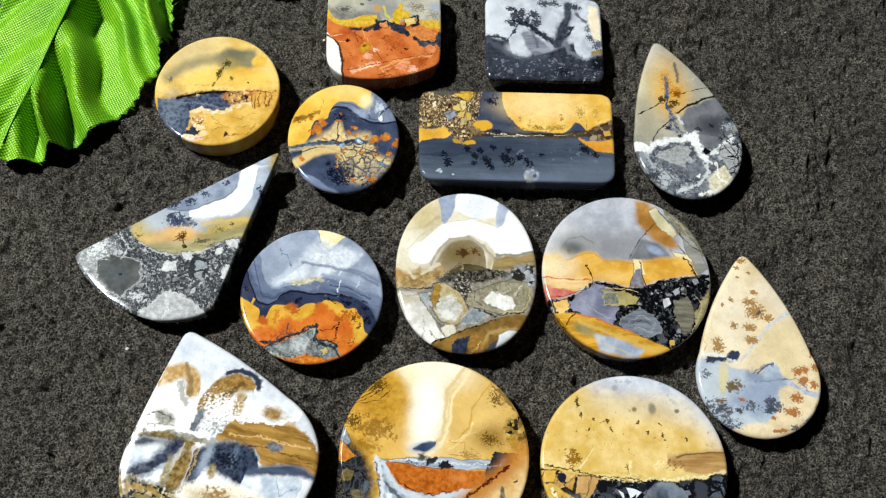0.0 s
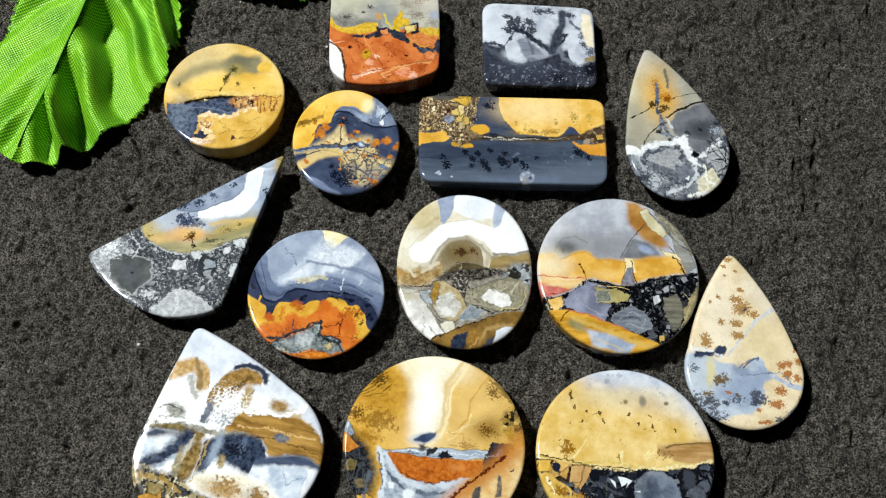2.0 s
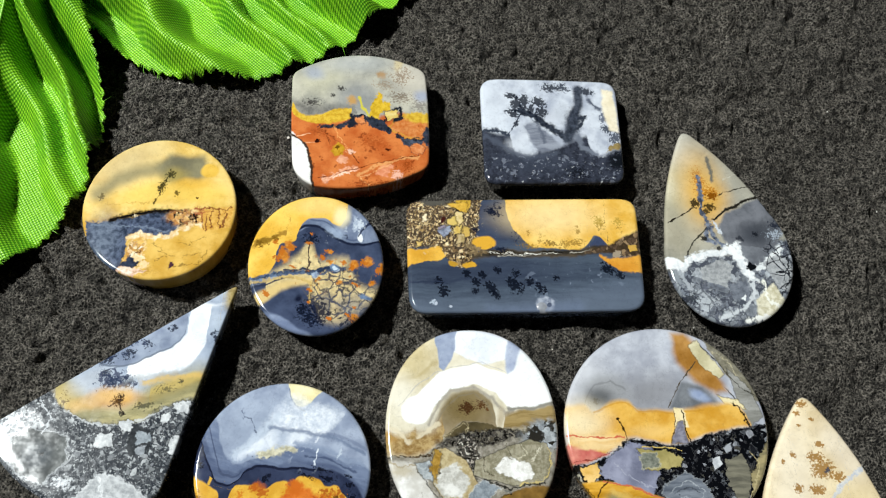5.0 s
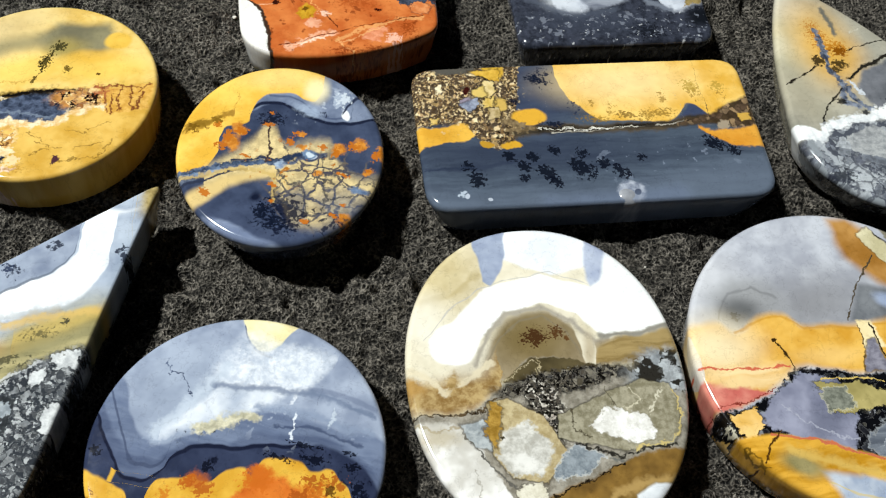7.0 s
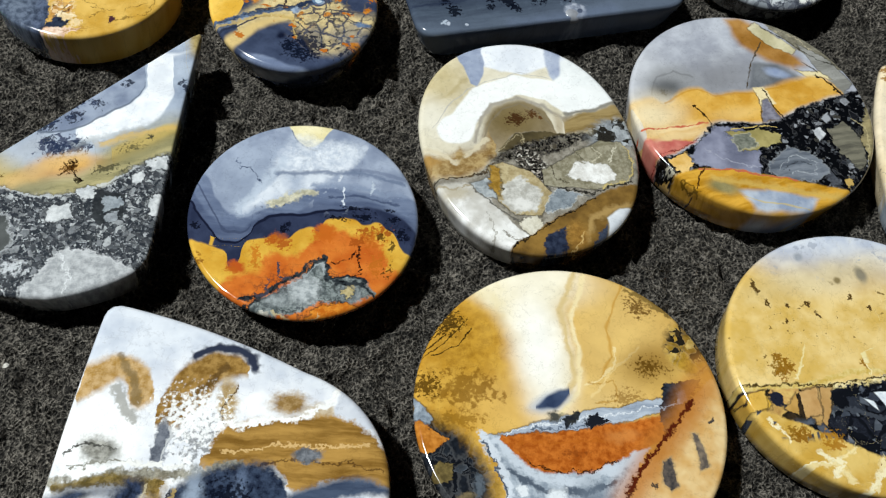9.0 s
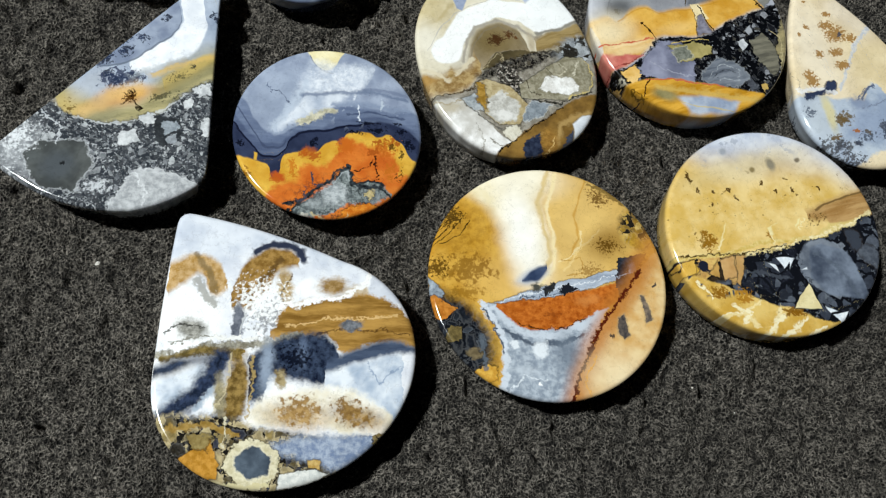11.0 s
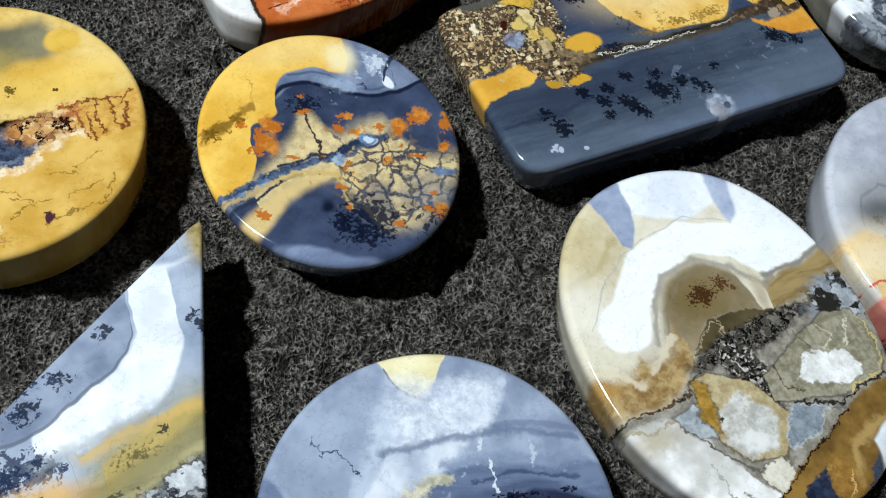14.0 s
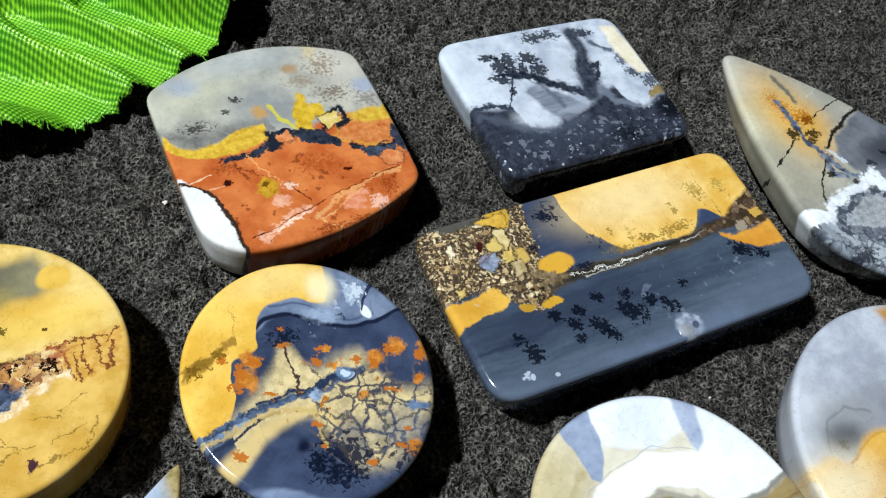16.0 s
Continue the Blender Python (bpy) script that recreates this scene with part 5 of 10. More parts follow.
grey_drop.rubble(grey_drop.area([(-13.6, -8.0), (-8.7, -6.9), (-5.9, -5.0), (1.5, -4.4), (7.8, -2.4), (15.5, -1.6)], None, soft=0.5, w=3), ('#7d828a', '#a3a8ae', '#5d616c', '#6d727c'), 0.45, '#4a4e58', w=2, big=0.6)
grey_drop.blob(-3.3, 7.4, 3.2, 6.0, 0, '#dcae54', soft=0.9, k=0.85)
grey_drop.blob(-2.1, 5.0, 2.9, 3.3, 0, '#d8a648', soft=0.9, k=0.7)
grey_drop.moss(-3.4, 8.7, 1.6, 3.6, 0, '#b06c18', arms=14, fill=0.45, grain=4.5)
grey_drop.moss(-1.8, 6.4, 1.7, 1.5, 0, '#b87820', arms=8, fill=0.5)
grey_drop.chip([(-1.7, 0.1), (0.7, 2.6), (7.0, 6.0), (10.4, 1.2), (7.8, -3.8), (0.1, -3.5)], ('#505359', '#74767d', 'c'), soft=0.7, w=2)
grey_drop.blob(4.7, -1.3, 2.8, 2.0, -1, '#44474e', soft=0.7, w=2)
grey_drop.chip([(2.0, -3.3), (7.1, -3.5), (4.3, -6.9), (2.3, -7.9)], ('#5f6269', '#7a7d84', 'c'), soft=0.2, w=2)
grey_drop.crack([(-3.4, 9.6), (-3.4, 6.7), (-3.8, 3.1), (-2.8, 1.1), (-2.2, -1.7), (-0.5, -3.5)], 0.8, ('#333a4a', '#7f8798', 'f'), w=3, soft=0.4)
grey_drop.crack([(-2.8, 1.1), (-3.6, -1.9), (-2.1, -3.0)], 0.9, ('#3d4454', '#8a92a2', 'f'), w=3)
grey_drop.crack([(-2.0, 0.8), (-1.1, -1.0)], 0.6, '#c6ccd4', w=3)
grey_drop.moss(-1.7, 6.0, 1.2, 0.9, 0, '#7a4408', arms=6, fill=0.75)
grey_drop.moss(-4.7, 4.4, 0.9, 0.9, 0, '#241c10', arms=5, fill=0.7)
grey_drop.moss(-2.2, 3.9, 1.3, 0.9, 0, '#2a2010', arms=6, fill=0.7)
grey_drop.moss(-2.8, 2.9, 0.8, 0.6, 0, '#3a2c14', arms=5, fill=0.6)
grey_drop.moss(-3.9, -1.9, 0.8, 0.6, -1, '#1f1e1a', arms=5, fill=0.6)
grey_drop.moss(-1.6, -3.7, 0.7, 0.5, -1, '#2a2c30', arms=5, fill=0.5)
grey_drop.crack([(-1.4, 13.0), (-1.0, 10.8), (-1.1, 8.7)], 0.7, '#6d6a60', w=2, soft=0.8)
grey_drop.crack([(-9.5, 1.0), (-6.8, 2.6), (-4.7, 3.7)], 0.45, '#26221c', w=2)
grey_drop.crack([(-0.7, 6.0), (2.5, 6.9), (6.3, 7.9)], 0.4, '#2c2820', w=2)
grey_drop.crack([(-1.9, 1.4), (0.8, 3.1), (3.7, 4.8), (7.0, 6.0)], 0.55, '#26241f', w=2)
grey_drop.crack([(-7.7, -5.5), (-5.5, -2.2), (-3.2, -0.0)], 0.5, '#2a2822', w=2)
grey_drop.crack([(0.8, 8.9), (5.1, 10.8)], 0.3, '#c6c1b0', w=3, k=0.7)
grey_drop.moss(4.6, -1.1, 0.8, 0.6, 0, '#1c1f26', arms=5, fill=0.5)
grey_drop.moss(8.3, 0.5, 1.3, 1.1, 0, '#232834', arms=6, fill=0.45)
grey_drop.moss(8.1, -1.1, 2.5, 1.9, 0, '#a9b2be', arms=6, fill=0.2, grain=4.0)
grey_drop.moss(2.1, -2.0, 1.2, 0.7, 0, '#2a2d34', arms=5, fill=0.4)
grey_drop.chip([(-11.3, -4.8), (-9.2, -5.4), (-7.2, -6.6), (-9.2, -7.8), (-11.2, -6.9)], '#eef0f0', w=2, soft=0.3)
grey_drop.crack([(-9.1, -7.4), (-6.8, -5.4), (-3.3, -4.4), (-0.0, -4.2), (1.5, -3.3), (1.7, -5.6), (2.3, -7.9), (3.2, -9.5)], 1.5, ('#d6dade', '#f2f3f3', 'f'), w=3)
grey_drop.crack([(0.5, -3.5), (1.0, -5.1)], 1.4, '#eceeee', w=3)
grey_drop.crack([(3.2, -9.5), (2.8, -12.0), (0.8, -14.1), (-3.0, -15.4)], 0.9, '#c6cace', w=3)
grey_drop.crack([(-8.8, -7.8), (-7.6, -10.4), (-3.2, -12.9)], 0.7, '#a5aab0', w=3)
grey_drop.crack([(4.2, -7.3), (6.1, -5.7), (8.7, -3.7)], 1.2, '#dcdfe0', w=3)
grey_drop.crack([(-9.6, -7.8), (-9.0, -11.9), (-7.1, -14.5), (-3.9, -16.1)], 0.9, '#8a9096', w=3)
grey_drop.chip([(-5.3, -7.0), (-1.6, -5.4), (0.3, -6.8), (-1.3, -10.4), (-5.2, -9.2)], ('#85888c', '#adafb0', 'f'), w=3)
grey_drop.moss(-5.0, -12.8, 3.1, 1.6, 20, '#b0b5ba', arms=6, fill=0.3, grain=4.0)
grey_drop.moss(-7.4, -12.3, 1.6, 1.2, -1, '#34383f', arms=5, fill=0.4)
grey_drop.chip([(-0.9, -9.9), (2.3, -9.5), (1.9, -12.8), (-0.8, -12.4)], ('#5d626c', '#7d828c', 'f'), w=3)
grey_drop.chip([(0.6, -12.4), (1.3, -11.6), (1.3, -12.7)], '#e6e9ea', w=2)
grey_drop.chip([(3.0, -9.6), (5.6, -8.5), (8.4, -13.7), (6.3, -15.8), (0.3, -15.5), (3.0, -12.9)], ('#bdb596', '#e2ddc8', 'f'), soft=0.4, w=2)
grey_drop.crack([(1.1, -16.0), (5.9, -15.5), (8.9, -12.9)], 1.0, '#efefe9', w=3)
grey_drop.crack([(4.7, -9.5), (5.1, -12.9), (7.9, -14.2)], 0.6, '#ecebe0', w=3)
grey_drop.chip([(5.3, -6.2), (8.0, -4.6), (10.5, -7.6), (9.0, -11.7), (6.9, -10.4)], ('#8f9295', '#b4b6b8', 'f'), w=3)
grey_drop.crack([(7.1, -4.4), (11.3, -6.2)], 0.5, '#1f2126', w=3)
grey_drop.crack([(7.2, -7.8), (10.8, -7.8)], 0.5, '#1f2126', w=3)
grey_drop.crack([(7.4, -10.8), (11.1, -7.8)], 0.5, '#1f2126', w=3)
grey_drop.crack([(9.5, -5.1), (9.1, -9.5), (7.5, -11.9)], 0.5, '#1f2126', w=3)
grey_drop.crack([(11.5, -3.8), (10.1, -11.2)], 0.5, '#1f2126', w=3)
grey_drop.blob(3.1, -7.1, 0.7, 0.7, -1, '#0e1014', soft=0.2, w=3)
grey_drop.crack([(3.6, -6.4), (4.0, -7.0)], 0.3, '#d8dadc', w=3)
grey_drop.moss(6.2, -3.8, 0.8, 0.5, 0, '#24262c', arms=5, fill=0.5)
grey_drop.cracks(grey_drop.area([(-12.2, -9.0), (-2.3, -12.1), (3.2, -16.3)], None, w=2), "#2c2f3c", 0.6, 0.05, k=0.6)
grey_drop.cracks(grey_drop.inside(8.4, -5.6, 3.1, 3.7, 0, w=2), "#22242c", 0.5, 0.035)
stone("picture_stone", drop((-4.8, 18.8), (-0.1, -5.0), 10.6, 12.0, 0, (1.0, 1.0), 0.9), 47.3, 97.0, 5.2, grey_drop.done(), "grey teardrop stone with an orange flame and white veins", lean=2.0, bevel=0.7)

# ---- wedge of grey rubble under a pale sky ----
grey_wedge = Agate("breccia_wedge_agate", ('#4a4d54', '#6a6d74', 'f'), 7, 0.09)
grey_wedge.shards(grey_wedge.inside(-0.9, -4.6, 23.5, 18.7, 0), ('#3a3c42', '#54575d', '#2a2c31', '#6a6d73', '#33353b', '#45484e'), 1.5, 0.05, "#2c2e33", w=2)
grey_wedge.shards(grey_wedge.inside(-0.9, -4.6, 23.5, 18.7, 0), ('#8b8e93', '#6f7278', '#a9abaf', '#5d6066', '#c0c2c5'), 1.15, 0.1, None, keep=0.45, w=1)
grey_wedge.shards(grey_wedge.inside(-0.9, -4.6, 23.5, 18.7, 0), ('#a9abaf', '#8b8e93', '#d2d3d5', '#777a80', '#3a3c42'), 0.6, 0.1, None, keep=0.3, w=2)
grey_wedge.spots(grey_wedge.inside(-0.9, -4.6, 23.5, 18.7, 0), "#a4a6ab", 1.5, 0.45, w=0, k=0.85)
grey_wedge.spots(grey_wedge.inside(-0.9, -4.6, 23.5, 18.7, 0), "#26282d", 1.3, 0.42, w=2, k=0.75)
grey_wedge.spots(grey_wedge.inside(-0.9, -4.6, 23.5, 18.7, 0), "#d6d7da", 1.7, 0.28, w=0, k=0.9)
grey_wedge.region([(-12.6, -4.8), (-10.6, -3.5), (-7.5, -3.0), (-3.9, -2.8), (-2.3, -4.8)], [(-12.5, -5.4), (-8.8, -9.6), (-6.5, -10.3), (-3.9, -9.7), (-2.5, -7.8), (-2.0, -5.0)], ('#4e504f', '#75776f', 'c'), soft=0.25, w=3)
grey_wedge.region([(-8.7, -7.4), (-7.4, -6.6), (-5.7, -6.5), (-3.3, -7.4)], [(-8.4, -9.6), (-5.6, -10.1), (-3.2, -8.1)], "#8b8d92", soft=0.4, w=3)
grey_wedge.blob(-5.8, -6.0, 0.6, 0.6, 0, "#33353a", w=3)
grey_wedge.region([(-2.7, -11.9), (-1.2, -9.9), (0.9, -8.9), (3.3, -8.3), (4.9, -10.0), (7.7, -11.5), (10.7, -12.3)], None, ('#9fa1a3', '#c2c3c4', 'f'), soft=0.2, w=2)
grey_wedge.vein([(-2.1, -11.6), (-1.0, -9.9), (0.9, -8.9), (3.3, -8.3), (4.9, -10.0), (7.7, -11.5), (10.3, -12.2)], 0.45, "#e2e3e4", w=2)
grey_wedge.blob(3.1, -4.4, 1.6, 1.2, 0, ('#9a9da2', '#bfc1c4', 'f'), w=3, soft=0.1)
grey_wedge.blob(13.7, 0.1, 0.8, 1.5, -15, "#aeb0b2", w=2, soft=0.1)
grey_wedge.blob(8.1, -1.2, 1.0, 0.6, 15, "#d0d1d2", w=3)
grey_wedge.blob(11.3, -1.0, 0.6, 0.6, 0, "#c6c8ca", w=3)
grey_wedge.blob(12.6, -5.4, 0.8, 1.5, 15, "#a6a8ab", w=3)
grey_wedge.blob(5.6, -2.3, 1.3, 0.8, 10, "#a9acb2", w=3)
grey_wedge.blob(-4.2, -11.0, 1.2, 0.5, 0, "#d9dadb", w=3)
grey_wedge.blob(11.0, -11.1, 1.3, 0.9, 0, "#c4c6c9", w=3)
grey_wedge.region([(5.7, -6.0), (6.3, -3.2), (8.3, -1.8), (9.8, -2.8), (10.6, -7.0)], [(5.8, -6.3), (7.5, -7.4), (9.3, -7.0), (10.6, -7.2)], "#24262b", soft=0.2, w=3)
grey_wedge.blob(7.9, -4.2, 1.3, 0.9, 25, "#85888c", w=3)
grey_wedge.blob(8.4, -6.0, 0.8, 0.8, 0, "#7a7d82", w=3)
grey_wedge.blob(0.0, -5.1, 1.3, 1.1, 0, "#3a3d42", w=3)
# glare on the polished left tip, painted as a pale patch
grey_wedge.blob(-10.8, -1.8, 4.3, 1.5, 26, "#d5d6d8", soft=0.6, w=2, k=0.6)
grey_wedge.blob(-6.1, 0.5, 3.2, 1.5, 26, ('#7a7d88', '#c2c5cc', 'f'), soft=0.5, w=3, k=0.7)
grey_wedge.region(None, [(-18.9, 12.7), (-7.0, 7.8), (-4.8, 2.6), (-3.0, -0.3), (-0.3, -2.1), (5.1, -2.0), (9.6, -0.5), (13.1, 1.3), (16.0, 1.9)], ('#8f8862', '#b5aa7c', 's'), soft=0.25, w=2)
grey_wedge.region(None, [(-18.9, 12.7), (-5.1, 6.8), (-0.5, 2.9), (2.9, 1.8), (5.6, 2.4), (9.0, 5.1), (13.6, 6.6), (19.1, 8.0)], ('#9aa5b8', '#b4becd', 'c'), soft=2.0)
grey_wedge.blob(-3.6, 2.4, 2.0, 2.1, 20, "#c2ab6c", soft=0.7, k=0.8)
grey_wedge.blob(-0.3, 5.3, 2.8, 1.6, 25, "#b3b8c0", soft=0.7, k=0.7)
grey_wedge.vein([(8.3, 2.9), (12.8, 4.7), (17.8, 6.2)], 2.2, "#c0a75e", w=1, k=0.75)
grey_wedge.vein([(6.6, 1.5), (12.0, 3.1), (17.5, 4.7)], 1.6, "#7d7856", w=1, k=0.6)
grey_wedge.region([(4.4, 6.4), (5.2, 8.0), (8.7, 9.1), (11.4, 10.6), (13.1, 12.8), (13.2, 15.6), (13.9, 17.1), (19.5, 17.1)], [(4.5, 6.1), (6.4, 5.5), (9.9, 6.0), (13.5, 7.2), (15.4, 9.6), (16.2, 12.8), (16.4, 16.4), (19.4, 17.2)], ('#dfe3ea', '#f2f3f5', 'c'), soft=0.35)
grey_wedge.blob(17.7, 11.8, 1.3, 4.0, -18, ('#8e9bb0', '#aab5c4', 'c'), soft=0.6, k=0.8)
grey_wedge.region(None, [(-1.8, 10.7), (0.6, 7.6), (3.7, 7.4), (7.3, 8.6), (10.9, 10.4), (12.7, 12.6), (13.0, 15.3), (13.2, 20.0)], ('#78839a', '#9aa4b6', 'c'), soft=0.25)
grey_wedge.vein([(0.6, 7.6), (3.7, 7.4), (7.3, 8.6), (10.9, 10.4), (12.7, 12.6), (13.0, 15.3)], 0.3, "#5f6878", k=0.8)
grey_wedge.fern(10.7, 13.2, 0.9, 0.8, 20, "#1c2233", scale=1.6, amount=0.8)
grey_wedge.fern(7.6, 10.5, 1.1, 1.0, 20, "#1c2233", scale=1.6, amount=0.8)
grey_wedge.fern(4.5, 9.1, 1.5, 0.9, 20, "#1c2233", scale=1.6, amount=0.8)
grey_wedge.fern(2.0, 8.5, 2.1, 0.9, 20, "#1c2233", scale=1.6, amount=0.8)
grey_wedge.fern(17.7, 11.6, 1.0, 1.4, 20, "#1c2233", scale=1.6, amount=0.8)
grey_wedge.fern(1.7, 6.3, 1.3, 0.7, 20, "#1c2233", scale=1.6, amount=0.8)
grey_wedge.fern(3.1, 5.2, 3.0, 2.1, 0, "#3a4159", scale=1.1, amount=0.95)
grey_wedge.fern(5.5, 5.0, 1.3, 1.2, 0, "#2f364c", amount=0.8)
grey_wedge.blob(2.4, 2.0, 4.2, 1.1, 5, "#d0953c", soft=0.8, k=0.6)
grey_wedge.blob(4.6, 2.9, 1.3, 0.8, 0, "#c9a050", soft=0.7, k=0.7)
grey_wedge.blob(-0.6, 0.1, 2.7, 1.1, 0, "#8f8a6c", soft=0.6, k=0.6)
grey_wedge.fern(-3.7, 2.9, 1.3, 1.4, 0, "#6a5428", amount=0.4)
grey_wedge.fern(9.4, 1.0, 3.7, 0.8, 20, "#55503a", amount=0.4)
grey_wedge.blob(20.1, 18.8, 1.5, 2.7, -25, ('#8c7a4c', '#b09c68', 'f'), soft=0.4, w=2)
grey_wedge.rubble(grey_wedge.area([(-14.8, 4.0), (-7.9, 4.3), (-3.5, 1.4), (0.4, -0.9), (5.3, -1.2), (11.0, 1.4), (16.6, 2.6)], None, soft=0.5, w=3), ('#5a5d62', '#75787c', '#a9acae', '#45484d', '#8a8d90', '#3a3d42'), 1.45, '#30343a', w=2, big=0.22, gap=0.05, dense=0.75)
# the left tip's glare, painted again over the rubble
grey_wedge.blob(-11.5, -1.3, 3.0, 4.9, 34, ('#9a9ea2', '#d2d5d8', 'f'), soft=0.8, w=3, k=0.6)
grey_wedge.moss(-6.0, -5.1, 0.6, 0.5, -13, '#202224', arms=5, fill=0.5)
grey_wedge.moss(-9.3, -4.7, 0.7, 0.6, -13, '#2a2c2e', arms=5, fill=0.4)
grey_wedge.chip([(-2.6, -13.1), (2.5, -8.4), (4.9, -8.8), (9.4, -12.1), (9.8, -13.2), (5.5, -14.6)], ('#9a9da0', '#c4c6c8', 'f'), rim='#e2e4e6', w=3)
grey_wedge.crack([(2.4, -8.7), (3.2, -11.8), (2.2, -13.5)], 0.25, '#d8dadc', w=3)
grey_wedge.chip([(6.4, -1.3), (9.4, -2.2), (8.9, -5.7), (6.2, -6.1), (5.7, -3.7)], ('#26292c', '#3a3d40', 'f'), w=3)
grey_wedge.chip([(6.9, -2.3), (8.7, -2.4), (9.1, -3.6), (6.9, -4.4)], ('#7d858c', '#a3aab0', 'f'), w=3)
grey_wedge.chip([(6.9, -4.7), (8.4, -4.6), (8.4, -5.8), (7.2, -5.8)], ('#7d8288', '#9a9fa4', 'f'), w=3)
grey_wedge.chip([(1.1, -2.6), (3.6, -2.6), (3.8, -4.5), (1.2, -4.6)], ('#b0b3b6', '#d8dadb', 'f'), rim='#2a2c30', w=3)
grey_wedge.chip([(11.9, 1.8), (14.3, 1.9), (14.3, 0.1), (12.3, 0.2)], ('#b0b3b6', '#d8dadb', 'f'), rim='#2a2c30', w=3)
grey_wedge.chip([(11.8, -3.4), (13.5, -2.9), (12.9, -5.8), (11.7, -5.9)], ('#b0b3b6', '#d8dadb', 'f'), rim='#2a2c30', w=3)
grey_wedge.chip([(4.3, -0.8), (6.1, -0.8), (6.2, -2.4), (4.6, -2.2)], ('#b0b3b6', '#d8dadb', 'f'), rim='#2a2c30', w=3)
grey_wedge.chip([(10.2, 0.2), (11.4, 0.4), (11.4, -1.0), (10.2, -1.0)], ('#b0b3b6', '#d8dadb', 'f'), rim='#2a2c30', w=3)
grey_wedge.blob(3.2, 2.9, 2.8, 1.0, 0, '#dca650', soft=0.8, w=2, k=0.8)
grey_wedge.crack([(-2.1, 1.5), (1.2, 2.6), (5.0, 3.6)], 1.6, '#d8b47a', w=2, soft=0.95, k=0.6)
grey_wedge.crack([(7.4, 4.9), (11.0, 5.7), (15.5, 5.8)], 1.2, '#cfae66', w=2, soft=0.9, k=0.8)
grey_wedge.crack([(4.7, 5.3), (9.0, 6.0), (15.4, 6.8)], 1.0, '#9aa0a4', w=2, soft=0.95, k=0.6)
grey_wedge.crack([(4.0, 3.2), (4.2, 1.5), (4.7, 0.0)], 0.42, '#22150a', w=3)
grey_wedge.crack([(3.1, 3.0), (4.2, 1.9)], 0.3, '#3a2410', w=3)
grey_wedge.crack([(2.7, 1.4), (4.2, 2.0)], 0.3, '#3a2410', w=3)
grey_wedge.crack([(4.5, 3.3), (4.1, 2.1)], 0.3, '#3a2410', w=3)
grey_wedge.moss(3.8, 2.1, 1.1, 1.1, -20, '#4a2c0c', arms=7, fill=0.25, grain=4.0)
grey_wedge.moss(4.5, 0.3, 0.6, 0.5, -62, '#1a1008', arms=5, fill=0.5)
grey_wedge.moss(3.0, 5.0, 1.7, 1.1, -5, '#25304a', arms=7, fill=0.35, grain=3.8)
grey_wedge.moss(1.8, 5.9, 1.0, 0.8, -5, '#25304a', arms=7, fill=0.35, grain=3.8)
grey_wedge.moss(4.7, 5.5, 0.6, 0.6, -5, '#25304a', arms=7, fill=0.35, grain=3.8)
grey_wedge.moss(2.0, 9.0, 1.2, 0.6, -5, '#25304a', arms=7, fill=0.35, grain=3.8)
grey_wedge.moss(4.7, 10.6, 0.7, 0.5, -5, '#25304a', arms=7, fill=0.35, grain=3.8)
grey_wedge.moss(6.8, 10.9, 0.8, 0.8, -5, '#25304a', arms=7, fill=0.35, grain=3.8)
grey_wedge.moss(4.2, 9.3, 0.8, 0.5, -5, '#25304a', arms=7, fill=0.35, grain=3.8)
grey_wedge.moss(5.5, 11.1, 0.5, 0.5, -2, '#25304a', arms=7, fill=0.35, grain=3.8)
grey_wedge.moss(10.5, 3.9, 2.4, 1.0, 7, '#4d4a34', arms=6, fill=0.25, k=0.8)
grey_wedge.moss(7.6, 1.4, 2.0, 0.7, 14, '#3f3d2c', arms=6, fill=0.25, k=0.8)
grey_wedge.moss(12.7, 4.9, 0.5, 0.7, -18, '#3a3a30', arms=5, fill=0.4)
grey_wedge.chip([(-10.5, -2.6), (-7.8, -1.5), (-2.9, -3.1), (-2.4, -6.4), (-5.5, -9.6), (-9.7, -7.7)], ('#3f4242', '#5a5d5c', 'c'), rim='#c2c5c8', w=3, soft=0.3)
grey_wedge.blob(-6.7, -5.5, 2.0, 1.9, -1, '#4f5458', soft=0.6, w=3)
grey_wedge.moss(-6.1, -5.3, 0.5, 0.5, -14, '#1c1e20', arms=5, fill=0.4)
grey_wedge.blob(-9.1, -3.5, 0.9, 0.8, -14, '#565a5a', soft=0.6, w=3)
grey_wedge.moss(-10.7, -0.3, 3.5, 3.6, 22, '#dde0e3', arms=6, fill=0.3, grain=2.6)
grey_wedge.moss(-2.6, -9.6, 2.7, 1.9, -13, '#c9ccd0', arms=6, fill=0.2, grain=2.6)
grey_wedge.crack([(-3.5, 1.0), (0.3, -1.3), (5.3, -1.6), (11.0, 1.1)], 0.5, '#d2d5d8', w=3, k=0.6)
grey_wedge.crack([(-8.0, 3.7), (-5.2, -0.7), (-6.2, -2.2)], 0.4, '#cfd2d6', w=3, k=0.8)
stone("picture_stone", rounded([(-14.8, -1.7, 0.7), (-13.7, -3.9, 0.9), (-5.2, -12.5, 6.0), (10.8, -11.8, 1.8), (20.4, 20.4, 1.0)], [0.0, 0.4, 1.6, -0.15, 0.1]), -51.5, 67.5, 5.3, grey_wedge.done(), "fan-shaped grey breccia stone with a pale blue sky", lean=0.9, bevel=0.5)

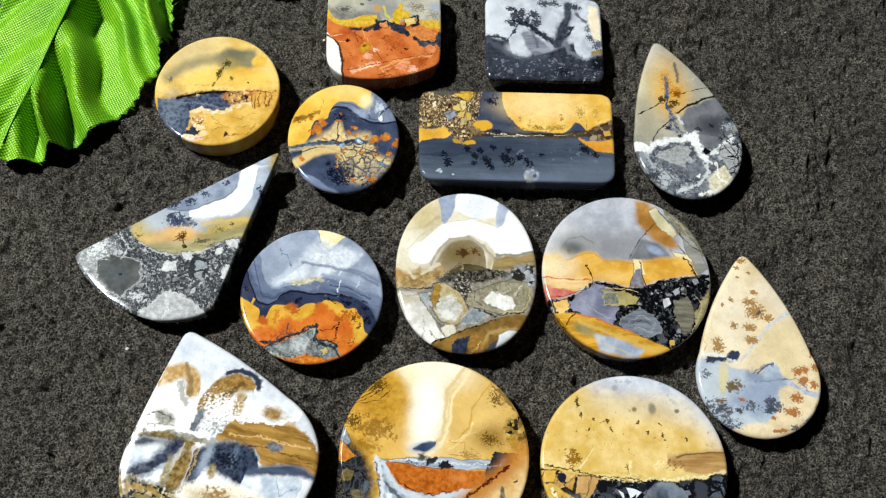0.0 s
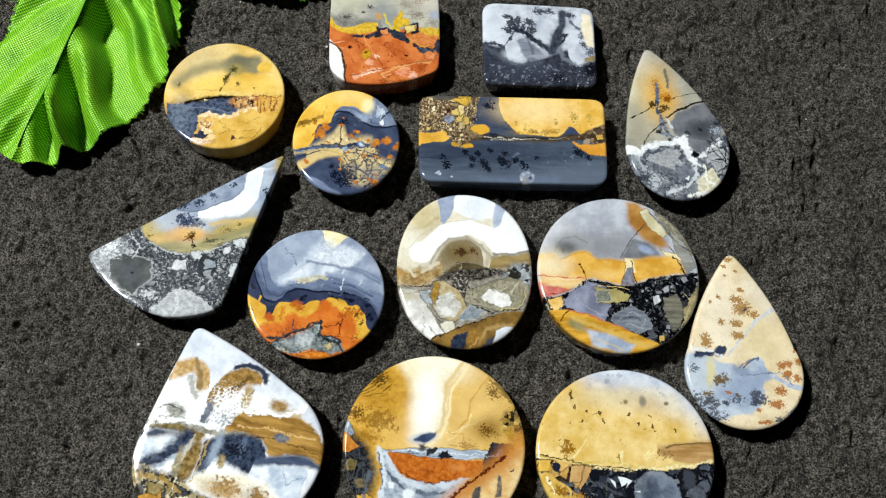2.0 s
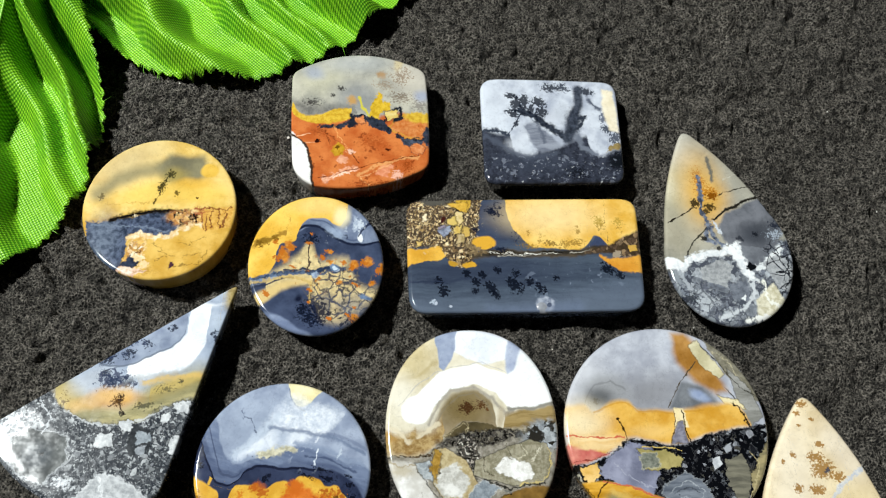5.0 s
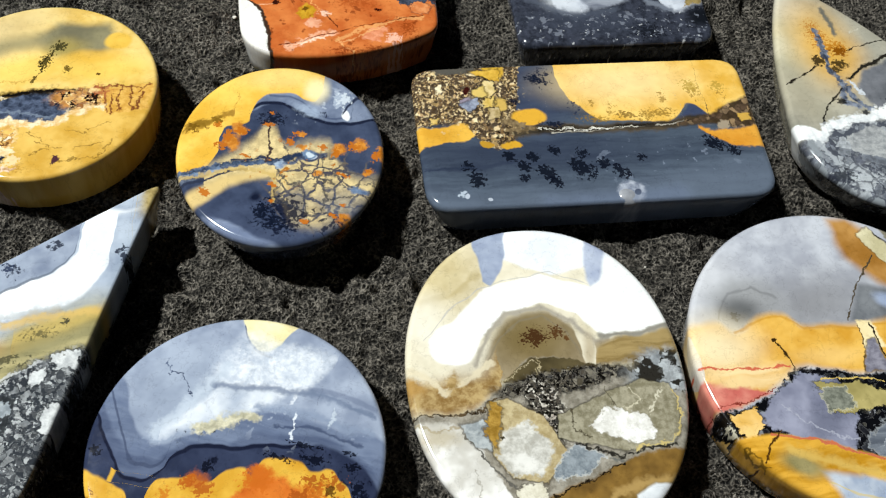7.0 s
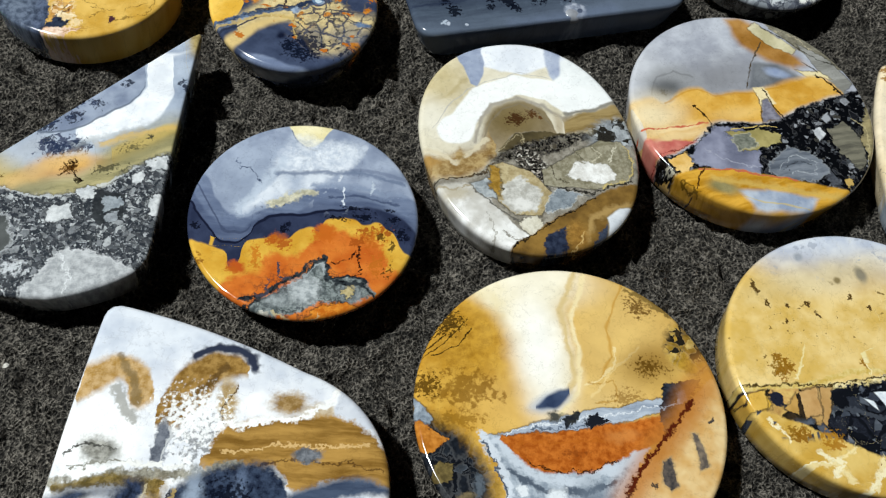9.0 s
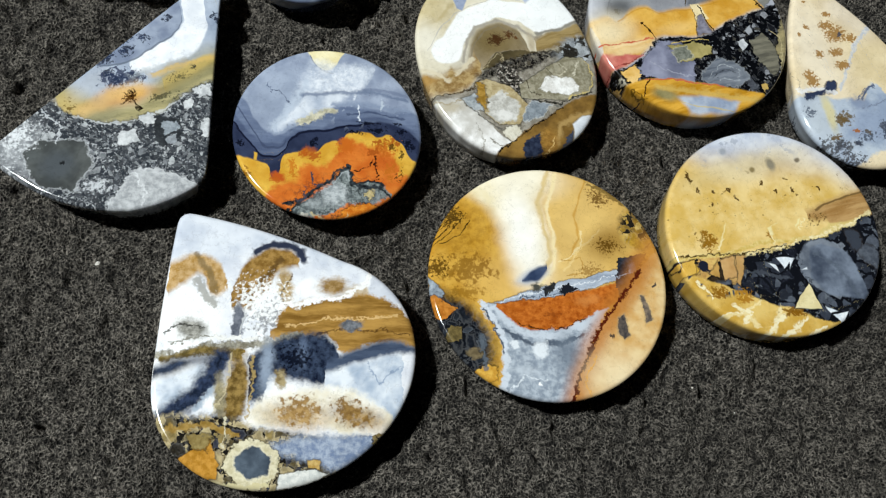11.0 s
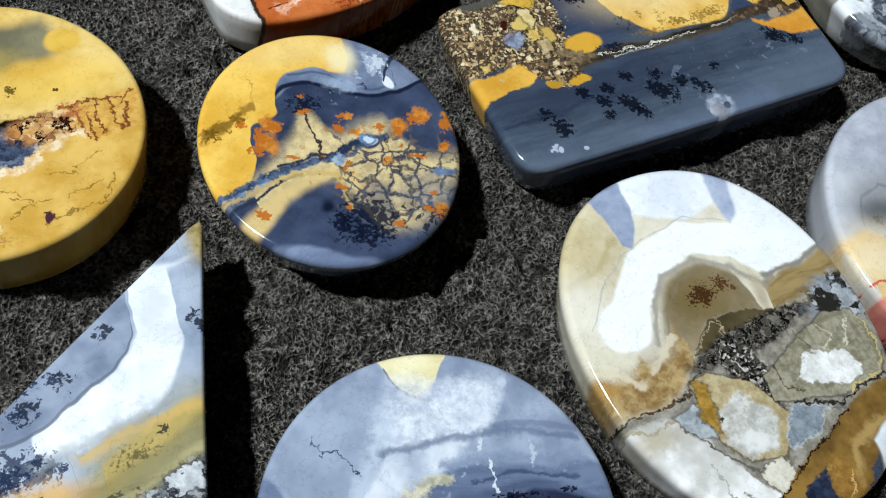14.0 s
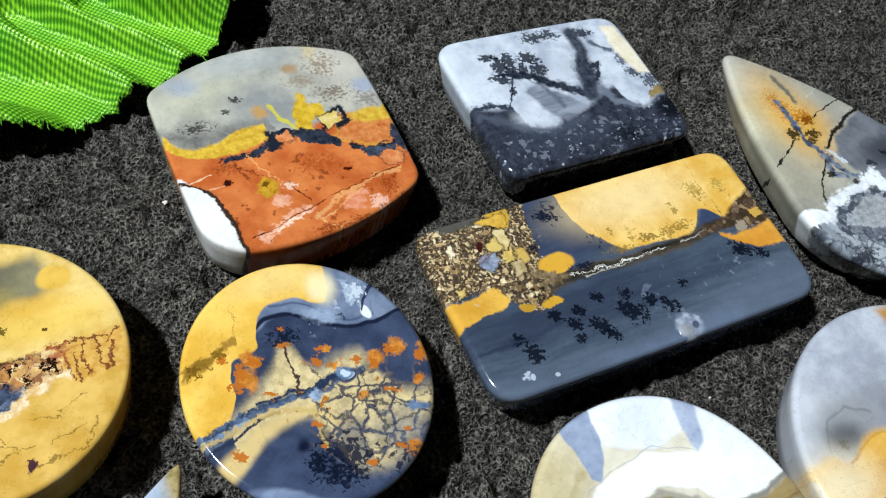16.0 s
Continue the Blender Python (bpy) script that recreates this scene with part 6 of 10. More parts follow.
# ---- disc, slate waves over orange flames ----
navy_disc = Agate("navy_orange_agate", ('#828da4', '#a3adc0', 'c'), 8, 0.09, -19)
navy_disc.blob(-6.1, 4.0, 4.8, 4.2, 21, "#9aa5b8", soft=0.7, k=0.6)
navy_disc.region([(-13.4, 4.7), (-11.3, 3.3), (-9.9, 1.0), (-8.1, -1.0), (-6.4, -1.1), (-4.7, -0.1), (-2.8, 1.6), (0.1, 3.2), (1.0, 4.0), (4.3, 4.2), (8.4, 3.9), (10.8, 3.9), (13.5, 2.6)], None, ('#5f6b86', '#717d96', 's'), soft=0.3)
navy_disc.region([(-13.4, 2.6), (-11.4, -0.0), (-9.8, -1.7), (-8.2, -2.6), (-6.5, -2.6), (-5.2, -1.5), (-3.8, -0.4), (-1.1, 0.1), (0.8, 1.7), (3.1, 2.1), (6.4, 2.8), (9.6, 2.1), (13.0, -0.1)], None, ('#49546f', '#5b6680', 's'), soft=0.35)
navy_disc.region([(-13.5, 1.3), (-11.5, -1.2), (-9.9, -3.0), (-8.3, -4.4), (-6.7, -4.6), (-5.8, -3.9), (-4.7, -1.6), (-2.9, -0.4), (-0.3, -0.0), (2.5, 0.8), (5.3, 1.5), (7.2, 2.0), (9.9, 1.5), (12.8, -0.8)], None, ('#262d44', '#363e57', 'c'), soft=0.25)
navy_disc.vein([(-13.0, 3.1), (-11.4, 1.3), (-9.8, -1.1), (-8.2, -3.1), (-6.6, -3.3), (-5.3, -2.1)], 0.3, "#3a435c", k=0.7)
navy_disc.vein([(0.4, 6.5), (3.7, 6.8), (7.5, 6.9), (10.8, 6.4)], 0.5, "#6a758e", k=0.6)
navy_disc.vein([(-13.1, 0.7), (-11.5, -1.2), (-9.9, -3.0), (-8.3, -4.4), (-6.7, -4.6), (-5.8, -3.9), (-4.7, -1.6), (-2.9, -0.4), (-0.3, -0.0), (2.5, 0.8), (5.3, 1.5)], 0.4, "#171c30")
navy_disc.region([(-6.8, 0.5), (-3.9, 4.5), (-3.0, 7.0), (-0.3, 8.9), (1.7, 10.1), (4.6, 10.7), (5.9, 10.2)], [(-6.9, -1.1), (-4.6, 1.1), (-1.8, 2.5), (0.6, 3.9), (2.6, 6.0), (4.3, 7.4), (5.9, 9.9)], ('#b0bacb', '#e2e6ec', 'c'), soft=0.7, w=2, k=0.85)
navy_disc.spots(navy_disc.inside(2.8, 3.0, 2.7, 2.1, 1, soft=0.5), "#aab3c4", 0.7, 0.35, w=1, k=0.6)
navy_disc.spots(navy_disc.inside(9.8, 3.3, 1.9, 1.7, 1, soft=0.5), "#8b96ac", 0.7, 0.35, w=1, k=0.6)
navy_disc.region(None, [(-14.1, 13.7), (-4.8, 13.2), (-3.3, 11.5), (-2.4, 9.9), (-1.4, 9.2), (-0.2, 9.8), (1.1, 12.0), (2.2, 14.3), (16.3, 14.9)], ('#e3d49c', '#f0e6bc', 'c'), soft=0.2)
navy_disc.vein([(-3.3, 11.5), (-2.4, 9.9), (-1.2, 9.1), (-0.0, 9.0)], 0.25, "#5a6478")
navy_disc.vein([(-11.6, 7.6), (-9.3, 9.3), (-7.5, 10.5)], 0.3, "#75809a", k=0.6)
navy_disc.fern(6.1, 0.8, 2.1, 1.3, 10, "#0d1122", scale=0.9, amount=0.65)
navy_disc.fern(-3.7, 0.8, 2.6, 0.7, 10, "#0d1122", scale=0.9, amount=0.65)
navy_disc.fern(9.4, -0.6, 1.9, 1.3, 10, "#0d1122", scale=0.9, amount=0.65)
navy_disc.fern(-11.1, -3.3, 0.7, 0.8, 10, "#0d1122", scale=0.9, amount=0.65)
navy_disc.fern(-2.2, -1.6, 1.7, 0.9, 10, "#0d1122", scale=0.9, amount=0.65)
navy_disc.fern(11.4, -1.2, 0.9, 1.6, 10, "#0d1122", scale=0.9, amount=0.65)
navy_disc.region([(-12.8, -4.7), (-11.2, -4.9), (-9.4, -5.1), (-8.2, -5.5), (-7.4, -6.0), (-7.1, -7.1), (-6.8, -7.6), (-6.2, -7.2), (-5.8, -6.0), (-5.5, -4.3), (-4.5, -3.7), (-3.5, -3.3), (-2.8, -2.9), (-2.1, -3.4), (-1.4, -3.4), (-0.9, -2.6), (-0.0, -1.7), (1.0, -1.4), (1.7, -2.0), (2.4, -0.6), (3.7, -0.1), (5.6, 0.3), (6.6, -0.4), (8.1, -0.0), (9.1, -0.6), (10.2, -1.2), (10.5, -2.2), (11.0, -3.0), (12.3, -3.5)], None, ('#cc962e', '#dcb048', 'c'), soft=0.15, w=1)
navy_disc.region([(-9.2, -14.6), (-6.9, -9.1), (-4.8, -7.8), (-3.3, -6.0), (-2.3, -5.3), (-1.3, -5.6), (0.1, -5.0), (2.1, -2.4), (4.0, -1.4), (6.2, -2.1), (8.1, -2.4), (9.5, -3.8), (10.1, -5.9)], None, ('#c05c1e', '#d47a30', 'c'), soft=0.6, w=3)
navy_disc.vein([(-9.3, -4.0), (-9.2, -5.2)], 0.5, "#d3a53e", axis=1)
navy_disc.blob(-6.0, -7.4, 1.1, 0.7, -1, "#b5541e", w=3, soft=0.4)
navy_disc.blob(2.6, -1.8, 1.2, 0.9, 0, "#c0641f", w=3, soft=0.4)
navy_disc.blob(-2.3, -3.4, 0.9, 0.8, 0, "#b35c20", w=3, soft=0.5, k=0.8)
navy_disc.blob(-4.3, -6.9, 0.8, 1.2, -1, "#d9a53c", soft=0.5, w=2, k=0.7)
navy_disc.fern(7.7, -1.2, 3.2, 1.2, 10, "#a0521a", scale=1.1, amount=0.6)
navy_disc.fern(-10.6, -6.8, 1.2, 1.4, -1, "#8a5a18", amount=0.4)
navy_disc.fern(10.1, -5.7, 0.9, 1.5, -1, "#5a3a14", amount=0.45)
navy_disc.region([(-4.8, -12.7), (-3.3, -11.2), (-1.1, -9.8), (0.9, -7.9), (2.0, -6.1), (2.9, -5.0), (3.7, -6.1), (4.2, -7.4), (6.3, -7.1), (7.8, -7.6), (8.9, -8.6)], [(-5.3, -13.5), (-3.3, -13.2), (-0.8, -12.7), (1.4, -11.9), (3.3, -10.3), (5.4, -10.4), (7.2, -9.8), (8.9, -8.8)], ('#454c4e', '#939b9a', 'f'), soft=0.2, w=3)
navy_disc.vein([(-4.8, -12.7), (-3.3, -11.2), (-1.1, -9.8), (0.9, -7.9), (2.0, -6.1), (2.9, -5.0), (3.7, -6.1), (4.2, -7.4), (6.3, -7.1), (7.8, -7.6)], 0.45, "#23282c", w=3)
navy_disc.blob(0.9, -9.3, 1.9, 1.0, 29, ('#8d9496', '#bdc2c4', 'f'), soft=0.6, w=3, k=0.8)
navy_disc.region([(1.7, -12.8), (2.7, -11.6), (3.6, -10.6), (5.4, -10.4), (7.2, -9.9)], [(1.7, -13.0), (3.4, -12.5), (7.0, -10.8)], ('#c8701f', '#d89030', 'f'), soft=0.2, w=3)
navy_disc.cracks(navy_disc.inside(1.6, -9.8, 5.9, 3.2, 14, soft=0.4), "#262b2c", 0.75, 0.05, w=3, k=0.7)
navy_disc.blob(6.3, -8.7, 0.6, 0.7, -1, "#c0ab72", w=3)
navy_disc.blob(-2.4, -12.7, 0.6, 0.3, -2, "#b5b0a4", w=3)
navy_disc.spots(navy_disc.inside(0.7, -10.6, 5.4, 2.7, 18), "#2f343c", 0.9, 0.3, w=1, k=0.8)
navy_disc.chip([(-4.6, 5.5), (-2.7, 10.6), (5.0, 10.3), (3.9, 6.3), (-0.6, 5.5)], ('#b6c0d0', '#e8ebf0', 'f'), soft=1.6, w=3, k=0.65)
navy_disc.crack([(-7.2, -0.4), (-5.8, 2.2), (-4.3, 5.1), (-3.2, 7.2)], 1.3, '#bcc6d4', w=3, soft=0.9, k=0.8)
navy_disc.crack([(4.0, 9.1), (3.4, 5.2)], 0.5, '#d6dbe4', w=3, k=0.8)
navy_disc.crack([(-3.8, 5.0), (1.3, 6.1), (6.0, 6.5), (10.6, 5.7)], 0.7, '#66738c', w=2, soft=0.9, k=0.8)
navy_disc.crack([(0.6, 4.1), (2.4, 4.3), (5.7, 4.5), (10.8, 4.0)], 0.8, '#7f8ca4', w=2, soft=0.9, k=0.8)
navy_disc.crack([(2.3, 2.7), (5.6, 3.5), (10.2, 2.8)], 0.5, '#3a4560', w=2, soft=0.9, k=0.8)
navy_disc.crack([(-3.7, 1.1), (-1.6, 2.3), (0.3, 3.1)], 1.3, ('#a8a48e', '#d8d2b8', 'f'), w=3, soft=0.5)
navy_disc.crack([(4.0, 4.3), (3.9, 1.9)], 0.45, '#d2d8e2', w=3)
navy_disc.crack([(7.1, 5.7), (7.0, 3.9)], 0.4, '#b4becc', w=3)
navy_disc.crack([(-4.1, 0.8), (-6.4, -1.1), (-8.1, -1.1)], 0.5, '#8a96ac', w=3, soft=0.9, k=0.7)
navy_disc.crack([(-8.3, 5.2), (-6.9, 5.4), (-6.2, 4.5), (-5.6, 3.7)], 0.28, '#333e56', w=3)
navy_disc.crack([(-8.8, 6.6), (-8.2, 5.2)], 0.2, '#55617a', w=3)
navy_disc.moss(6.8, 0.7, 1.3, 0.6, 0, '#0a0e1c', arms=6, fill=0.45)
navy_disc.moss(9.8, 0.8, 0.9, 0.7, 0, '#0a0e1c', arms=6, fill=0.45)
navy_disc.moss(9.3, 2.1, 0.9, 0.4, 0, '#0a0e1c', arms=6, fill=0.45)
navy_disc.moss(3.7, -0.0, 1.9, 0.4, 0, '#0a0e1c', arms=6, fill=0.45)
navy_disc.moss(-2.0, -2.0, 0.8, 0.7, 0, '#0a0e1c', arms=6, fill=0.45)
navy_disc.moss(-11.4, -3.0, 0.6, 0.7, -2, '#0a0e1c', arms=6, fill=0.45)
navy_disc.moss(10.9, -1.2, 0.7, 1.0, 0, '#0a0e1c', arms=6, fill=0.45)
navy_disc.moss(5.3, 1.7, 1.9, 0.4, 0, '#0a0e1c', arms=6, fill=0.45)
navy_disc.moss(-2.9, -3.5, 0.8, 0.9, 0, '#b0581a', arms=5, fill=0.5, k=0.85)
navy_disc.moss(-1.6, -4.2, 0.8, 1.0, 0, '#a8521a', arms=5, fill=0.5, k=0.85)
navy_disc.moss(2.6, -2.2, 1.9, 1.3, -2, '#c2641e', arms=5, fill=0.5, k=0.85)
navy_disc.moss(7.5, -2.3, 2.5, 1.5, 0, '#b8601c', arms=5, fill=0.5, k=0.85)
navy_disc.moss(6.2, -2.6, 0.9, 0.7, 0, '#a04e18', arms=5, fill=0.5, k=0.85)
navy_disc.moss(-6.4, -7.8, 1.0, 0.7, -2, '#b45a1c', arms=5, fill=0.5, k=0.85)
navy_disc.moss(-10.5, -7.1, 0.8, 0.5, -2, '#8a5a18', arms=5, fill=0.5, k=0.85)
navy_disc.moss(8.8, -5.2, 0.9, 1.9, 0, '#b8661e', arms=5, fill=0.5, k=0.85)
navy_disc.moss(-4.3, -6.0, 0.8, 2.3, 0, '#c0701e', arms=5, fill=0.5, k=0.85)
navy_disc.moss(8.5, -1.7, 0.7, 0.6, 0, '#4a3010', arms=5, fill=0.5, k=0.85)
navy_disc.moss(9.9, -2.7, 0.4, 1.0, 0, '#3a2a10', arms=5, fill=0.5, k=0.85)
navy_disc.blob(1.5, -9.3, 1.4, 1.5, 9, ('#8d9496', '#c6cacc', 'f'), soft=0.6, w=3)
navy_disc.blob(-1.0, -10.8, 1.4, 0.9, 9, ('#6d7476', '#a3a9aa', 'f'), soft=0.6, w=3)
navy_disc.blob(6.4, -9.2, 1.1, 0.8, -23, ('#5f6668', '#90979a', 'f'), soft=0.5, w=3)
navy_disc.crack([(-4.7, -11.0), (-3.0, -10.6), (-0.7, -8.4), (0.6, -7.5), (1.7, -5.8), (3.0, -5.0), (3.6, -6.2), (3.7, -7.4), (5.3, -8.1), (7.2, -7.8), (8.5, -8.8)], 0.6, ('#171b1f', '#3a4044', 'f'), w=3)
navy_disc.crack([(-0.4, -8.9), (0.9, -8.0), (2.0, -6.4), (2.9, -5.7), (3.3, -6.8)], 0.35, '#aab0b2', w=3, k=0.8)
navy_disc.crack([(-1.9, -6.4), (-1.3, -7.9), (-0.3, -8.2)], 0.4, '#43404c', w=3)
navy_disc.crack([(-2.5, -8.5), (-2.3, -10.1), (-3.1, -10.5)], 0.5, '#43404c', w=3)
navy_disc.crack([(4.0, -5.6), (5.8, -4.7), (6.2, -3.7)], 0.35, '#33180e', w=3)
navy_disc.crack([(6.5, -3.2), (6.7, -5.2), (6.8, -6.2)], 0.35, '#33180e', w=3)
navy_disc.crack([(5.9, -7.2), (7.1, -6.4)], 0.4, '#33180e', w=3)
navy_disc.chip([(5.4, -9.4), (6.0, -8.4), (6.8, -8.8), (6.3, -9.8)], ('#a89868', '#c4b488', 'f'), w=3, rim='#2a2c2a')
navy_disc.chip([(2.0, -12.5), (3.3, -10.8), (6.3, -10.2), (7.6, -10.7), (4.7, -12.2)], ('#bd641a', '#d88a30', 'f'), w=3, rim='#2a2420')
navy_disc.chip([(-3.4, -12.5), (-2.4, -12.3), (-2.2, -13.0), (-3.2, -13.0)], ('#b8b4a8', '#d6d3c8', 'f'), w=3)
navy_disc.crack([(-1.5, -12.3), (1.2, -13.1), (3.4, -12.0)], 0.4, '#cdb888', w=3, k=0.7)
stone("picture_stone", oval(12.7, 12.8), -23.6, 59.4, 4.4, navy_disc.done(), "round picture stone with slate blue waves over orange flames", bevel=0.5)

# ---- oval with a white arch over grey rubble ----
white_oval = Agate("white_arch_agate", ('#d6cdb4', '#e6dfcc', 'c'), 9, 0.09)
white_oval.rims = False
white_oval.blob(-9.1, 11.6, 4.7, 4.8, 32, ('#bfae82', '#cdbf98', 'c'), soft=0.7)
white_oval.crack([(-11.0, 7.7), (-8.0, 8.1), (-5.0, 10.5)], 0.8, '#b3a274', w=1, soft=0.9, k=0.6)
white_oval.blob(-10.5, 5.6, 2.1, 2.5, -6, '#e9e3d2', soft=0.8, k=0.8)
white_oval.chip([(7.8, 15.2), (11.9, 13.3), (15.0, 5.2), (12.5, 3.5), (6.4, 3.0), (5.2, 6.8)], ('#e9ecec', '#f4f5f4', 'c'), soft=0.7, w=1)
white_oval.chip([(-1.8, 17.5), (9.1, 15.8), (8.0, 10.4), (5.5, 8.3), (2.0, 9.9), (-2.8, 8.9)], ('#e2e6ee', '#eff1f5', 'c'), soft=0.5, w=1)
white_oval.chip([(-5.1, 14.8), (-1.4, 16.0), (-2.5, 11.0), (-3.8, 9.0), (-4.6, 9.6)], ('#7f8aa6', '#a3adc2', 'c'), soft=0.25, w=1)
white_oval.chip([(6.2, 14.6), (8.2, 13.3), (6.7, 9.1), (5.6, 8.4), (5.4, 9.2)], ('#9ba5c0', '#b9c1d2', 'c'), soft=0.5, w=1)
white_oval.region([(-6.3, -0.4), (-4.3, 3.7), (-2.4, 5.4), (0.4, 5.9), (3.0, 4.3), (4.5, 0.6), (4.5, -1.5)], [(-6.4, -0.7), (4.4, -1.8)], ('#786a50', '#94866c', 'c'), soft=0.6)
white_oval.region([(-13.3, -0.0), (-11.4, -0.6), (-8.8, -0.1), (-6.7, 0.2), (-4.3, 2.2), (-3.3, 3.6)], [(-13.7, -3.5), (-10.4, -3.9), (-7.4, -3.7), (-4.3, -1.8)], ('#86673a', '#b39a6a', 'f'), soft=1.0, w=2)
white_oval.blob(-1.0, 3.3, 3.4, 2.7, -6, '#75643e', soft=0.8, k=0.9)
white_oval.blob(-7.0, 1.8, 1.8, 1.8, 28, '#c9c2b2', soft=0.7, k=0.8)
white_oval.crack([(-8.0, 3.3), (-5.8, 5.5), (-3.5, 7.5), (0.6, 8.5), (4.7, 7.0), (6.5, 4.5)], 3.1, '#f5f5f3', w=1, soft=0.12)
white_oval.blob(-8.2, 3.1, 2.2, 2.1, 18, '#f5f5f3', soft=0.1, w=1)
white_oval.chip([(5.0, 8.2), (13.3, 6.0), (12.4, 3.9), (7.0, 3.3), (5.8, 3.7)], '#f2f3f2', soft=0.4, w=1)
white_oval.crack([(-10.8, 3.7), (-8.3, 6.6), (-5.3, 8.5), (-2.4, 9.7), (2.1, 10.3), (5.4, 8.7)], 0.22, '#b4b2b0', w=1, soft=0.9, k=0.7)
white_oval.crack([(-6.5, 0.9), (-4.9, 4.1), (-3.0, 5.9), (0.2, 6.4), (3.2, 4.8), (5.0, 2.5), (6.1, 2.7)], 0.6, '#a49d90', w=1, soft=0.9)
white_oval.crack([(-5.5, 0.7), (-3.8, 3.7), (-1.9, 5.1), (0.3, 5.4), (2.3, 3.9), (3.5, 1.0)], 0.35, '#7d735e', w=1, soft=0.9, k=0.7)
white_oval.crack([(-12.4, 0.8), (-10.8, -0.3), (-9.5, -1.6), (-6.8, -0.1), (-5.1, 1.0)], 0.7, '#d8ccb0', w=2, k=0.8)
white_oval.blob(-8.8, -0.7, 0.5, 0.9, -6, ('#8f7444', '#b3996a', 'f'), soft=0.5, w=3)
white_oval.blob(-12.4, -1.0, 1.1, 0.7, -30, '#a9854c', soft=0.6, w=3)
white_oval.region([(4.7, 2.2), (6.9, 2.9), (10.3, 3.3), (15.8, 5.1)], [(4.2, 0.0), (8.8, 0.0), (15.0, 1.0)], ('#7d673c', '#a08a5c', 's'), soft=0.5)
white_oval.crack([(5.6, 3.1), (8.6, 3.0), (12.6, 3.9), (15.0, 5.2)], 0.6, '#8a867c', w=1, soft=0.8)
white_oval.blob(4.3, 1.6, 0.5, 1.7, -6, '#b8ab92', soft=0.7)
white_oval.moss(-0.7, 3.4, 1.5, 1.1, -6, '#3d2210', arms=9, fill=0.45, grain=4.5)
white_oval.moss(1.3, 3.8, 1.1, 1.0, -6, '#4a2c14', arms=7, fill=0.35, grain=4.5)
white_oval.moss(2.2, 3.0, 0.4, 0.4, -6, '#5a3a1c', arms=5, fill=0.4)
white_oval.region([(-13.7, -3.6), (-10.3, -3.8), (-7.4, -3.5), (-4.6, -1.8), (-0.9, 1.2), (6.6, -0.4), (15.0, 0.9)], None, ('#7a7468', '#a09a8e', 'f'), soft=0.25, w=2)
white_oval.chip([(-4.5, -0.9), (-1.4, 1.2), (0.4, 1.1), (7.2, -0.2), (7.4, -1.1), (0.6, -1.6)], ('#3f3724', '#5d5238', 'c'), w=2)
white_oval.crack([(-4.4, -0.9), (-1.2, 0.9), (-0.0, -0.8), (3.9, -0.7), (6.7, -0.0), (14.7, 0.7)], 0.2, '#b5a888', w=3)
white_oval.crack([(-0.6, 1.2), (-1.0, -1.3)], 0.2, '#a89a78', w=3)
white_oval.rubble(white_oval.inside(1.2, -1.2, 6.5, 1.2, 6, w=3, soft=0.2), ('#4a4439', '#26221e', '#4a443c', '#7a7468'), 1.5, '#12100d', w=2, big=0.15)
white_oval.rubble(white_oval.inside(-0.7, -4.0, 1.7, 3.4, 11, w=3, soft=0.2), ('#6d675c', '#4a443c', '#c4beb4', '#2a2620'), 1.5, '#12100d', w=2, big=0.15)
white_oval.rubble(white_oval.inside(10.7, -0.9, 3.5, 2.2, 5, w=3, soft=0.3), ('#8a8f94', '#6a6f74', '#a9aeb2', '#3a3a38'), 0.45, '#2a2824', w=2, big=0.6)
white_oval.region([(-13.8, -4.6), (-10.0, -4.5), (-7.7, -5.7), (-6.0, -9.3), (-3.8, -13.0), (-2.3, -14.7)], None, ('#c4c0b8', '#f4f3f1', 'c'), soft=0.25, w=2)
white_oval.crack([(-13.5, -3.8), (-9.9, -3.8), (-6.4, -3.6), (-4.5, -2.3)], 0.45, ('#211b16', '#5a4a34', 'f'), w=3)
white_oval.crack([(-13.1, -4.4), (-10.6, -5.2), (-8.6, -4.9)], 0.5, '#a59a84', w=3)
white_oval.chip([(-8.4, -4.7), (-6.4, -4.1), (-6.0, -7.4), (-7.4, -7.0)], ('#8b9296', '#b3b8ba', 'f'), rim='#5a5854', w=2)
white_oval.crack([(-8.3, -5.4), (-6.3, -8.7), (-4.7, -10.4), (-1.8, -11.1)], 0.4, '#5f5c56', w=3)
white_oval.blob(-10.6, -5.8, 1.9, 0.8, -6, '#b5a98e', soft=0.7, w=3, k=0.7)
white_oval.crack([(-6.4, -11.6), (-5.3, -13.3), (-3.8, -13.0)], 0.3, '#8a867c', w=3)
white_oval.crack([(-7.8, -8.8), (-7.3, -11.5), (-8.1, -13.5)], 0.3, '#a9a59c', w=3)
white_oval.chip([(-4.4, -10.8), (-2.1, -10.5), (-1.6, -11.4), (-3.8, -13.0)], ('#c9c2ae', '#ddd8c8', 'f'), rim='#6a6458', w=3)
white_oval.chip([(-5.8, -3.0), (-3.9, -2.6), (-0.9, -4.7), (0.4, -7.7), (-1.5, -10.6), (-4.6, -9.7), (-5.8, -7.9), (-6.2, -5.7)], ('#a08e66', '#bfb08a', 'f'), rim='#3a3022', w=2, rim_width=0.2)
white_oval.chip([(-5.1, -5.5), (-2.6, -4.8), (-0.7, -7.3), (-2.0, -9.9), (-4.6, -9.6), (-5.5, -8.0)], ('#aeaba2', '#d6d4ce', 'f'), soft=0.4, w=3)
white_oval.blob(-3.2, -8.5, 1.4, 0.7, -29, '#e2e0db', soft=0.5, w=3)
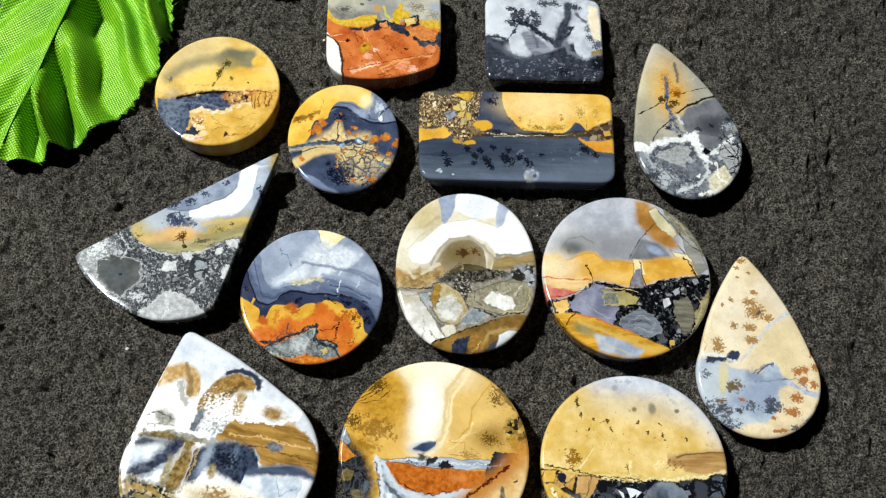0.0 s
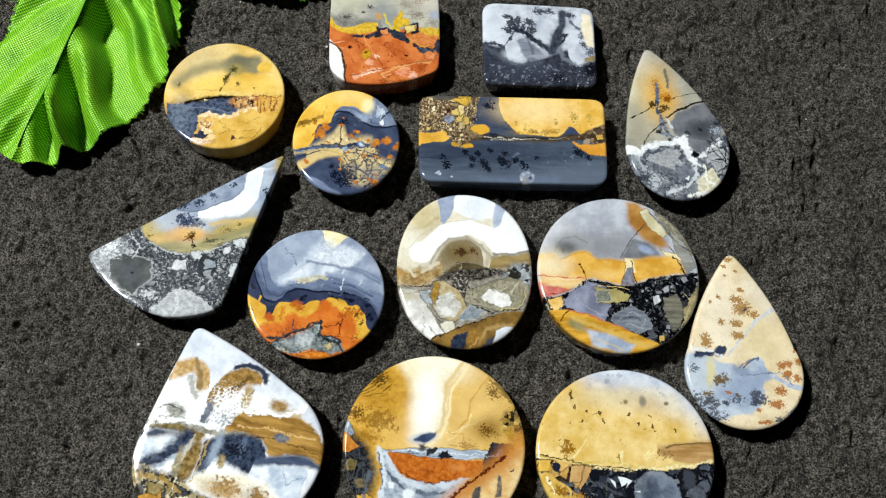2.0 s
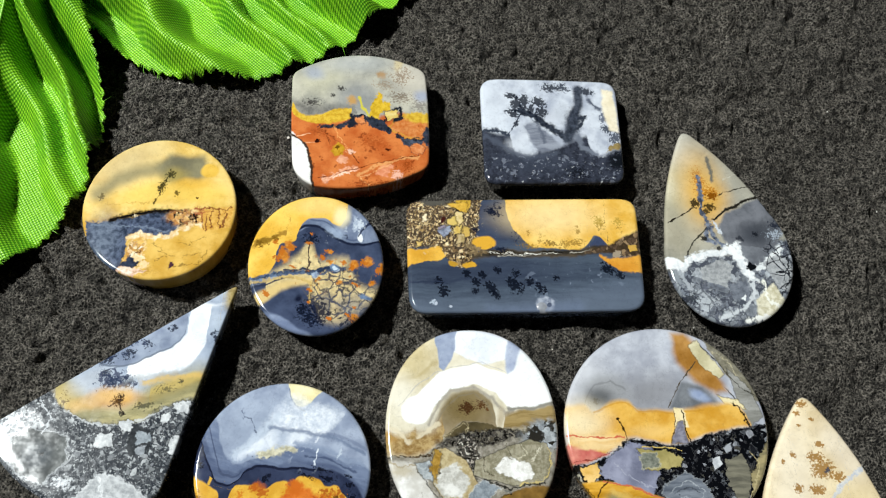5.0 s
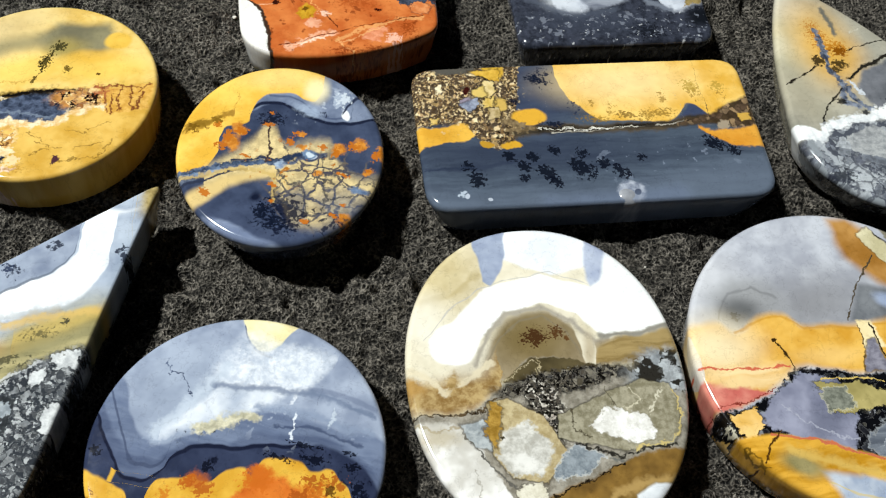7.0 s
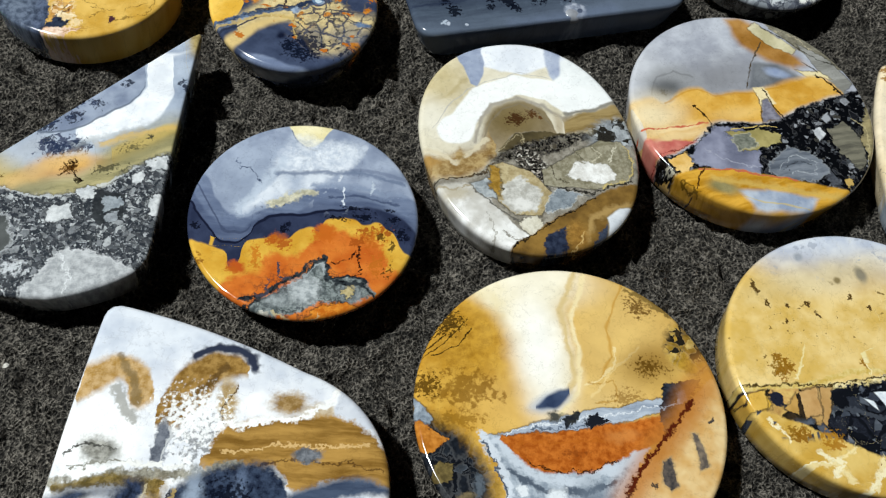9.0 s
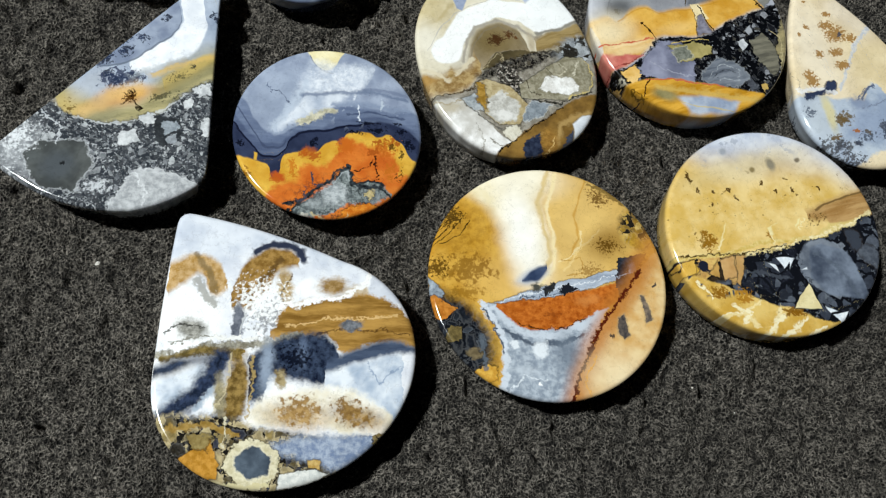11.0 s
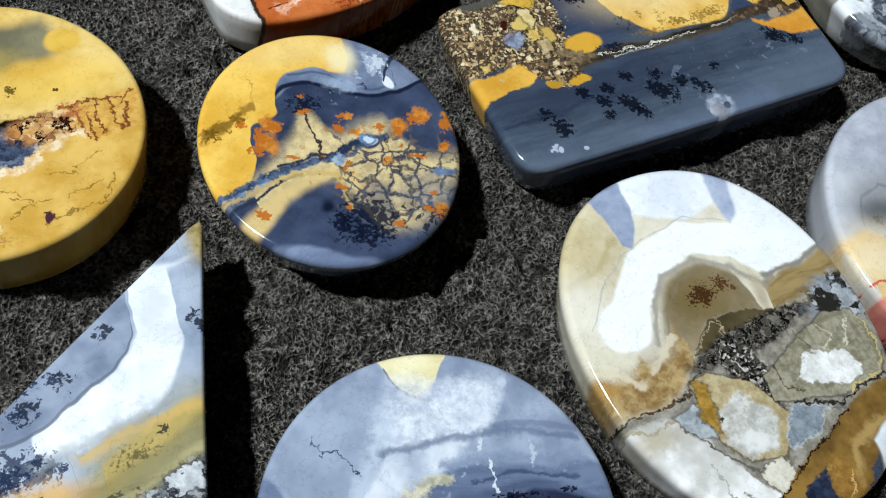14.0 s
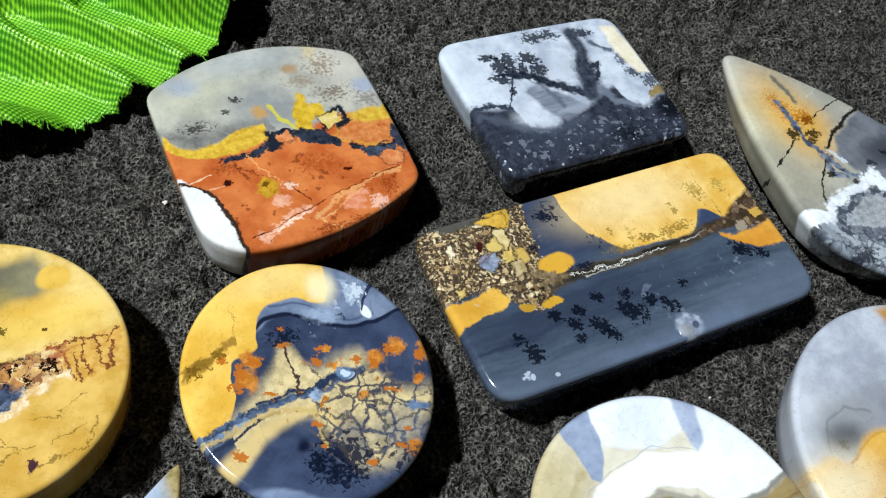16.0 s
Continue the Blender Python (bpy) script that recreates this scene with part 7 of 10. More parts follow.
white_oval.chip([(-6.7, -5.4), (-5.4, -2.9), (-4.6, -3.3), (-5.7, -6.9)], ('#8a6826', '#b08c42', 'f'), rim='#3a2c18', w=3)
white_oval.blob(-5.1, -6.1, 0.2, 0.2, -6, '#3a3428', w=3)
white_oval.chip([(0.3, -4.7), (2.7, -3.6), (8.4, -1.4), (10.8, -2.2), (11.1, -6.4), (9.9, -8.0), (5.5, -8.2), (-0.0, -6.5)], ('#7a745e', '#a39d88', 'f'), rim='#2c271e', w=2, rim_width=0.2)
white_oval.chip([(3.0, -5.7), (4.6, -4.0), (8.0, -4.9), (8.9, -6.8), (7.1, -7.8), (4.0, -6.6)], ('#d3d0ca', '#f0efec', 'f'), soft=0.25, w=3, rim='#8a8470')
white_oval.crack([(10.9, -2.9), (11.3, -6.0), (9.9, -7.8), (6.5, -8.2)], 0.45, '#c2ae72', w=3)
white_oval.crack([(1.4, -4.2), (1.8, -6.0), (3.1, -6.8)], 0.25, '#4d4636', w=3)
white_oval.crack([(5.0, -2.3), (5.4, -3.9)], 0.25, '#5a5444', w=3)
white_oval.crack([(10.1, -2.7), (8.5, -4.8)], 0.3, '#cac4b0', w=3)
white_oval.crack([(7.2, -2.1), (7.8, -3.7), (6.1, -4.1)], 0.25, '#c4bda6', w=3)
white_oval.chip([(-0.8, -9.3), (1.2, -7.2), (3.6, -8.5), (1.8, -9.8), (-0.9, -10.3)], ('#6d767e', '#939ba2', 'f'), rim='#c4c8ca', w=3, rim_width=0.15)
white_oval.crack([(1.3, -7.1), (4.9, -8.6), (10.1, -8.1)], 0.5, '#2a2824', w=3)
white_oval.crack([(3.9, -8.8), (6.8, -9.1), (9.7, -8.6)], 0.4, '#6a6a66', w=3)
white_oval.region([(-8.4, -15.0), (-4.3, -13.0), (-1.1, -11.4), (2.6, -10.1), (5.3, -9.1), (12.7, -8.0)], None, ('#5a4220', '#8f6e36', 'c'), soft=0.2, w=2)
white_oval.crack([(-7.9, -15.0), (-4.4, -13.2), (-1.2, -11.6), (2.5, -10.3), (5.2, -9.2)], 0.35, '#201a12', w=3)
white_oval.crack([(2.5, -14.2), (3.8, -12.0), (7.2, -11.1), (11.1, -10.7)], 0.9, '#a88a54', w=2, soft=0.8)
white_oval.crack([(-1.3, -14.3), (1.0, -12.5), (2.4, -13.7), (1.5, -16.1)], 0.5, '#a8854a', w=3, k=0.8)
white_oval.blob(1.6, -13.9, 1.1, 1.7, -6, ('#7d5a28', '#a07838', 'f'), soft=0.5, w=3)
white_oval.chip([(-2.8, -14.2), (-1.6, -13.2), (0.7, -12.3), (0.1, -15.5), (-2.6, -15.7)], ('#1c2233', '#343c50', 'f'), soft=0.3, w=3)
white_oval.chip([(3.9, -14.0), (5.5, -13.0), (5.2, -15.0), (3.0, -15.5)], ('#2c3344', '#454d5e', 'f'), soft=0.3, w=3)
white_oval.chip([(5.8, -12.2), (7.6, -11.1), (10.0, -11.6), (8.3, -13.7), (5.1, -14.9)], ('#cfd4da', '#eceef0', 'c'), soft=0.3, w=1, rim='#8a7a58')
white_oval.crack([(0.2, -16.0), (1.9, -14.6), (2.5, -13.2)], 0.25, '#c9a86a', w=3)
stone("picture_stone", oval(12.8, 15.6, 2.15), 4.0, 64.4, 5.3, white_oval.done(), "oval stone with a white arch above grey and brown rubble", lean=0.9, bevel=0.7)

# ---- disc with a grey eye and golden band ----
eye_disc = Agate("eye_disc_agate", ('#a3a6b2', '#bfc2cb', 'c'), 10, 0.09)
eye_disc.rims = False
eye_disc.blob(-13.1, 8.1, 4.5, 4.1, 38, '#c6c7cc', soft=0.8, k=0.8)
eye_disc.blob(-2.9, 4.8, 7.2, 3.3, 10, '#86868a', soft=0.9, k=0.85)
eye_disc.blob(-9.0, 5.6, 3.4, 2.6, 9, '#96979a', soft=0.5)
eye_disc.crack([(-12.0, 4.1), (-10.5, 6.7), (-7.9, 7.4), (-5.9, 6.1)], 0.5, '#7a7b7e', w=1, soft=0.9, k=0.7)
eye_disc.blob(-9.7, 4.8, 1.8, 1.3, 0, '#636466', soft=0.7)
eye_disc.moss(-10.3, 4.4, 0.6, 0.6, 0, '#4a4a4a', arms=5, fill=0.4)
eye_disc.chip([(2.3, 14.9), (5.5, 14.9), (7.5, 10.8), (10.9, 5.8), (8.2, 5.1), (5.2, 7.1), (2.7, 10.1)], ('#9a6a2c', '#b98a4c', 'c'), soft=1.4, w=1)
eye_disc.chip([(7.1, 14.2), (12.0, 10.1), (15.6, 3.5), (12.7, 4.1), (9.9, 8.6)], ('#6f6a5a', '#8f8a7a', 'f'), soft=0.3, w=2)
eye_disc.chip([(5.0, 12.8), (6.4, 13.5), (10.0, 8.2), (9.0, 7.4), (6.7, 9.1)], ('#bdb48e', '#d8d0ae', 'c'), rim='#5f4e2c', w=2, soft=0.2, rim_width=0.14)
eye_disc.chip([(0.8, 3.1), (2.9, 7.1), (6.4, 6.2), (8.6, 3.8), (4.8, 2.8)], ('#63666c', '#7c7f84', 'c'), soft=0.9, w=1)
eye_disc.blob(5.7, 4.8, 1.7, 0.8, -27, ('#8694b4', '#a3aec4', 'c'), soft=0.5)
eye_disc.chip([(10.5, 9.1), (13.3, 6.1), (14.9, 1.4), (12.8, 0.3), (11.4, 4.1)], ('#7d7c76', '#a09f9a', 's'), rim='#3a382f', w=2, rim_width=0.12)
eye_disc.chip([(8.5, 4.9), (11.4, 4.1), (12.3, 2.7), (9.5, 3.6)], ('#d6c48e', '#e6d8ac', 'c'), rim='#5c4c2c', w=2, rim_width=0.12)
eye_disc.crack([(7.0, 12.8), (9.4, 9.8), (11.9, 6.1), (14.7, 4.4)], 0.28, '#33302a', w=2)
eye_disc.crack([(5.6, 10.2), (2.6, 6.8), (0.5, 3.1)], 0.3, '#4a4030', w=2)
eye_disc.crack([(8.6, 11.8), (11.1, 10.1), (11.8, 7.8)], 0.25, '#b5ac90', w=3)
eye_disc.crack([(9.8, 6.1), (11.1, 4.1)], 0.25, '#3a3328', w=2)
eye_disc.region([(-15.5, 3.6), (-12.6, 3.8), (-10.8, 2.7), (-8.1, 4.1), (-6.1, 4.4), (-4.3, 3.1), (0.2, 2.7), (4.8, 3.1), (8.8, 3.7), (11.3, 3.1), (12.8, 0.3)], [(-15.0, -5.3), (-11.1, -4.3), (-7.9, -2.5), (-5.2, -1.3), (0.5, -2.2), (5.7, -1.2), (11.6, 0.1), (15.6, 0.5)], ('#cf9630', '#e2b458', 'c'), soft=0.55, w=1)
eye_disc.blob(-13.1, 1.2, 3.6, 2.7, 0, '#eedcb4', soft=0.85, k=0.9)
eye_disc.blob(-10.4, -2.0, 3.9, 1.1, 0, ('#e0b878', '#ecd09c', 's'), soft=0.6, w=2)
eye_disc.blob(-2.6, -0.4, 3.2, 0.9, 0, '#e6c078', soft=0.7, k=0.6)
eye_disc.crack([(-10.8, 2.7), (-7.8, 3.8), (-6.0, 4.1), (-4.0, 2.8), (0.2, 2.3), (6.0, 2.7)], 0.5, '#c08a2c', w=1, soft=0.9, k=0.6)
eye_disc.crack([(-15.3, -0.9), (-11.0, -1.2), (-6.5, -1.3)], 0.42, '#c8664a', w=2)
eye_disc.chip([(-15.5, -2.0), (-10.8, -3.0), (-9.2, -3.7), (-14.0, -5.3), (-15.1, -4.8)], ('#c4655c', '#dc9a86', 'c'), soft=0.5, w=2)
eye_disc.crack([(-14.3, -4.8), (-11.1, -4.3), (-8.5, -3.1)], 0.3, '#7a2c22', w=3)
eye_disc.blob(-11.7, -2.5, 1.9, 0.5, 0, '#e8c890', soft=0.5, w=2)
eye_disc.chip([(1.3, 3.1), (2.6, 3.1), (3.2, -0.1), (1.1, -0.1)], ('#e6d098', '#f0e0b4', 'c'), soft=0.3, w=2)
eye_disc.chip([(1.6, 0.9), (2.4, 1.0), (3.0, -2.2), (0.5, -2.2)], ('#6a6876', '#8f8d9a', 'f'), soft=0.2, w=2, rim='#4a3c24', rim_width=0.15)
eye_disc.crack([(2.4, 2.8), (2.7, 0.2), (3.3, -2.0)], 0.35, '#2a2218', w=2)
eye_disc.crack([(1.3, 2.8), (1.1, -0.1), (0.5, -2.0)], 0.22, '#5a4626', w=2)
eye_disc.crack([(-7.5, 1.6), (-6.9, 0.5), (-6.1, -1.5)], 0.35, '#33240f', w=2)
eye_disc.blob(-7.5, 1.5, 0.3, 0.3, 0, '#33240f', w=2)
eye_disc.crack([(10.6, 3.8), (11.8, 2.0), (12.6, 0.3)], 0.5, '#2a2015', w=3)
eye_disc.fill(eye_disc.area([(-15.0, -5.5), (-10.5, -4.6), (-7.9, -3.1), (-5.9, -1.7), (-2.7, -1.8), (1.1, -2.5), (5.7, -1.3), (11.0, -0.1), (16.2, 0.5)], None, soft=0.2, w=3), '#0d0e12')
eye_disc.rubble(eye_disc.area([(-15.0, -5.5), (-10.5, -4.6), (-7.9, -3.1), (-5.9, -1.7), (-2.7, -1.8), (1.1, -2.5), (5.7, -1.3), (11.0, -0.1), (16.2, 0.5)], None, soft=0.2, w=3), ('#4a4d52', '#2c2e34', '#8a8c92', '#1c1d22', '#3d3b36', '#26282c'), 0.85, '#0b0c10', w=2, big=0.08, dense=0.4)
eye_disc.chip([(-11.3, -6.4), (-9.2, -4.1), (-5.8, -2.0), (-2.7, -3.0), (-1.7, -6.7), (-3.3, -9.5), (-7.0, -8.5)], ('#6f7288', '#9698ac', 'c'), soft=0.3, w=3)
eye_disc.blob(-5.0, -7.0, 1.9, 1.6, -2, '#5d6074', soft=0.7, w=3, k=0.7)
eye_disc.crack([(-8.6, -4.9), (-5.1, -8.0), (-2.6, -8.9)], 0.3, '#a9abba', w=3, k=0.7)
eye_disc.chip([(-4.9, -3.2), (-0.3, -3.2), (1.7, -4.5), (1.2, -5.6), (-3.7, -6.2)], ('#8f8450', '#b8aa70', 'c'), rim='#26241c', w=3, rim_width=0.15)
eye_disc.chip([(-4.5, -4.0), (-2.3, -3.6), (-1.7, -5.4), (-4.2, -6.1)], ('#5f6258', '#8a8c80', 'f'), rim='#c4c0a8', w=3, rim_width=0.12)
eye_disc.crack([(-4.2, -2.8), (-0.2, -2.7), (1.8, -3.4)], 0.3, '#d0b468', w=2)
eye_disc.chip([(-1.9, -9.5), (-0.6, -7.7), (1.7, -6.6), (5.0, -8.0), (5.6, -10.5), (3.4, -11.8), (-0.3, -10.8)], ('#555b66', '#828892', 's'), rim='#a3a7ac', w=3, rim_width=0.15)
eye_disc.crack([(-0.8, -9.5), (1.9, -7.7), (4.6, -9.2), (3.5, -10.8), (0.7, -10.2)], 0.25, '#a5aab0', w=3)
eye_disc.crack([(0.1, -9.7), (2.1, -8.6), (3.6, -9.6)], 0.2, '#2c3036', w=3)
eye_disc.chip([(8.0, -5.2), (10.6, -3.8), (11.8, -6.8), (10.6, -10.5), (9.3, -11.2), (8.2, -8.3)], ('#55534a', '#807c6c', 's'), rim='#1a1915', w=3, rim_width=0.15)
eye_disc.chip([(11.6, -3.0), (15.2, -1.4), (14.7, -6.2), (12.6, -9.9), (9.9, -13.2), (9.4, -10.8), (11.6, -7.4)], ('#7d7458', '#a89a70', 's'), rim='#2a261c', w=3, rim_width=0.15)
eye_disc.crack([(11.9, -3.6), (13.3, -5.5), (10.3, -12.3)], 0.3, '#c2b488', w=3, k=0.8)
eye_disc.chip([(6.1, -4.6), (7.3, -4.3), (7.6, -5.5), (6.3, -6.3)], ('#aeb1b6', '#d3d5d8', 'f'), w=2)
eye_disc.chip([(8.1, -3.0), (9.3, -2.5), (9.3, -3.5), (8.4, -3.8)], '#a3a6ac', w=2)
eye_disc.chip([(6.5, -12.4), (7.5, -12.0), (7.8, -12.9), (6.7, -13.7)], '#c8a860', w=3)
eye_disc.chip([(4.6, -11.4), (5.7, -10.5), (6.1, -12.9), (4.9, -12.9)], ('#3a3d44', '#5d6068', 'f'), w=3)
eye_disc.chip([(-13.6, -5.6), (-11.1, -5.0), (-10.9, -6.6), (-12.5, -8.1), (-13.4, -7.0)], ('#d8a648', '#ecc884', 'c'), rim='#1c1814', w=3)
eye_disc.moss(-14.5, -6.0, 0.9, 1.1, 0, '#15110c', arms=5, fill=0.6)
eye_disc.crack([(-15.0, -5.8), (-13.9, -6.7), (-13.7, -7.9)], 0.5, '#e8e0c8', w=3, k=0.6)
eye_disc.region([(-14.8, -7.6), (-10.7, -7.5), (-7.0, -8.2), (-2.7, -9.7), (1.6, -11.6), (4.6, -13.0), (8.1, -14.9)], None, ('#b5821e', '#dca840', 's'), soft=0.2, w=1)
eye_disc.crack([(-10.6, -7.5), (-7.0, -8.2), (-2.7, -9.8), (0.9, -11.3)], 0.4, '#c06a4a', w=2)
eye_disc.crack([(-11.6, -9.8), (-10.6, -8.3), (-9.4, -7.2)], 0.35, '#4a3010', w=2)
eye_disc.crack([(-13.5, -7.9), (-12.4, -9.2), (-11.5, -10.4)], 0.3, '#7a5a18', w=2)
eye_disc.chip([(-6.9, -11.3), (-3.5, -11.7), (2.3, -14.2), (0.6, -15.9), (-5.8, -14.4)], ('#93a0b8', '#bcc3ce', 'c'), soft=0.9, w=1)
eye_disc.blob(-8.5, -10.5, 1.8, 1.0, -21, ('#857c50', '#9c9064', 'c'), soft=0.6)
eye_disc.crack([(-8.9, -9.2), (-4.0, -10.9), (0.8, -12.9), (5.0, -14.6)], 1.1, '#d0ae5c', w=1, soft=0.9, k=0.8)
eye_disc.crack([(-6.6, -12.3), (-3.0, -14.1), (0.6, -15.3)], 0.4, '#c9b57a', w=1, k=0.7)
stone("picture_stone", oval(15.4, 15.7), 33.1, 64.0, 5.8, eye_disc.done(), "round stone with grey sky, golden band and black rubble", lean=0.8, bevel=0.6)

# ---- cream drop with brown mossy marks ----
cream_drop = Agate("cream_drop_agate", ('#dcc69c', '#e9d8b6', 'c'), 11, 0.09)
cream_drop.blob(-3.8, 6.4, 3.8, 8.2, 2, "#eee2cc", soft=0.8, k=0.7)
cream_drop.blob(4.9, 0.9, 4.9, 5.1, 2, "#e2cfa2", soft=0.8, k=0.6)
cream_drop.blob(4.3, 10.2, 2.2, 4.8, 32, "#e2d6c4", soft=0.7, k=0.6)
cream_drop.region([(-12.1, -0.9), (-8.3, -1.2), (-5.7, -2.1), (-2.6, -3.3), (-0.0, -3.9), (1.6, -2.1), (3.0, -1.6), (4.3, -4.2), (6.0, -4.8)], [(-12.9, -11.4), (-8.9, -12.8), (-5.8, -13.8), (-2.6, -12.9), (0.4, -12.4), (2.7, -9.6), (3.2, -6.9), (6.0, -5.1)], ('#98a6bd', '#bcc6d2', 'c'), soft=0.45, w=3)
cream_drop.blob(-8.7, -5.0, 2.8, 3.8, 2, "#c0c8d0", soft=0.6, k=0.8)
cream_drop.blob(-1.0, -8.1, 3.6, 2.6, 2, "#93a1ba", soft=0.5, w=3, k=0.8)
cream_drop.blob(-6.5, -4.7, 0.9, 2.9, -8, "#d6c990", soft=0.5, w=2, k=0.8)
cream_drop.blob(-1.1, -4.3, 1.6, 1.1, 2, "#7d8aa4", soft=0.5, w=3, k=0.8)
cream_drop.fern(2.0, -9.6, 2.1, 1.5, 1, "#3d4456", scale=1.1, amount=0.95)
cream_drop.fern(-7.7, -9.9, 3.6, 1.7, -24, "#4a4a4c", scale=1.1, amount=0.8)
cream_drop.fern(-4.5, -6.2, 1.7, 1.5, 2, "#6a5a3c", amount=0.85)
cream_drop.fern(-2.2, -9.7, 2.1, 1.3, 1, "#4e5664", amount=0.6)
cream_drop.fern(-6.2, -12.5, 3.2, 1.3, -24, "#4c4c50", amount=0.7)
cream_drop.fern(-9.6, -3.9, 1.1, 1.3, 2, "#5c6474", amount=0.7)
cream_drop.vein([(-9.3, -1.7), (-6.7, -1.3), (-3.6, -0.2)], 0.9, "#333c54", w=3)
cream_drop.blob(-4.3, -0.8, 1.0, 0.8, 2, "#2f3850", w=3)
cream_drop.vein([(-9.8, -0.2), (-6.6, -0.5), (-3.5, -1.8)], 0.8, "#e6e6e8", w=3, k=0.8)
cream_drop.vein([(-3.0, -1.5), (0.1, 1.9), (3.2, 5.2), (7.1, 7.9)], 0.8, ('#b9c1d0', '#d6d6d4', 'f'), w=3, k=0.85)
cream_drop.vein([(-0.3, -3.9), (1.6, -2.3), (2.9, -1.8)], 0.35, "#5a647c", w=2)
cream_drop.vein([(4.2, -4.9), (6.2, -5.9), (8.2, -7.2), (11.8, -7.7)], 1.0, ('#a4aec6', '#c6ccd8', 'f'), w=2)
cream_drop.region([(5.7, -14.3), (7.0, -12.2), (9.3, -10.5), (11.7, -8.8)], [(4.5, -15.6), (7.9, -13.4), (11.4, -11.0)], ('#6d7488', '#9098aa', 'f'), soft=0.5, w=3, k=0.7)
cream_drop.moss(-0.1, 9.3, 1.7, 1.0, 2, '#9c7236', arms=5, fill=0.7, grain=2.7)
cream_drop.moss(0.6, 7.5, 2.1, 1.6, 2, '#9c7236', arms=5, fill=0.7, grain=2.7)
cream_drop.moss(2.8, 6.4, 1.3, 0.9, 2, '#9c7236', arms=5, fill=0.7, grain=2.7)
cream_drop.moss(-0.8, 4.6, 1.5, 0.9, 2, '#9c7236', arms=5, fill=0.7, grain=2.7)
cream_drop.moss(0.8, 11.3, 0.9, 0.6, 2, '#9c7236', arms=5, fill=0.7, grain=2.7)
cream_drop.moss(-0.6, 2.4, 1.5, 0.9, 2, '#9c7236', arms=5, fill=0.7, grain=2.7)
cream_drop.moss(-3.6, 4.9, 0.8, 0.8, 2, '#9c7236', arms=5, fill=0.7, grain=2.7)
cream_drop.moss(-6.7, 1.2, 1.3, 1.5, 1, '#9c7236', arms=5, fill=0.7, grain=2.7)
cream_drop.moss(-3.4, 9.8, 0.6, 0.6, 2, '#9c7236', arms=5, fill=0.7, grain=2.7)
cream_drop.moss(-0.9, 17.6, 0.9, 0.7, 2, '#9c7236', arms=5, fill=0.7, grain=2.7)
cream_drop.moss(-2.0, 16.1, 0.6, 0.6, 2, '#9c7236', arms=5, fill=0.7, grain=2.7)
cream_drop.moss(0.2, 15.3, 0.6, 0.3, 2, '#9c7236', arms=5, fill=0.7, grain=2.7)
cream_drop.moss(-2.0, 14.3, 0.4, 0.3, 2, '#9c7236', arms=5, fill=0.7, grain=2.7)
cream_drop.moss(-5.1, 8.9, 0.4, 0.5, 2, '#9c7236', arms=5, fill=0.7, grain=2.7)
cream_drop.moss(6.9, -3.2, 1.1, 1.0, 2, '#a4632a', arms=5, fill=0.7, grain=2.7)
cream_drop.moss(8.2, -3.1, 0.9, 1.1, 1, '#a4632a', arms=5, fill=0.7, grain=2.7)
cream_drop.moss(7.8, -5.1, 1.0, 1.0, 2, '#a4632a', arms=5, fill=0.7, grain=2.7)
cream_drop.moss(10.2, -2.5, 0.8, 0.9, 1, '#a4632a', arms=5, fill=0.7, grain=2.7)
cream_drop.moss(9.3, -5.7, 0.8, 0.9, 2, '#a4632a', arms=5, fill=0.7, grain=2.7)
cream_drop.moss(9.9, -0.0, 0.6, 0.8, 1, '#a4632a', arms=5, fill=0.7, grain=2.7)
cream_drop.moss(6.1, -8.1, 1.4, 1.1, 2, '#a4632a', arms=5, fill=0.7, grain=2.7)
cream_drop.moss(5.0, -10.6, 1.7, 0.9, 1, '#a4632a', arms=5, fill=0.7, grain=2.7)
cream_drop.moss(2.5, -14.0, 1.8, 0.5, 2, '#a4632a', arms=5, fill=0.7, grain=2.7)
cream_drop.moss(1.5, -11.8, 0.6, 0.4, 1, '#a4632a', arms=5, fill=0.7, grain=2.7)
cream_drop.moss(9.9, -9.5, 0.8, 0.6, 2, '#a4632a', arms=5, fill=0.7, grain=2.7)
cream_drop.moss(-3.4, -8.4, 0.8, 0.3, 1, '#a4632a', arms=5, fill=0.7, grain=2.7)
cream_drop.moss(1.2, -8.8, 1.2, 1.0, 1, '#454854', arms=5, fill=0.7, grain=2.7)
cream_drop.moss(1.2, -10.4, 1.4, 0.8, 2, '#3d4250', arms=5, fill=0.7, grain=2.7)
cream_drop.moss(-4.2, -10.5, 0.7, 0.6, 1, '#333846', arms=5, fill=0.7, grain=2.7)
cream_drop.moss(-1.9, -8.9, 0.6, 0.6, 2, '#5a5248', arms=5, fill=0.6, grain=2.7)
cream_drop.moss(-5.0, -6.2, 1.3, 1.2, 1, '#6a5634', arms=5, fill=0.6, grain=2.7)
cream_drop.moss(-7.1, -10.1, 2.0, 2.5, 2, '#43454c', arms=5, fill=0.3, grain=2.7)
cream_drop.moss(-9.3, -4.0, 0.7, 0.6, 2, '#626a78', arms=5, fill=0.6, grain=2.7)
cream_drop.moss(-7.3, -8.6, 1.4, 0.6, 1, '#6a5638', arms=5, fill=0.6, grain=2.7)
cream_drop.moss(1.1, 7.3, 0.6, 0.6, 2, '#4a4c58', arms=5, fill=0.6, grain=2.7)
cream_drop.moss(7.8, -12.0, 1.2, 0.8, 1, '#6d7484', arms=5, fill=0.5, grain=2.7)
cream_drop.moss(5.3, -13.3, 1.6, 0.6, 2, '#4d5260', arms=5, fill=0.4, grain=2.7)
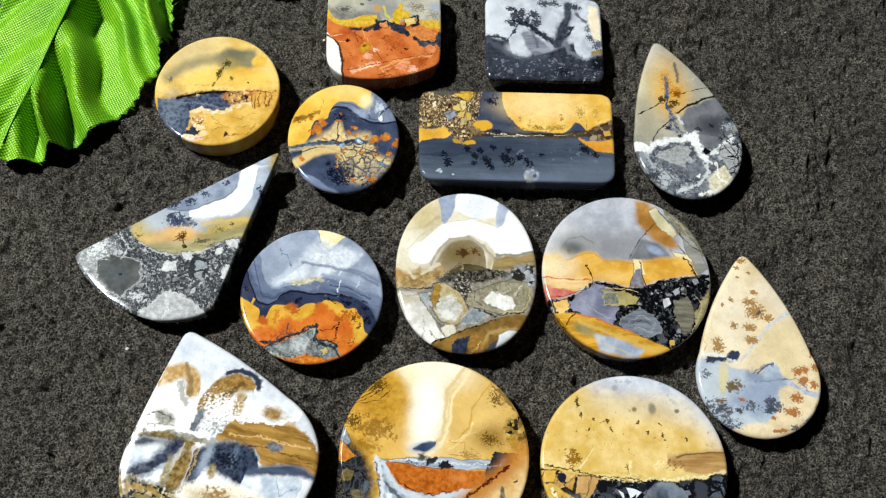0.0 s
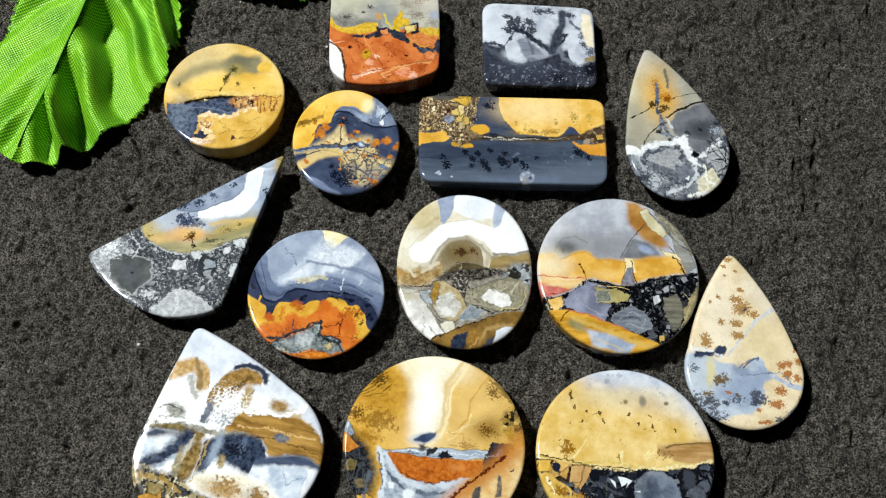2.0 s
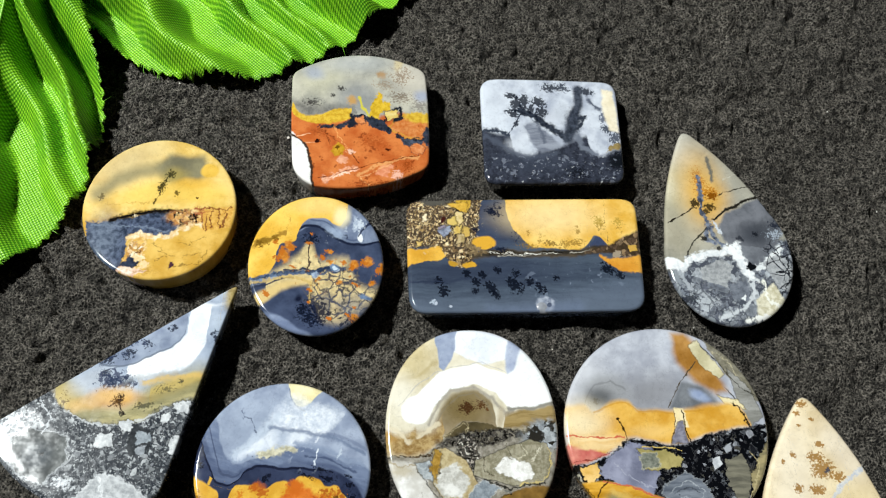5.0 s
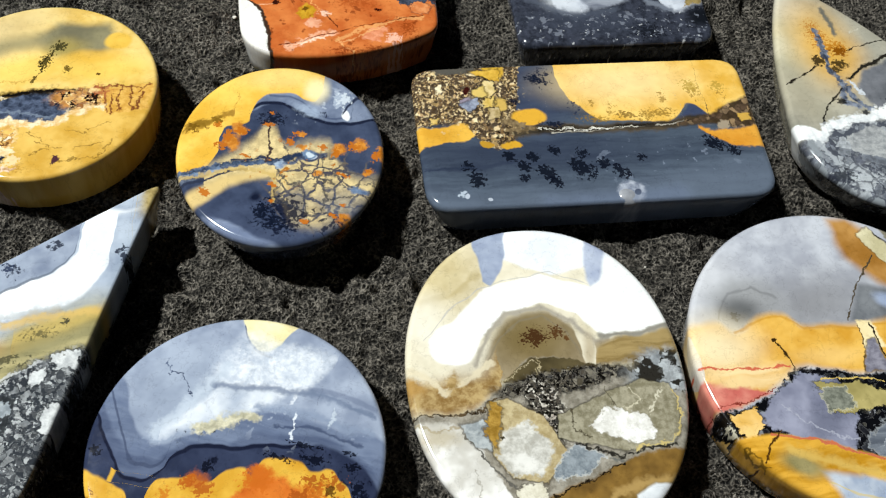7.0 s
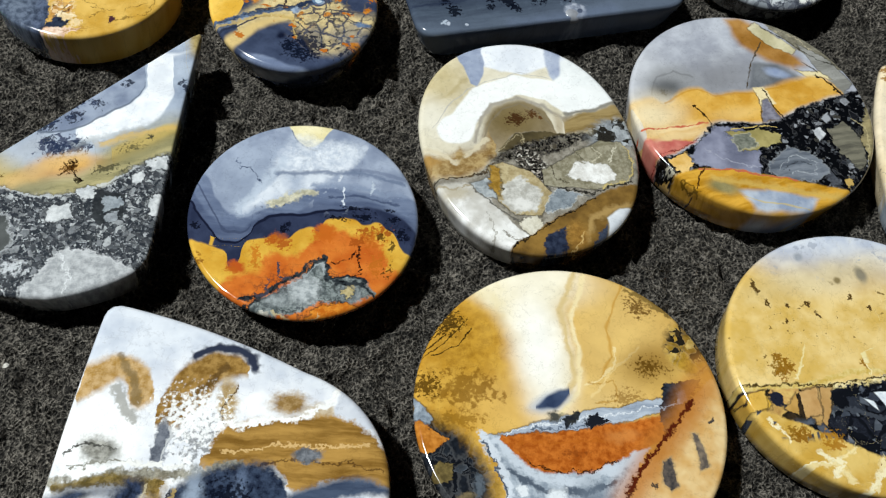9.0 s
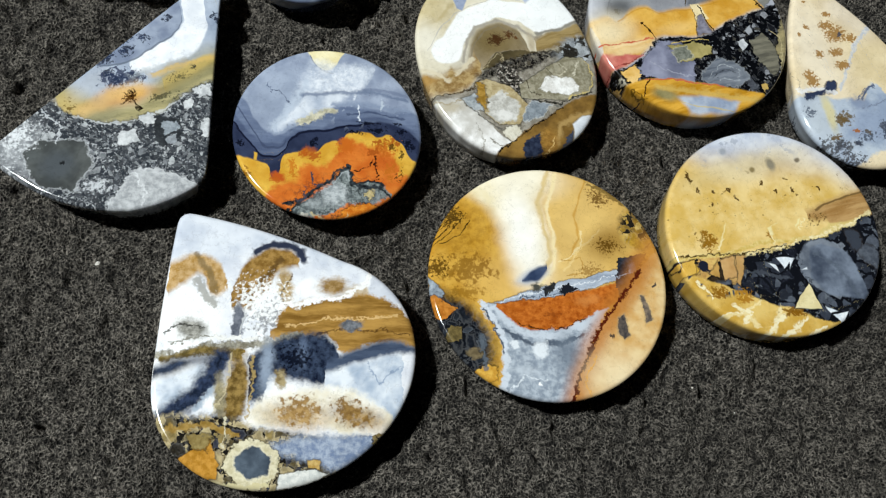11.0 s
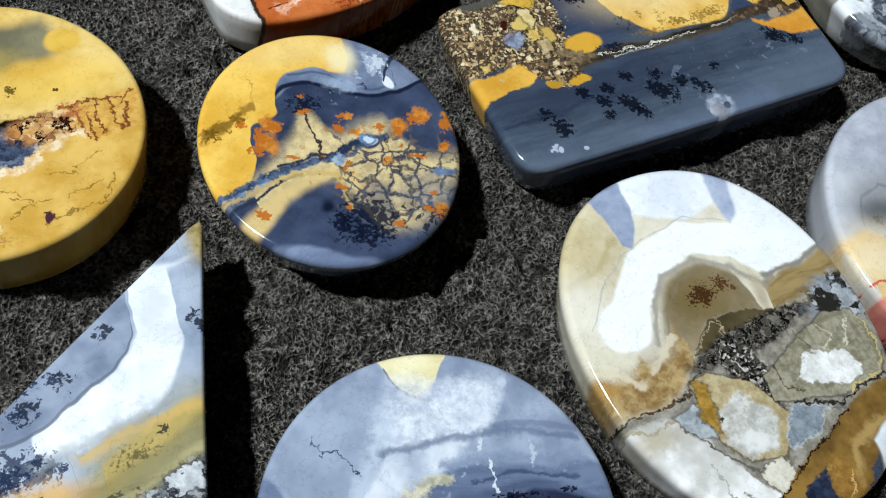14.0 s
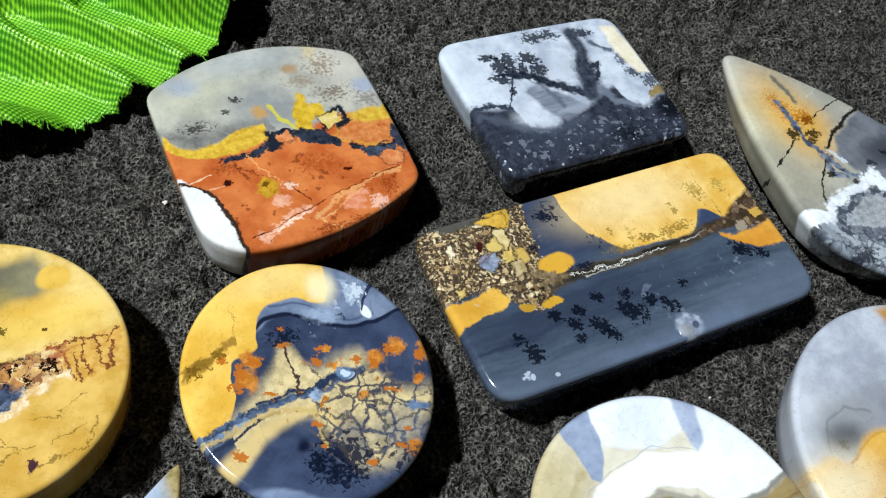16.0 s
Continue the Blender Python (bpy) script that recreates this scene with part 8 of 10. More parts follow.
cream_drop.crack([(-8.6, -1.1), (-5.7, -1.1), (-3.5, -0.4)], 0.7, '#2f3850', w=3)
cream_drop.chip([(-4.8, -0.4), (-3.8, 0.0), (-3.4, -1.0), (-4.5, -1.5)], '#333c54', w=2)
cream_drop.crack([(-8.0, -1.6), (-7.6, -2.0)], 0.4, '#4a5468', w=3)
cream_drop.crack([(-1.0, -3.8), (2.0, -1.9), (2.7, -2.4)], 0.3, '#5a647c', w=3)
cream_drop.crack([(-1.0, -5.2), (3.2, -5.0), (6.9, -4.4), (8.5, -7.1)], 0.35, '#7a8498', w=3)
stone("picture_stone", drop((-0.2, 19.4), (0.0, -4.5), 11.05, 10.7, 0, (1.2, 1.2), 1.2), 55.4, 50.0, 5.1, cream_drop.done(), "cream teardrop stone with brown mossy and blue-grey marks", bevel=0.8)

# ---- broad pear, white with brown growths ----
white_pear = Agate("white_brown_agate", ('#dfe2ea', '#f6f6f6', 'c'), 12, 0.09, -15)
white_pear.rims = False
white_pear.region(None, [(-15.1, 10.3), (-10.9, 10.7), (-7.2, 10.5), (-3.4, 12.1), (1.9, 10.1), (10.2, 9.2), (18.0, 4.1)], ('#c6cdda', '#dde1e8', 'c'), soft=2.0)
white_pear.blob(-10.7, 3.4, 3.8, 3.2, -2, '#fbfbfa', soft=0.5, w=3)
white_pear.region([(-13.8, 10.7), (-12.5, 11.0), (-10.6, 11.9), (-8.8, 11.6), (-7.3, 10.0), (-6.6, 7.4)], [(-13.9, 6.6), (-11.5, 8.3), (-9.9, 9.2), (-9.0, 7.6), (-8.0, 6.3), (-6.6, 7.1)], ('#a8813f', '#c9a877', 'f'), soft=0.6, w=2)
white_pear.crack([(-10.4, 11.7), (-9.1, 10.0), (-8.1, 6.9)], 1.0, '#7a6848', k=0.7)
white_pear.crack([(-10.1, 8.4), (-9.3, 6.4), (-8.1, 5.2)], 1.2, '#9a9890', w=3, k=0.8)
white_pear.region([(-6.2, 6.5), (-4.9, 9.9), (-2.9, 11.8), (-0.6, 12.6), (1.5, 12.2), (2.4, 10.8)], [(-6.3, 4.6), (-3.9, 4.7), (-2.2, 6.3), (-0.4, 9.4), (2.4, 10.2)], ('#7d5c28', '#aa864a', 'f'), soft=0.5, w=2)
white_pear.crack([(-4.4, 5.8), (-2.3, 8.6), (0.1, 11.1)], 0.9, '#5a4222', w=3, k=0.8)
white_pear.crack([(-3.2, 12.0), (-1.2, 13.0), (1.1, 13.0), (2.2, 12.2), (2.7, 11.1)], 1.1, '#2e3446', w=1, soft=0.6)
white_pear.blob(0.5, 7.6, 0.9, 2.4, 7, ('#a08454', '#c0a87c', 'f'), soft=0.5, w=3)
white_pear.crack([(1.2, 9.0), (0.0, 6.2), (0.9, 5.3)], 0.4, '#5f4a2a', w=3)
white_pear.moss(-1.3, 4.0, 3.9, 3.6, 7, '#8b8c8e', arms=6, fill=0.5, grain=2.0)
white_pear.moss(-2.5, 5.7, 5.0, 3.9, -2, '#f6f6f5', arms=9, fill=0.62, grain=2.2)
white_pear.moss(0.8, 3.6, 2.6, 3.3, -4, '#fbfbfb', arms=7, fill=0.6, grain=2.6)
white_pear.blob(-5.1, 2.8, 0.7, 2.7, 2, ('#4d525e', '#7c808a', 'f'), soft=0.3, w=3)
white_pear.crack([(-4.4, 5.0), (-4.8, 0.4)], 0.3, '#c4c6c8', w=2)
white_pear.blob(6.4, 7.7, 1.8, 1.2, 10, ('#8a6a38', '#b09468', 'f'), soft=0.45, w=3)
white_pear.blob(9.6, 6.9, 1.7, 0.8, -3, ('#a98c58', '#c9b48c', 'f'), soft=0.5, w=3, k=0.8)
white_pear.chip([(11.3, 9.7), (14.5, 7.7), (15.4, 5.4), (12.4, 4.9), (10.7, 5.6)], ('#bfc4d0', '#d6d9e0', 'c'), soft=0.4, w=2)
white_pear.region([(-1.2, 1.8), (1.5, 5.3), (5.9, 6.0), (9.8, 6.6), (14.2, 5.0), (17.1, 1.8)], [(-1.3, 0.7), (1.1, 1.0), (5.3, 1.1), (7.8, -1.1), (11.8, 0.3), (16.7, -0.5)], ('#7d5a24', '#b58c48', 's'), soft=0.4, w=3)
white_pear.crack([(0.7, 2.5), (5.6, 3.3), (10.0, 3.4), (14.5, 3.7)], 0.5, '#d2ae74', w=3)
white_pear.crack([(2.1, 0.5), (6.5, 1.9), (12.1, 2.1), (15.8, 1.1)], 0.35, '#5a3e1c', w=3, k=0.9)
white_pear.blob(8.7, 2.5, 1.5, 0.7, 9, ('#55585e', '#83868c', 'f'), soft=0.3, w=3)
white_pear.crack([(1.4, 5.0), (4.2, 5.7), (7.0, 5.8), (10.0, 7.5), (11.3, 9.6)], 0.75, '#f6f5f2', w=3)
white_pear.crack([(-14.6, -1.3), (-10.9, -0.8), (-6.3, 0.2), (-2.2, 0.1), (2.1, 1.2)], 1.3, ('#6d685a', '#a8a496', 'f'), w=3)
white_pear.blob(-10.7, 2.1, 2.0, 1.2, -14, ('#77766e', '#b4b2aa', 'f'), soft=0.5, w=3)
white_pear.crack([(-14.0, 1.5), (-12.2, 2.7), (-9.2, 2.3)], 0.4, '#4d4c48', w=3)
white_pear.crack([(-13.3, 0.4), (-10.8, 1.0), (-7.2, 1.1)], 0.5, '#8c8a80', w=3)
white_pear.crack([(-8.3, 0.9), (-5.7, 1.0), (-3.2, 0.8)], 0.6, '#efeeea', w=3)
white_pear.region([(-14.6, -1.3), (-11.9, -0.7), (-8.3, -0.3), (-4.3, -0.4)], [(-14.6, -2.0), (-11.9, -1.5), (-8.4, -1.4), (-4.4, -2.0)], ('#5f5026', '#8f7a44', 'f'), soft=0.3, w=3)
white_pear.chip([(-15.2, -5.6), (-14.4, -4.4), (-8.9, -2.1), (-8.0, -3.6), (-11.2, -7.9), (-13.6, -9.1)], ('#aebccd', '#e4e9ef', 'c'), soft=0.9, w=2)
white_pear.region([(-14.9, -2.6), (-12.9, -1.5), (-9.4, -1.4), (-6.6, -1.6)], [(-14.9, -4.1), (-12.4, -3.3), (-9.4, -2.2), (-6.7, -2.7)], ('#1c2433', '#3a465c', 'f'), soft=0.8, w=2)
white_pear.crack([(-7.0, -1.6), (-8.3, -4.1), (-10.4, -6.5), (-13.1, -8.7), (-14.6, -10.0)], 2.4, ('#19202f', '#34405a', 'f'), w=3, soft=0.6)
white_pear.crack([(-7.8, -5.1), (-9.7, -7.5)], 0.8, '#a8b8c8', w=3, k=0.7)
white_pear.region([(-3.7, -1.3), (-1.6, 0.1), (1.1, 1.2), (4.3, 1.6), (6.3, 0.2), (7.2, -2.5)], [(-4.1, -6.7), (-2.2, -7.1), (-1.2, -4.1), (1.6, -4.3), (5.2, -5.2), (7.1, -3.2)], ('#151c2e', '#3c485e', 'f'), soft=0.7, w=3)
white_pear.blob(-1.6, -2.5, 0.8, 2.9, -4, '#a3b1c4', soft=0.8, w=3, k=0.75)
white_pear.blob(2.7, -0.9, 0.6, 1.6, -4, '#7484a0', soft=0.8, w=3, k=0.6)
white_pear.moss(1.9, -1.6, 3.2, 2.2, -6, '#0b101e', arms=6, fill=0.55, grain=2.2)
white_pear.region([(5.5, -1.9), (8.9, -0.6), (13.0, 0.6), (16.7, -0.4)], [(5.4, -3.4), (8.7, -2.4), (12.7, -1.4), (16.6, -1.1)], ('#2c374e', '#4a566c', 's'), soft=0.5, w=2)
white_pear.region([(5.4, -3.4), (8.7, -2.5), (12.7, -1.5), (16.6, -1.1)], [(5.2, -5.2), (8.2, -6.1), (11.7, -8.4), (14.9, -10.0)], ('#9fb0c6', '#e2e7ed', 'c'), soft=0.6, w=2)
white_pear.crack([(10.4, -2.2), (12.1, -5.0), (14.6, -3.0)], 0.4, '#7d90ac', w=3, k=0.7)
white_pear.region([(-3.8, -8.2), (-0.6, -5.9), (3.6, -5.4), (8.3, -5.5), (14.2, -9.4)], [(-3.9, -9.7), (0.0, -10.0), (4.1, -10.1), (7.6, -11.1), (13.7, -12.4)], ('#e8dec4', '#f9f7f0', 'c'), soft=0.7, w=3)
white_pear.moss(2.3, -8.2, 3.1, 2.3, -4, '#8a6428', arms=5, fill=0.5, grain=1.6)
white_pear.moss(8.5, -8.4, 3.2, 2.0, -25, '#74521f', arms=5, fill=0.5, grain=1.6)
white_pear.blob(2.2, -8.9, 3.5, 1.7, -6, ('#8a6630', '#c2a068', 'f'), soft=0.7, w=3, k=0.75)
white_pear.blob(9.4, -9.0, 3.2, 1.5, -18, ('#6d4e20', '#a88448', 'f'), soft=0.7, w=3, k=0.8)
white_pear.crack([(-0.1, -11.2), (4.9, -11.9), (9.1, -11.9), (13.4, -11.1)], 0.8, ('#2e2618', '#6a5630', 'f'), w=3)
white_pear.blob(0.1, -4.2, 0.7, 1.1, -4, ('#7a6848', '#b0a078', 'f'), soft=0.35, w=3)
white_pear.blob(-5.2, -5.8, 1.4, 5.0, -6, ('#5f4a22', '#9c8048', 'f'), soft=0.35, w=3)
white_pear.blob(-7.0, -6.5, 0.7, 2.9, 4, ('#7a725c', '#a59a78', 'f'), soft=0.4, w=3)
white_pear.crack([(-5.8, -1.1), (-6.3, -5.2), (-7.8, -8.6)], 0.4, '#d6c8a4', w=3, k=0.6)
white_pear.crack([(-3.3, -1.3), (-3.2, -5.5), (-3.9, -9.0)], 0.5, '#b39a60', w=3, k=0.8)
white_pear.rubble(white_pear.area([(-13.9, -8.6), (-10.1, -8.5), (-6.2, -8.7), (-1.6, -10.3), (3.1, -11.1), (9.7, -11.5), (13.8, -11.2)], None, soft=0.5, w=3), ('#5d5238', '#8c7a4c', '#33353f', '#b0a078', '#5d6472', '#2a261f', '#cfc8b0'), 0.62, '#1d1a16', w=2, big=0.6)
white_pear.region([(-1.5, -12.2), (3.1, -11.3), (9.7, -11.3), (15.2, -10.6)], [(-1.5, -12.9), (3.1, -14.0), (7.0, -15.4), (11.0, -15.2)], ('#7383a0', '#aab4c4', 'f'), soft=0.6, w=3)
white_pear.crack([(-12.6, -10.1), (-8.7, -9.6), (-4.8, -10.9)], 1.0, ('#8a6c30', '#a88a4c', 'f'), w=3)
white_pear.chip([(-11.6, -13.5), (-8.0, -11.6), (-6.8, -14.1), (-6.9, -15.8), (-9.4, -15.7)], ('#a87624', '#c99440', 'f'), rim='#2a2014', w=2)
white_pear.chip([(-6.3, -14.2), (-5.3, -11.8), (-2.8, -11.3), (-0.1, -12.8), (-0.0, -15.5), (-2.4, -17.3), (-4.6, -16.8)], ('#c6bc98', '#e0d8ba', 'f'), rim='#3a3426', w=3)
white_pear.chip([(-5.1, -13.2), (-3.0, -12.2), (-0.8, -13.6), (-1.2, -15.6), (-3.4, -16.1), (-4.8, -14.9)], ('#333c48', '#5f6b78', 'c'), rim='#f0e8cc', w=2, soft=0.3, rim_width=0.2)
white_pear.chip([(0.2, -15.5), (3.1, -15.1), (5.7, -15.6), (3.1, -17.0), (-0.1, -17.2)], ('#c9ccc8', '#e6e5de', 'f'), rim='#4a463c', w=2)
white_pear.chip([(3.4, -13.8), (4.9, -14.0), (4.7, -15.3), (3.6, -14.9)], ('#b08a44', '#cdb070', 'f'), rim='#2a261e', w=2)
white_pear.chip([(-10.6, -10.8), (-7.9, -11.1), (-8.3, -12.8), (-10.2, -12.4)], ('#7d6a3c', '#9c8a58', 'f'), rim='#1c1a14', w=3)
white_pear.crack([(-6.2, -8.8), (-6.4, -12.1)], 0.4, '#d0c9b0', w=3)
white_pear.crack([(-10.4, -15.9), (-4.6, -16.8), (-1.4, -16.7)], 0.6, '#d2c79c', w=3)
stone("picture_stone", drop((-7.84, 20.51), (0.08, -2.89), 16.5, 13.95, 14.3, (0.23, 0.72), 1.1, 110), -37.0, 32.0, 5.0, white_pear.done(), "broad pear-shaped white stone with brown and navy growths", lean=1.9, bevel=0.7)

# ---- large disc, cream beam in golden ground ----
golden_disc = Agate("golden_cream_agate", ('#bf8c2c', '#d6aa4c', 'c'), 13, 0.09, -15)
golden_disc.blob(5.0, 8.4, 7.4, 9.0, -1, '#e0bd74', soft=0.8, k=0.85)
golden_disc.blob(-0.9, -0.4, 6.9, 3.2, -3, '#e6c98a', soft=0.8, k=0.7)
golden_disc.blob(-7.0, -0.2, 3.8, 2.4, -2, '#d9ac54', soft=0.8, k=0.6)
golden_disc.region([(2.2, 19.6), (0.9, 15.3), (-0.6, 10.5), (0.1, 6.5), (0.6, 3.3), (-0.8, 0.5), (-2.5, -0.8)], [(-12.7, 19.7), (-10.7, 12.8), (-7.2, 9.4), (-5.4, 6.1), (-4.3, 2.2), (-3.7, -0.5)], ('#ecdcae', '#f4e9cc', 'c'), soft=1.6, axis=1)
golden_disc.blob(-3.1, 6.6, 2.4, 7.0, 7, '#fbf8f1', soft=0.9, k=0.95)
golden_disc.blob(-2.7, 14.7, 4.9, 2.7, -1, '#f6eed8', soft=0.9, k=0.8)
golden_disc.crack([(1.4, 16.7), (-0.6, 10.9), (-0.1, 6.5), (0.5, 3.0), (-1.3, 0.2)], 0.7, '#d9c08a', w=1, soft=0.9)
golden_disc.crack([(2.0, 15.3), (0.4, 9.9), (1.1, 6.4), (0.8, 2.0), (-1.3, -1.0)], 0.6, '#f0dcaa', w=1, soft=0.8)
golden_disc.crack([(6.4, 15.3), (4.0, 9.1), (4.6, 6.1), (3.2, 3.5)], 0.5, '#c79640', w=1, soft=0.9, k=0.8)
golden_disc.crack([(4.8, 7.1), (4.9, 5.1), (3.2, 3.5), (1.4, 2.6)], 0.4, '#eed8a0', w=2, k=0.8)
golden_disc.crack([(1.8, 2.9), (4.4, 3.1), (4.6, 1.2), (2.5, 0.7)], 0.4, '#b88a3a', w=2, k=0.7)
golden_disc.crack([(7.3, 7.0), (3.9, 3.8), (2.0, 1.3)], 0.5, '#ecd090', w=2, k=0.6)
golden_disc.blob(-2.2, 0.5, 2.0, 0.9, 26, '#a5b0c2', soft=0.7)
golden_disc.region([(-3.7, 0.0), (-2.0, 1.5), (0.0, 2.3)], [(-3.8, -0.3), (-2.1, -0.3), (-0.2, 1.5)], ('#2f3c58', '#4a5874', 'c'), soft=0.3)
golden_disc.blob(-11.1, 6.9, 3.3, 3.8, 27, ('#9a6c1a', '#c0902e', 'f'), soft=0.8, k=0.8)
golden_disc.moss(-10.9, 1.5, 4.2, 2.7, -2, '#7d5412', arms=5, fill=0.5, grain=1.4, k=0.75)
golden_disc.moss(-14.7, 1.7, 1.7, 1.8, -3, '#5a3e10', arms=6, fill=0.4, grain=2.6)
golden_disc.moss(-11.5, -1.8, 3.6, 1.2, -3, '#8a6014', arms=6, fill=0.4, grain=1.8, k=0.7)
golden_disc.crack([(-15.7, 4.2), (-13.7, 6.0), (-11.5, 8.1), (-10.8, 9.5)], 0.22, '#33240c', w=2)
golden_disc.crack([(-15.0, 5.4), (-12.8, 7.6)], 0.22, '#33240c', w=2)
golden_disc.crack([(-14.4, 7.0), (-11.4, 8.8)], 0.22, '#33240c', w=2)
golden_disc.crack([(-14.2, 5.1), (-11.5, 6.3), (-10.3, 8.1)], 0.22, '#33240c', w=2)
golden_disc.crack([(-15.5, 5.7), (-14.0, 7.7), (-12.0, 8.8)], 0.22, '#33240c', w=2)
golden_disc.moss(-12.6, 8.9, 2.1, 2.0, 18, '#4a3410', arms=8, fill=0.35, grain=3.4)
golden_disc.moss(7.7, 11.9, 2.3, 1.7, -23, '#6a4a1c', arms=6, fill=0.55)
golden_disc.crack([(6.4, 13.8), (8.8, 13.0), (11.0, 11.0)], 0.8, '#6d5628', w=3, k=0.8)
golden_disc.blob(8.5, 5.3, 2.9, 2.0, 16, '#8a641e', soft=0.8, k=0.75)
golden_disc.moss(8.4, 5.0, 2.7, 1.7, -3, '#5d3f10', arms=6, fill=0.4)
golden_disc.moss(5.5, 1.2, 2.6, 1.4, 7, '#8d6526', arms=5, fill=0.45, k=0.7)
golden_disc.rubble(golden_disc.inside(13.3, 7.4, 3.2, 3.0, -43, w=3, soft=0.2), ('#a8842e', '#8a6a28', '#c0a050', '#94742c'), 0.42, '#231f18', w=2, big=0.8)
golden_disc.rubble(golden_disc.inside(-14.5, -7.5, 7.2, 5.3, -41, w=3, soft=0.2), ('#262b32', '#3d434b', '#1c2027', '#14171d', '#4a4434'), 0.4, '#11141a', w=2, big=0.6)
golden_disc.chip([(-16.2, 0.5), (-14.1, -1.8), (-14.6, -2.8), (-16.2, -2.2)], ('#75808c', '#a5afba', 'f'), rim='#1c2026', w=2)
golden_disc.chip([(-16.0, -2.1), (-14.3, -2.7), (-12.7, -3.8), (-14.0, -5.2), (-15.8, -5.0)], ('#a8641e', '#c98436', 'f'), rim='#14161a', w=3)
golden_disc.chip([(-13.9, -6.4), (-11.7, -6.2), (-12.0, -8.2), (-13.8, -8.4)], ('#4d4228', '#7a6a40', 'f'), rim='#14161a', w=3)
golden_disc.chip([(-10.7, -12.4), (-9.1, -10.8), (-7.9, -11.4), (-7.8, -13.1), (-9.9, -13.5)], ('#c08a2e', '#dbb050', 'f'), rim='#1a1712', w=3)
golden_disc.chip([(-14.1, -10.8), (-11.2, -12.5), (-7.3, -14.7), (-7.5, -15.9), (-11.5, -14.4)], ('#94661e', '#bd8a34', 'f'), rim='#1a1712', w=2)
golden_disc.crack([(-14.2, -8.7), (-12.7, -9.9), (-12.1, -11.6)], 0.5, '#6a6f78', w=3)
golden_disc.blob(-10.6, -9.7, 1.0, 0.7, -3, ('#5a4e38', '#7a6c50', 'f'), w=3, soft=0.3)
golden_disc.crack([(-9.6, -7.2), (-9.3, -11.8)], 0.6, '#5d6670', w=3, k=0.8)
golden_disc.region([(7.7, -3.3), (4.9, -8.0), (2.5, -12.6), (0.7, -18.0)], [(-9.8, -2.5), (-7.5, -7.0), (-6.9, -10.8), (-7.0, -13.0), (-7.6, -17.4)], ('#8792a0', '#b4bdc7', 'f'), soft=0.3, w=2, axis=1)
golden_disc.crack([(-9.1, -3.2), (-7.0, -7.1), (-6.5, -10.8), (-7.4, -17.4)], 1.1, '#ced5de', w=3, soft=0.5)
golden_disc.crack([(-7.7, -3.8), (-4.2, -7.0), (-0.7, -7.8), (3.7, -6.2), (7.0, -3.9)], 1.2, '#c6ced8', w=3, soft=0.5)
golden_disc.crack([(6.6, -4.5), (4.0, -9.2), (0.7, -18.0)], 0.9, '#c6ced8', w=3, soft=0.5)
golden_disc.crack([(-6.5, -6.7), (-3.3, -8.6), (0.9, -8.7), (3.7, -7.4)], 0.7, '#525c6a', w=3, soft=0.7)
golden_disc.crack([(-8.9, -4.0), (-7.7, -6.7), (-6.8, -9.7)], 0.5, '#4d5664', w=3)
golden_disc.blob(1.7, -10.2, 1.6, 2.6, 6, '#6d7886', soft=0.8, w=3, k=0.8)
golden_disc.blob(-2.0, -9.4, 1.0, 1.1, -3, '#e0e5ea', soft=0.35, w=3)
golden_disc.blob(-5.2, -8.6, 0.5, 0.5, -3, '#dfe4e9', soft=0.4, w=3)
golden_disc.blob(-2.4, -13.8, 0.2, 0.2, -3, '#f5f7f8', w=3)
golden_disc.blob(-4.1, -12.1, 1.7, 0.6, -3, '#c3cbd4', soft=0.7, w=3, k=0.7)
golden_disc.crack([(-6.2, -14.8), (-4.2, -12.7), (-1.4, -13.4)], 0.3, '#dbe1e7', w=3)
golden_disc.region([(-7.5, -3.0), (-1.2, -1.8), (5.2, -1.2), (10.6, -0.3)], [(-7.6, -3.5), (-5.1, -5.8), (-2.3, -6.9), (1.4, -6.8), (4.3, -5.1), (6.8, -3.8), (9.9, -2.8)], ('#a04e14', '#c8722a', 'f'), soft=0.2, w=2)
golden_disc.crack([(-4.8, -5.7), (-2.0, -6.8), (1.7, -6.7), (4.4, -5.0)], 0.25, '#3a2010', w=3)
golden_disc.crack([(-5.9, -3.9), (-1.0, -3.5), (4.1, -3.2)], 0.5, '#b8641e', w=3, k=0.7)
golden_disc.blob(4.9, -2.6, 1.6, 0.6, 7, '#d08440', soft=0.6, w=3, k=0.8)
golden_disc.moss(-0.0, -4.8, 2.4, 1.1, -3, '#7d380e', arms=5, fill=0.3, grain=2.6, k=0.7)
golden_disc.chip([(-7.8, -3.1), (1.0, -0.5), (9.5, 1.5), (9.5, -0.1), (1.9, -1.9), (-5.7, -3.0)], ('#8d98aa', '#b9c2ce', 's'), rim='#4a4438', w=2, rim_width=0.15)
golden_disc.crack([(-6.9, -2.9), (0.8, -1.1), (8.9, 0.5)], 0.25, '#dbe0e6', w=3)
golden_disc.crack([(-4.4, -2.6), (1.3, -1.7)], 0.3, '#5d6878', w=3)
golden_disc.chip([(1.0, -1.3), (2.6, -0.6), (3.7, -1.4), (1.6, -2.1)], '#1c1f26', w=3)
golden_disc.chip([(-1.3, -1.4), (0.5, -0.3), (0.7, -1.0), (-0.7, -2.1)], ('#22252c', '#3a3a34', 'f'), w=3)
golden_disc.blob(-1.9, -1.0, 0.6, 0.5, -3, '#4a4a44', soft=0.5, w=3)
golden_disc.chip([(9.7, 3.1), (13.5, 4.0), (11.7, -0.0), (9.6, -2.8), (8.9, -0.9)], ('#15181e', '#343a44', 'f'), w=3)
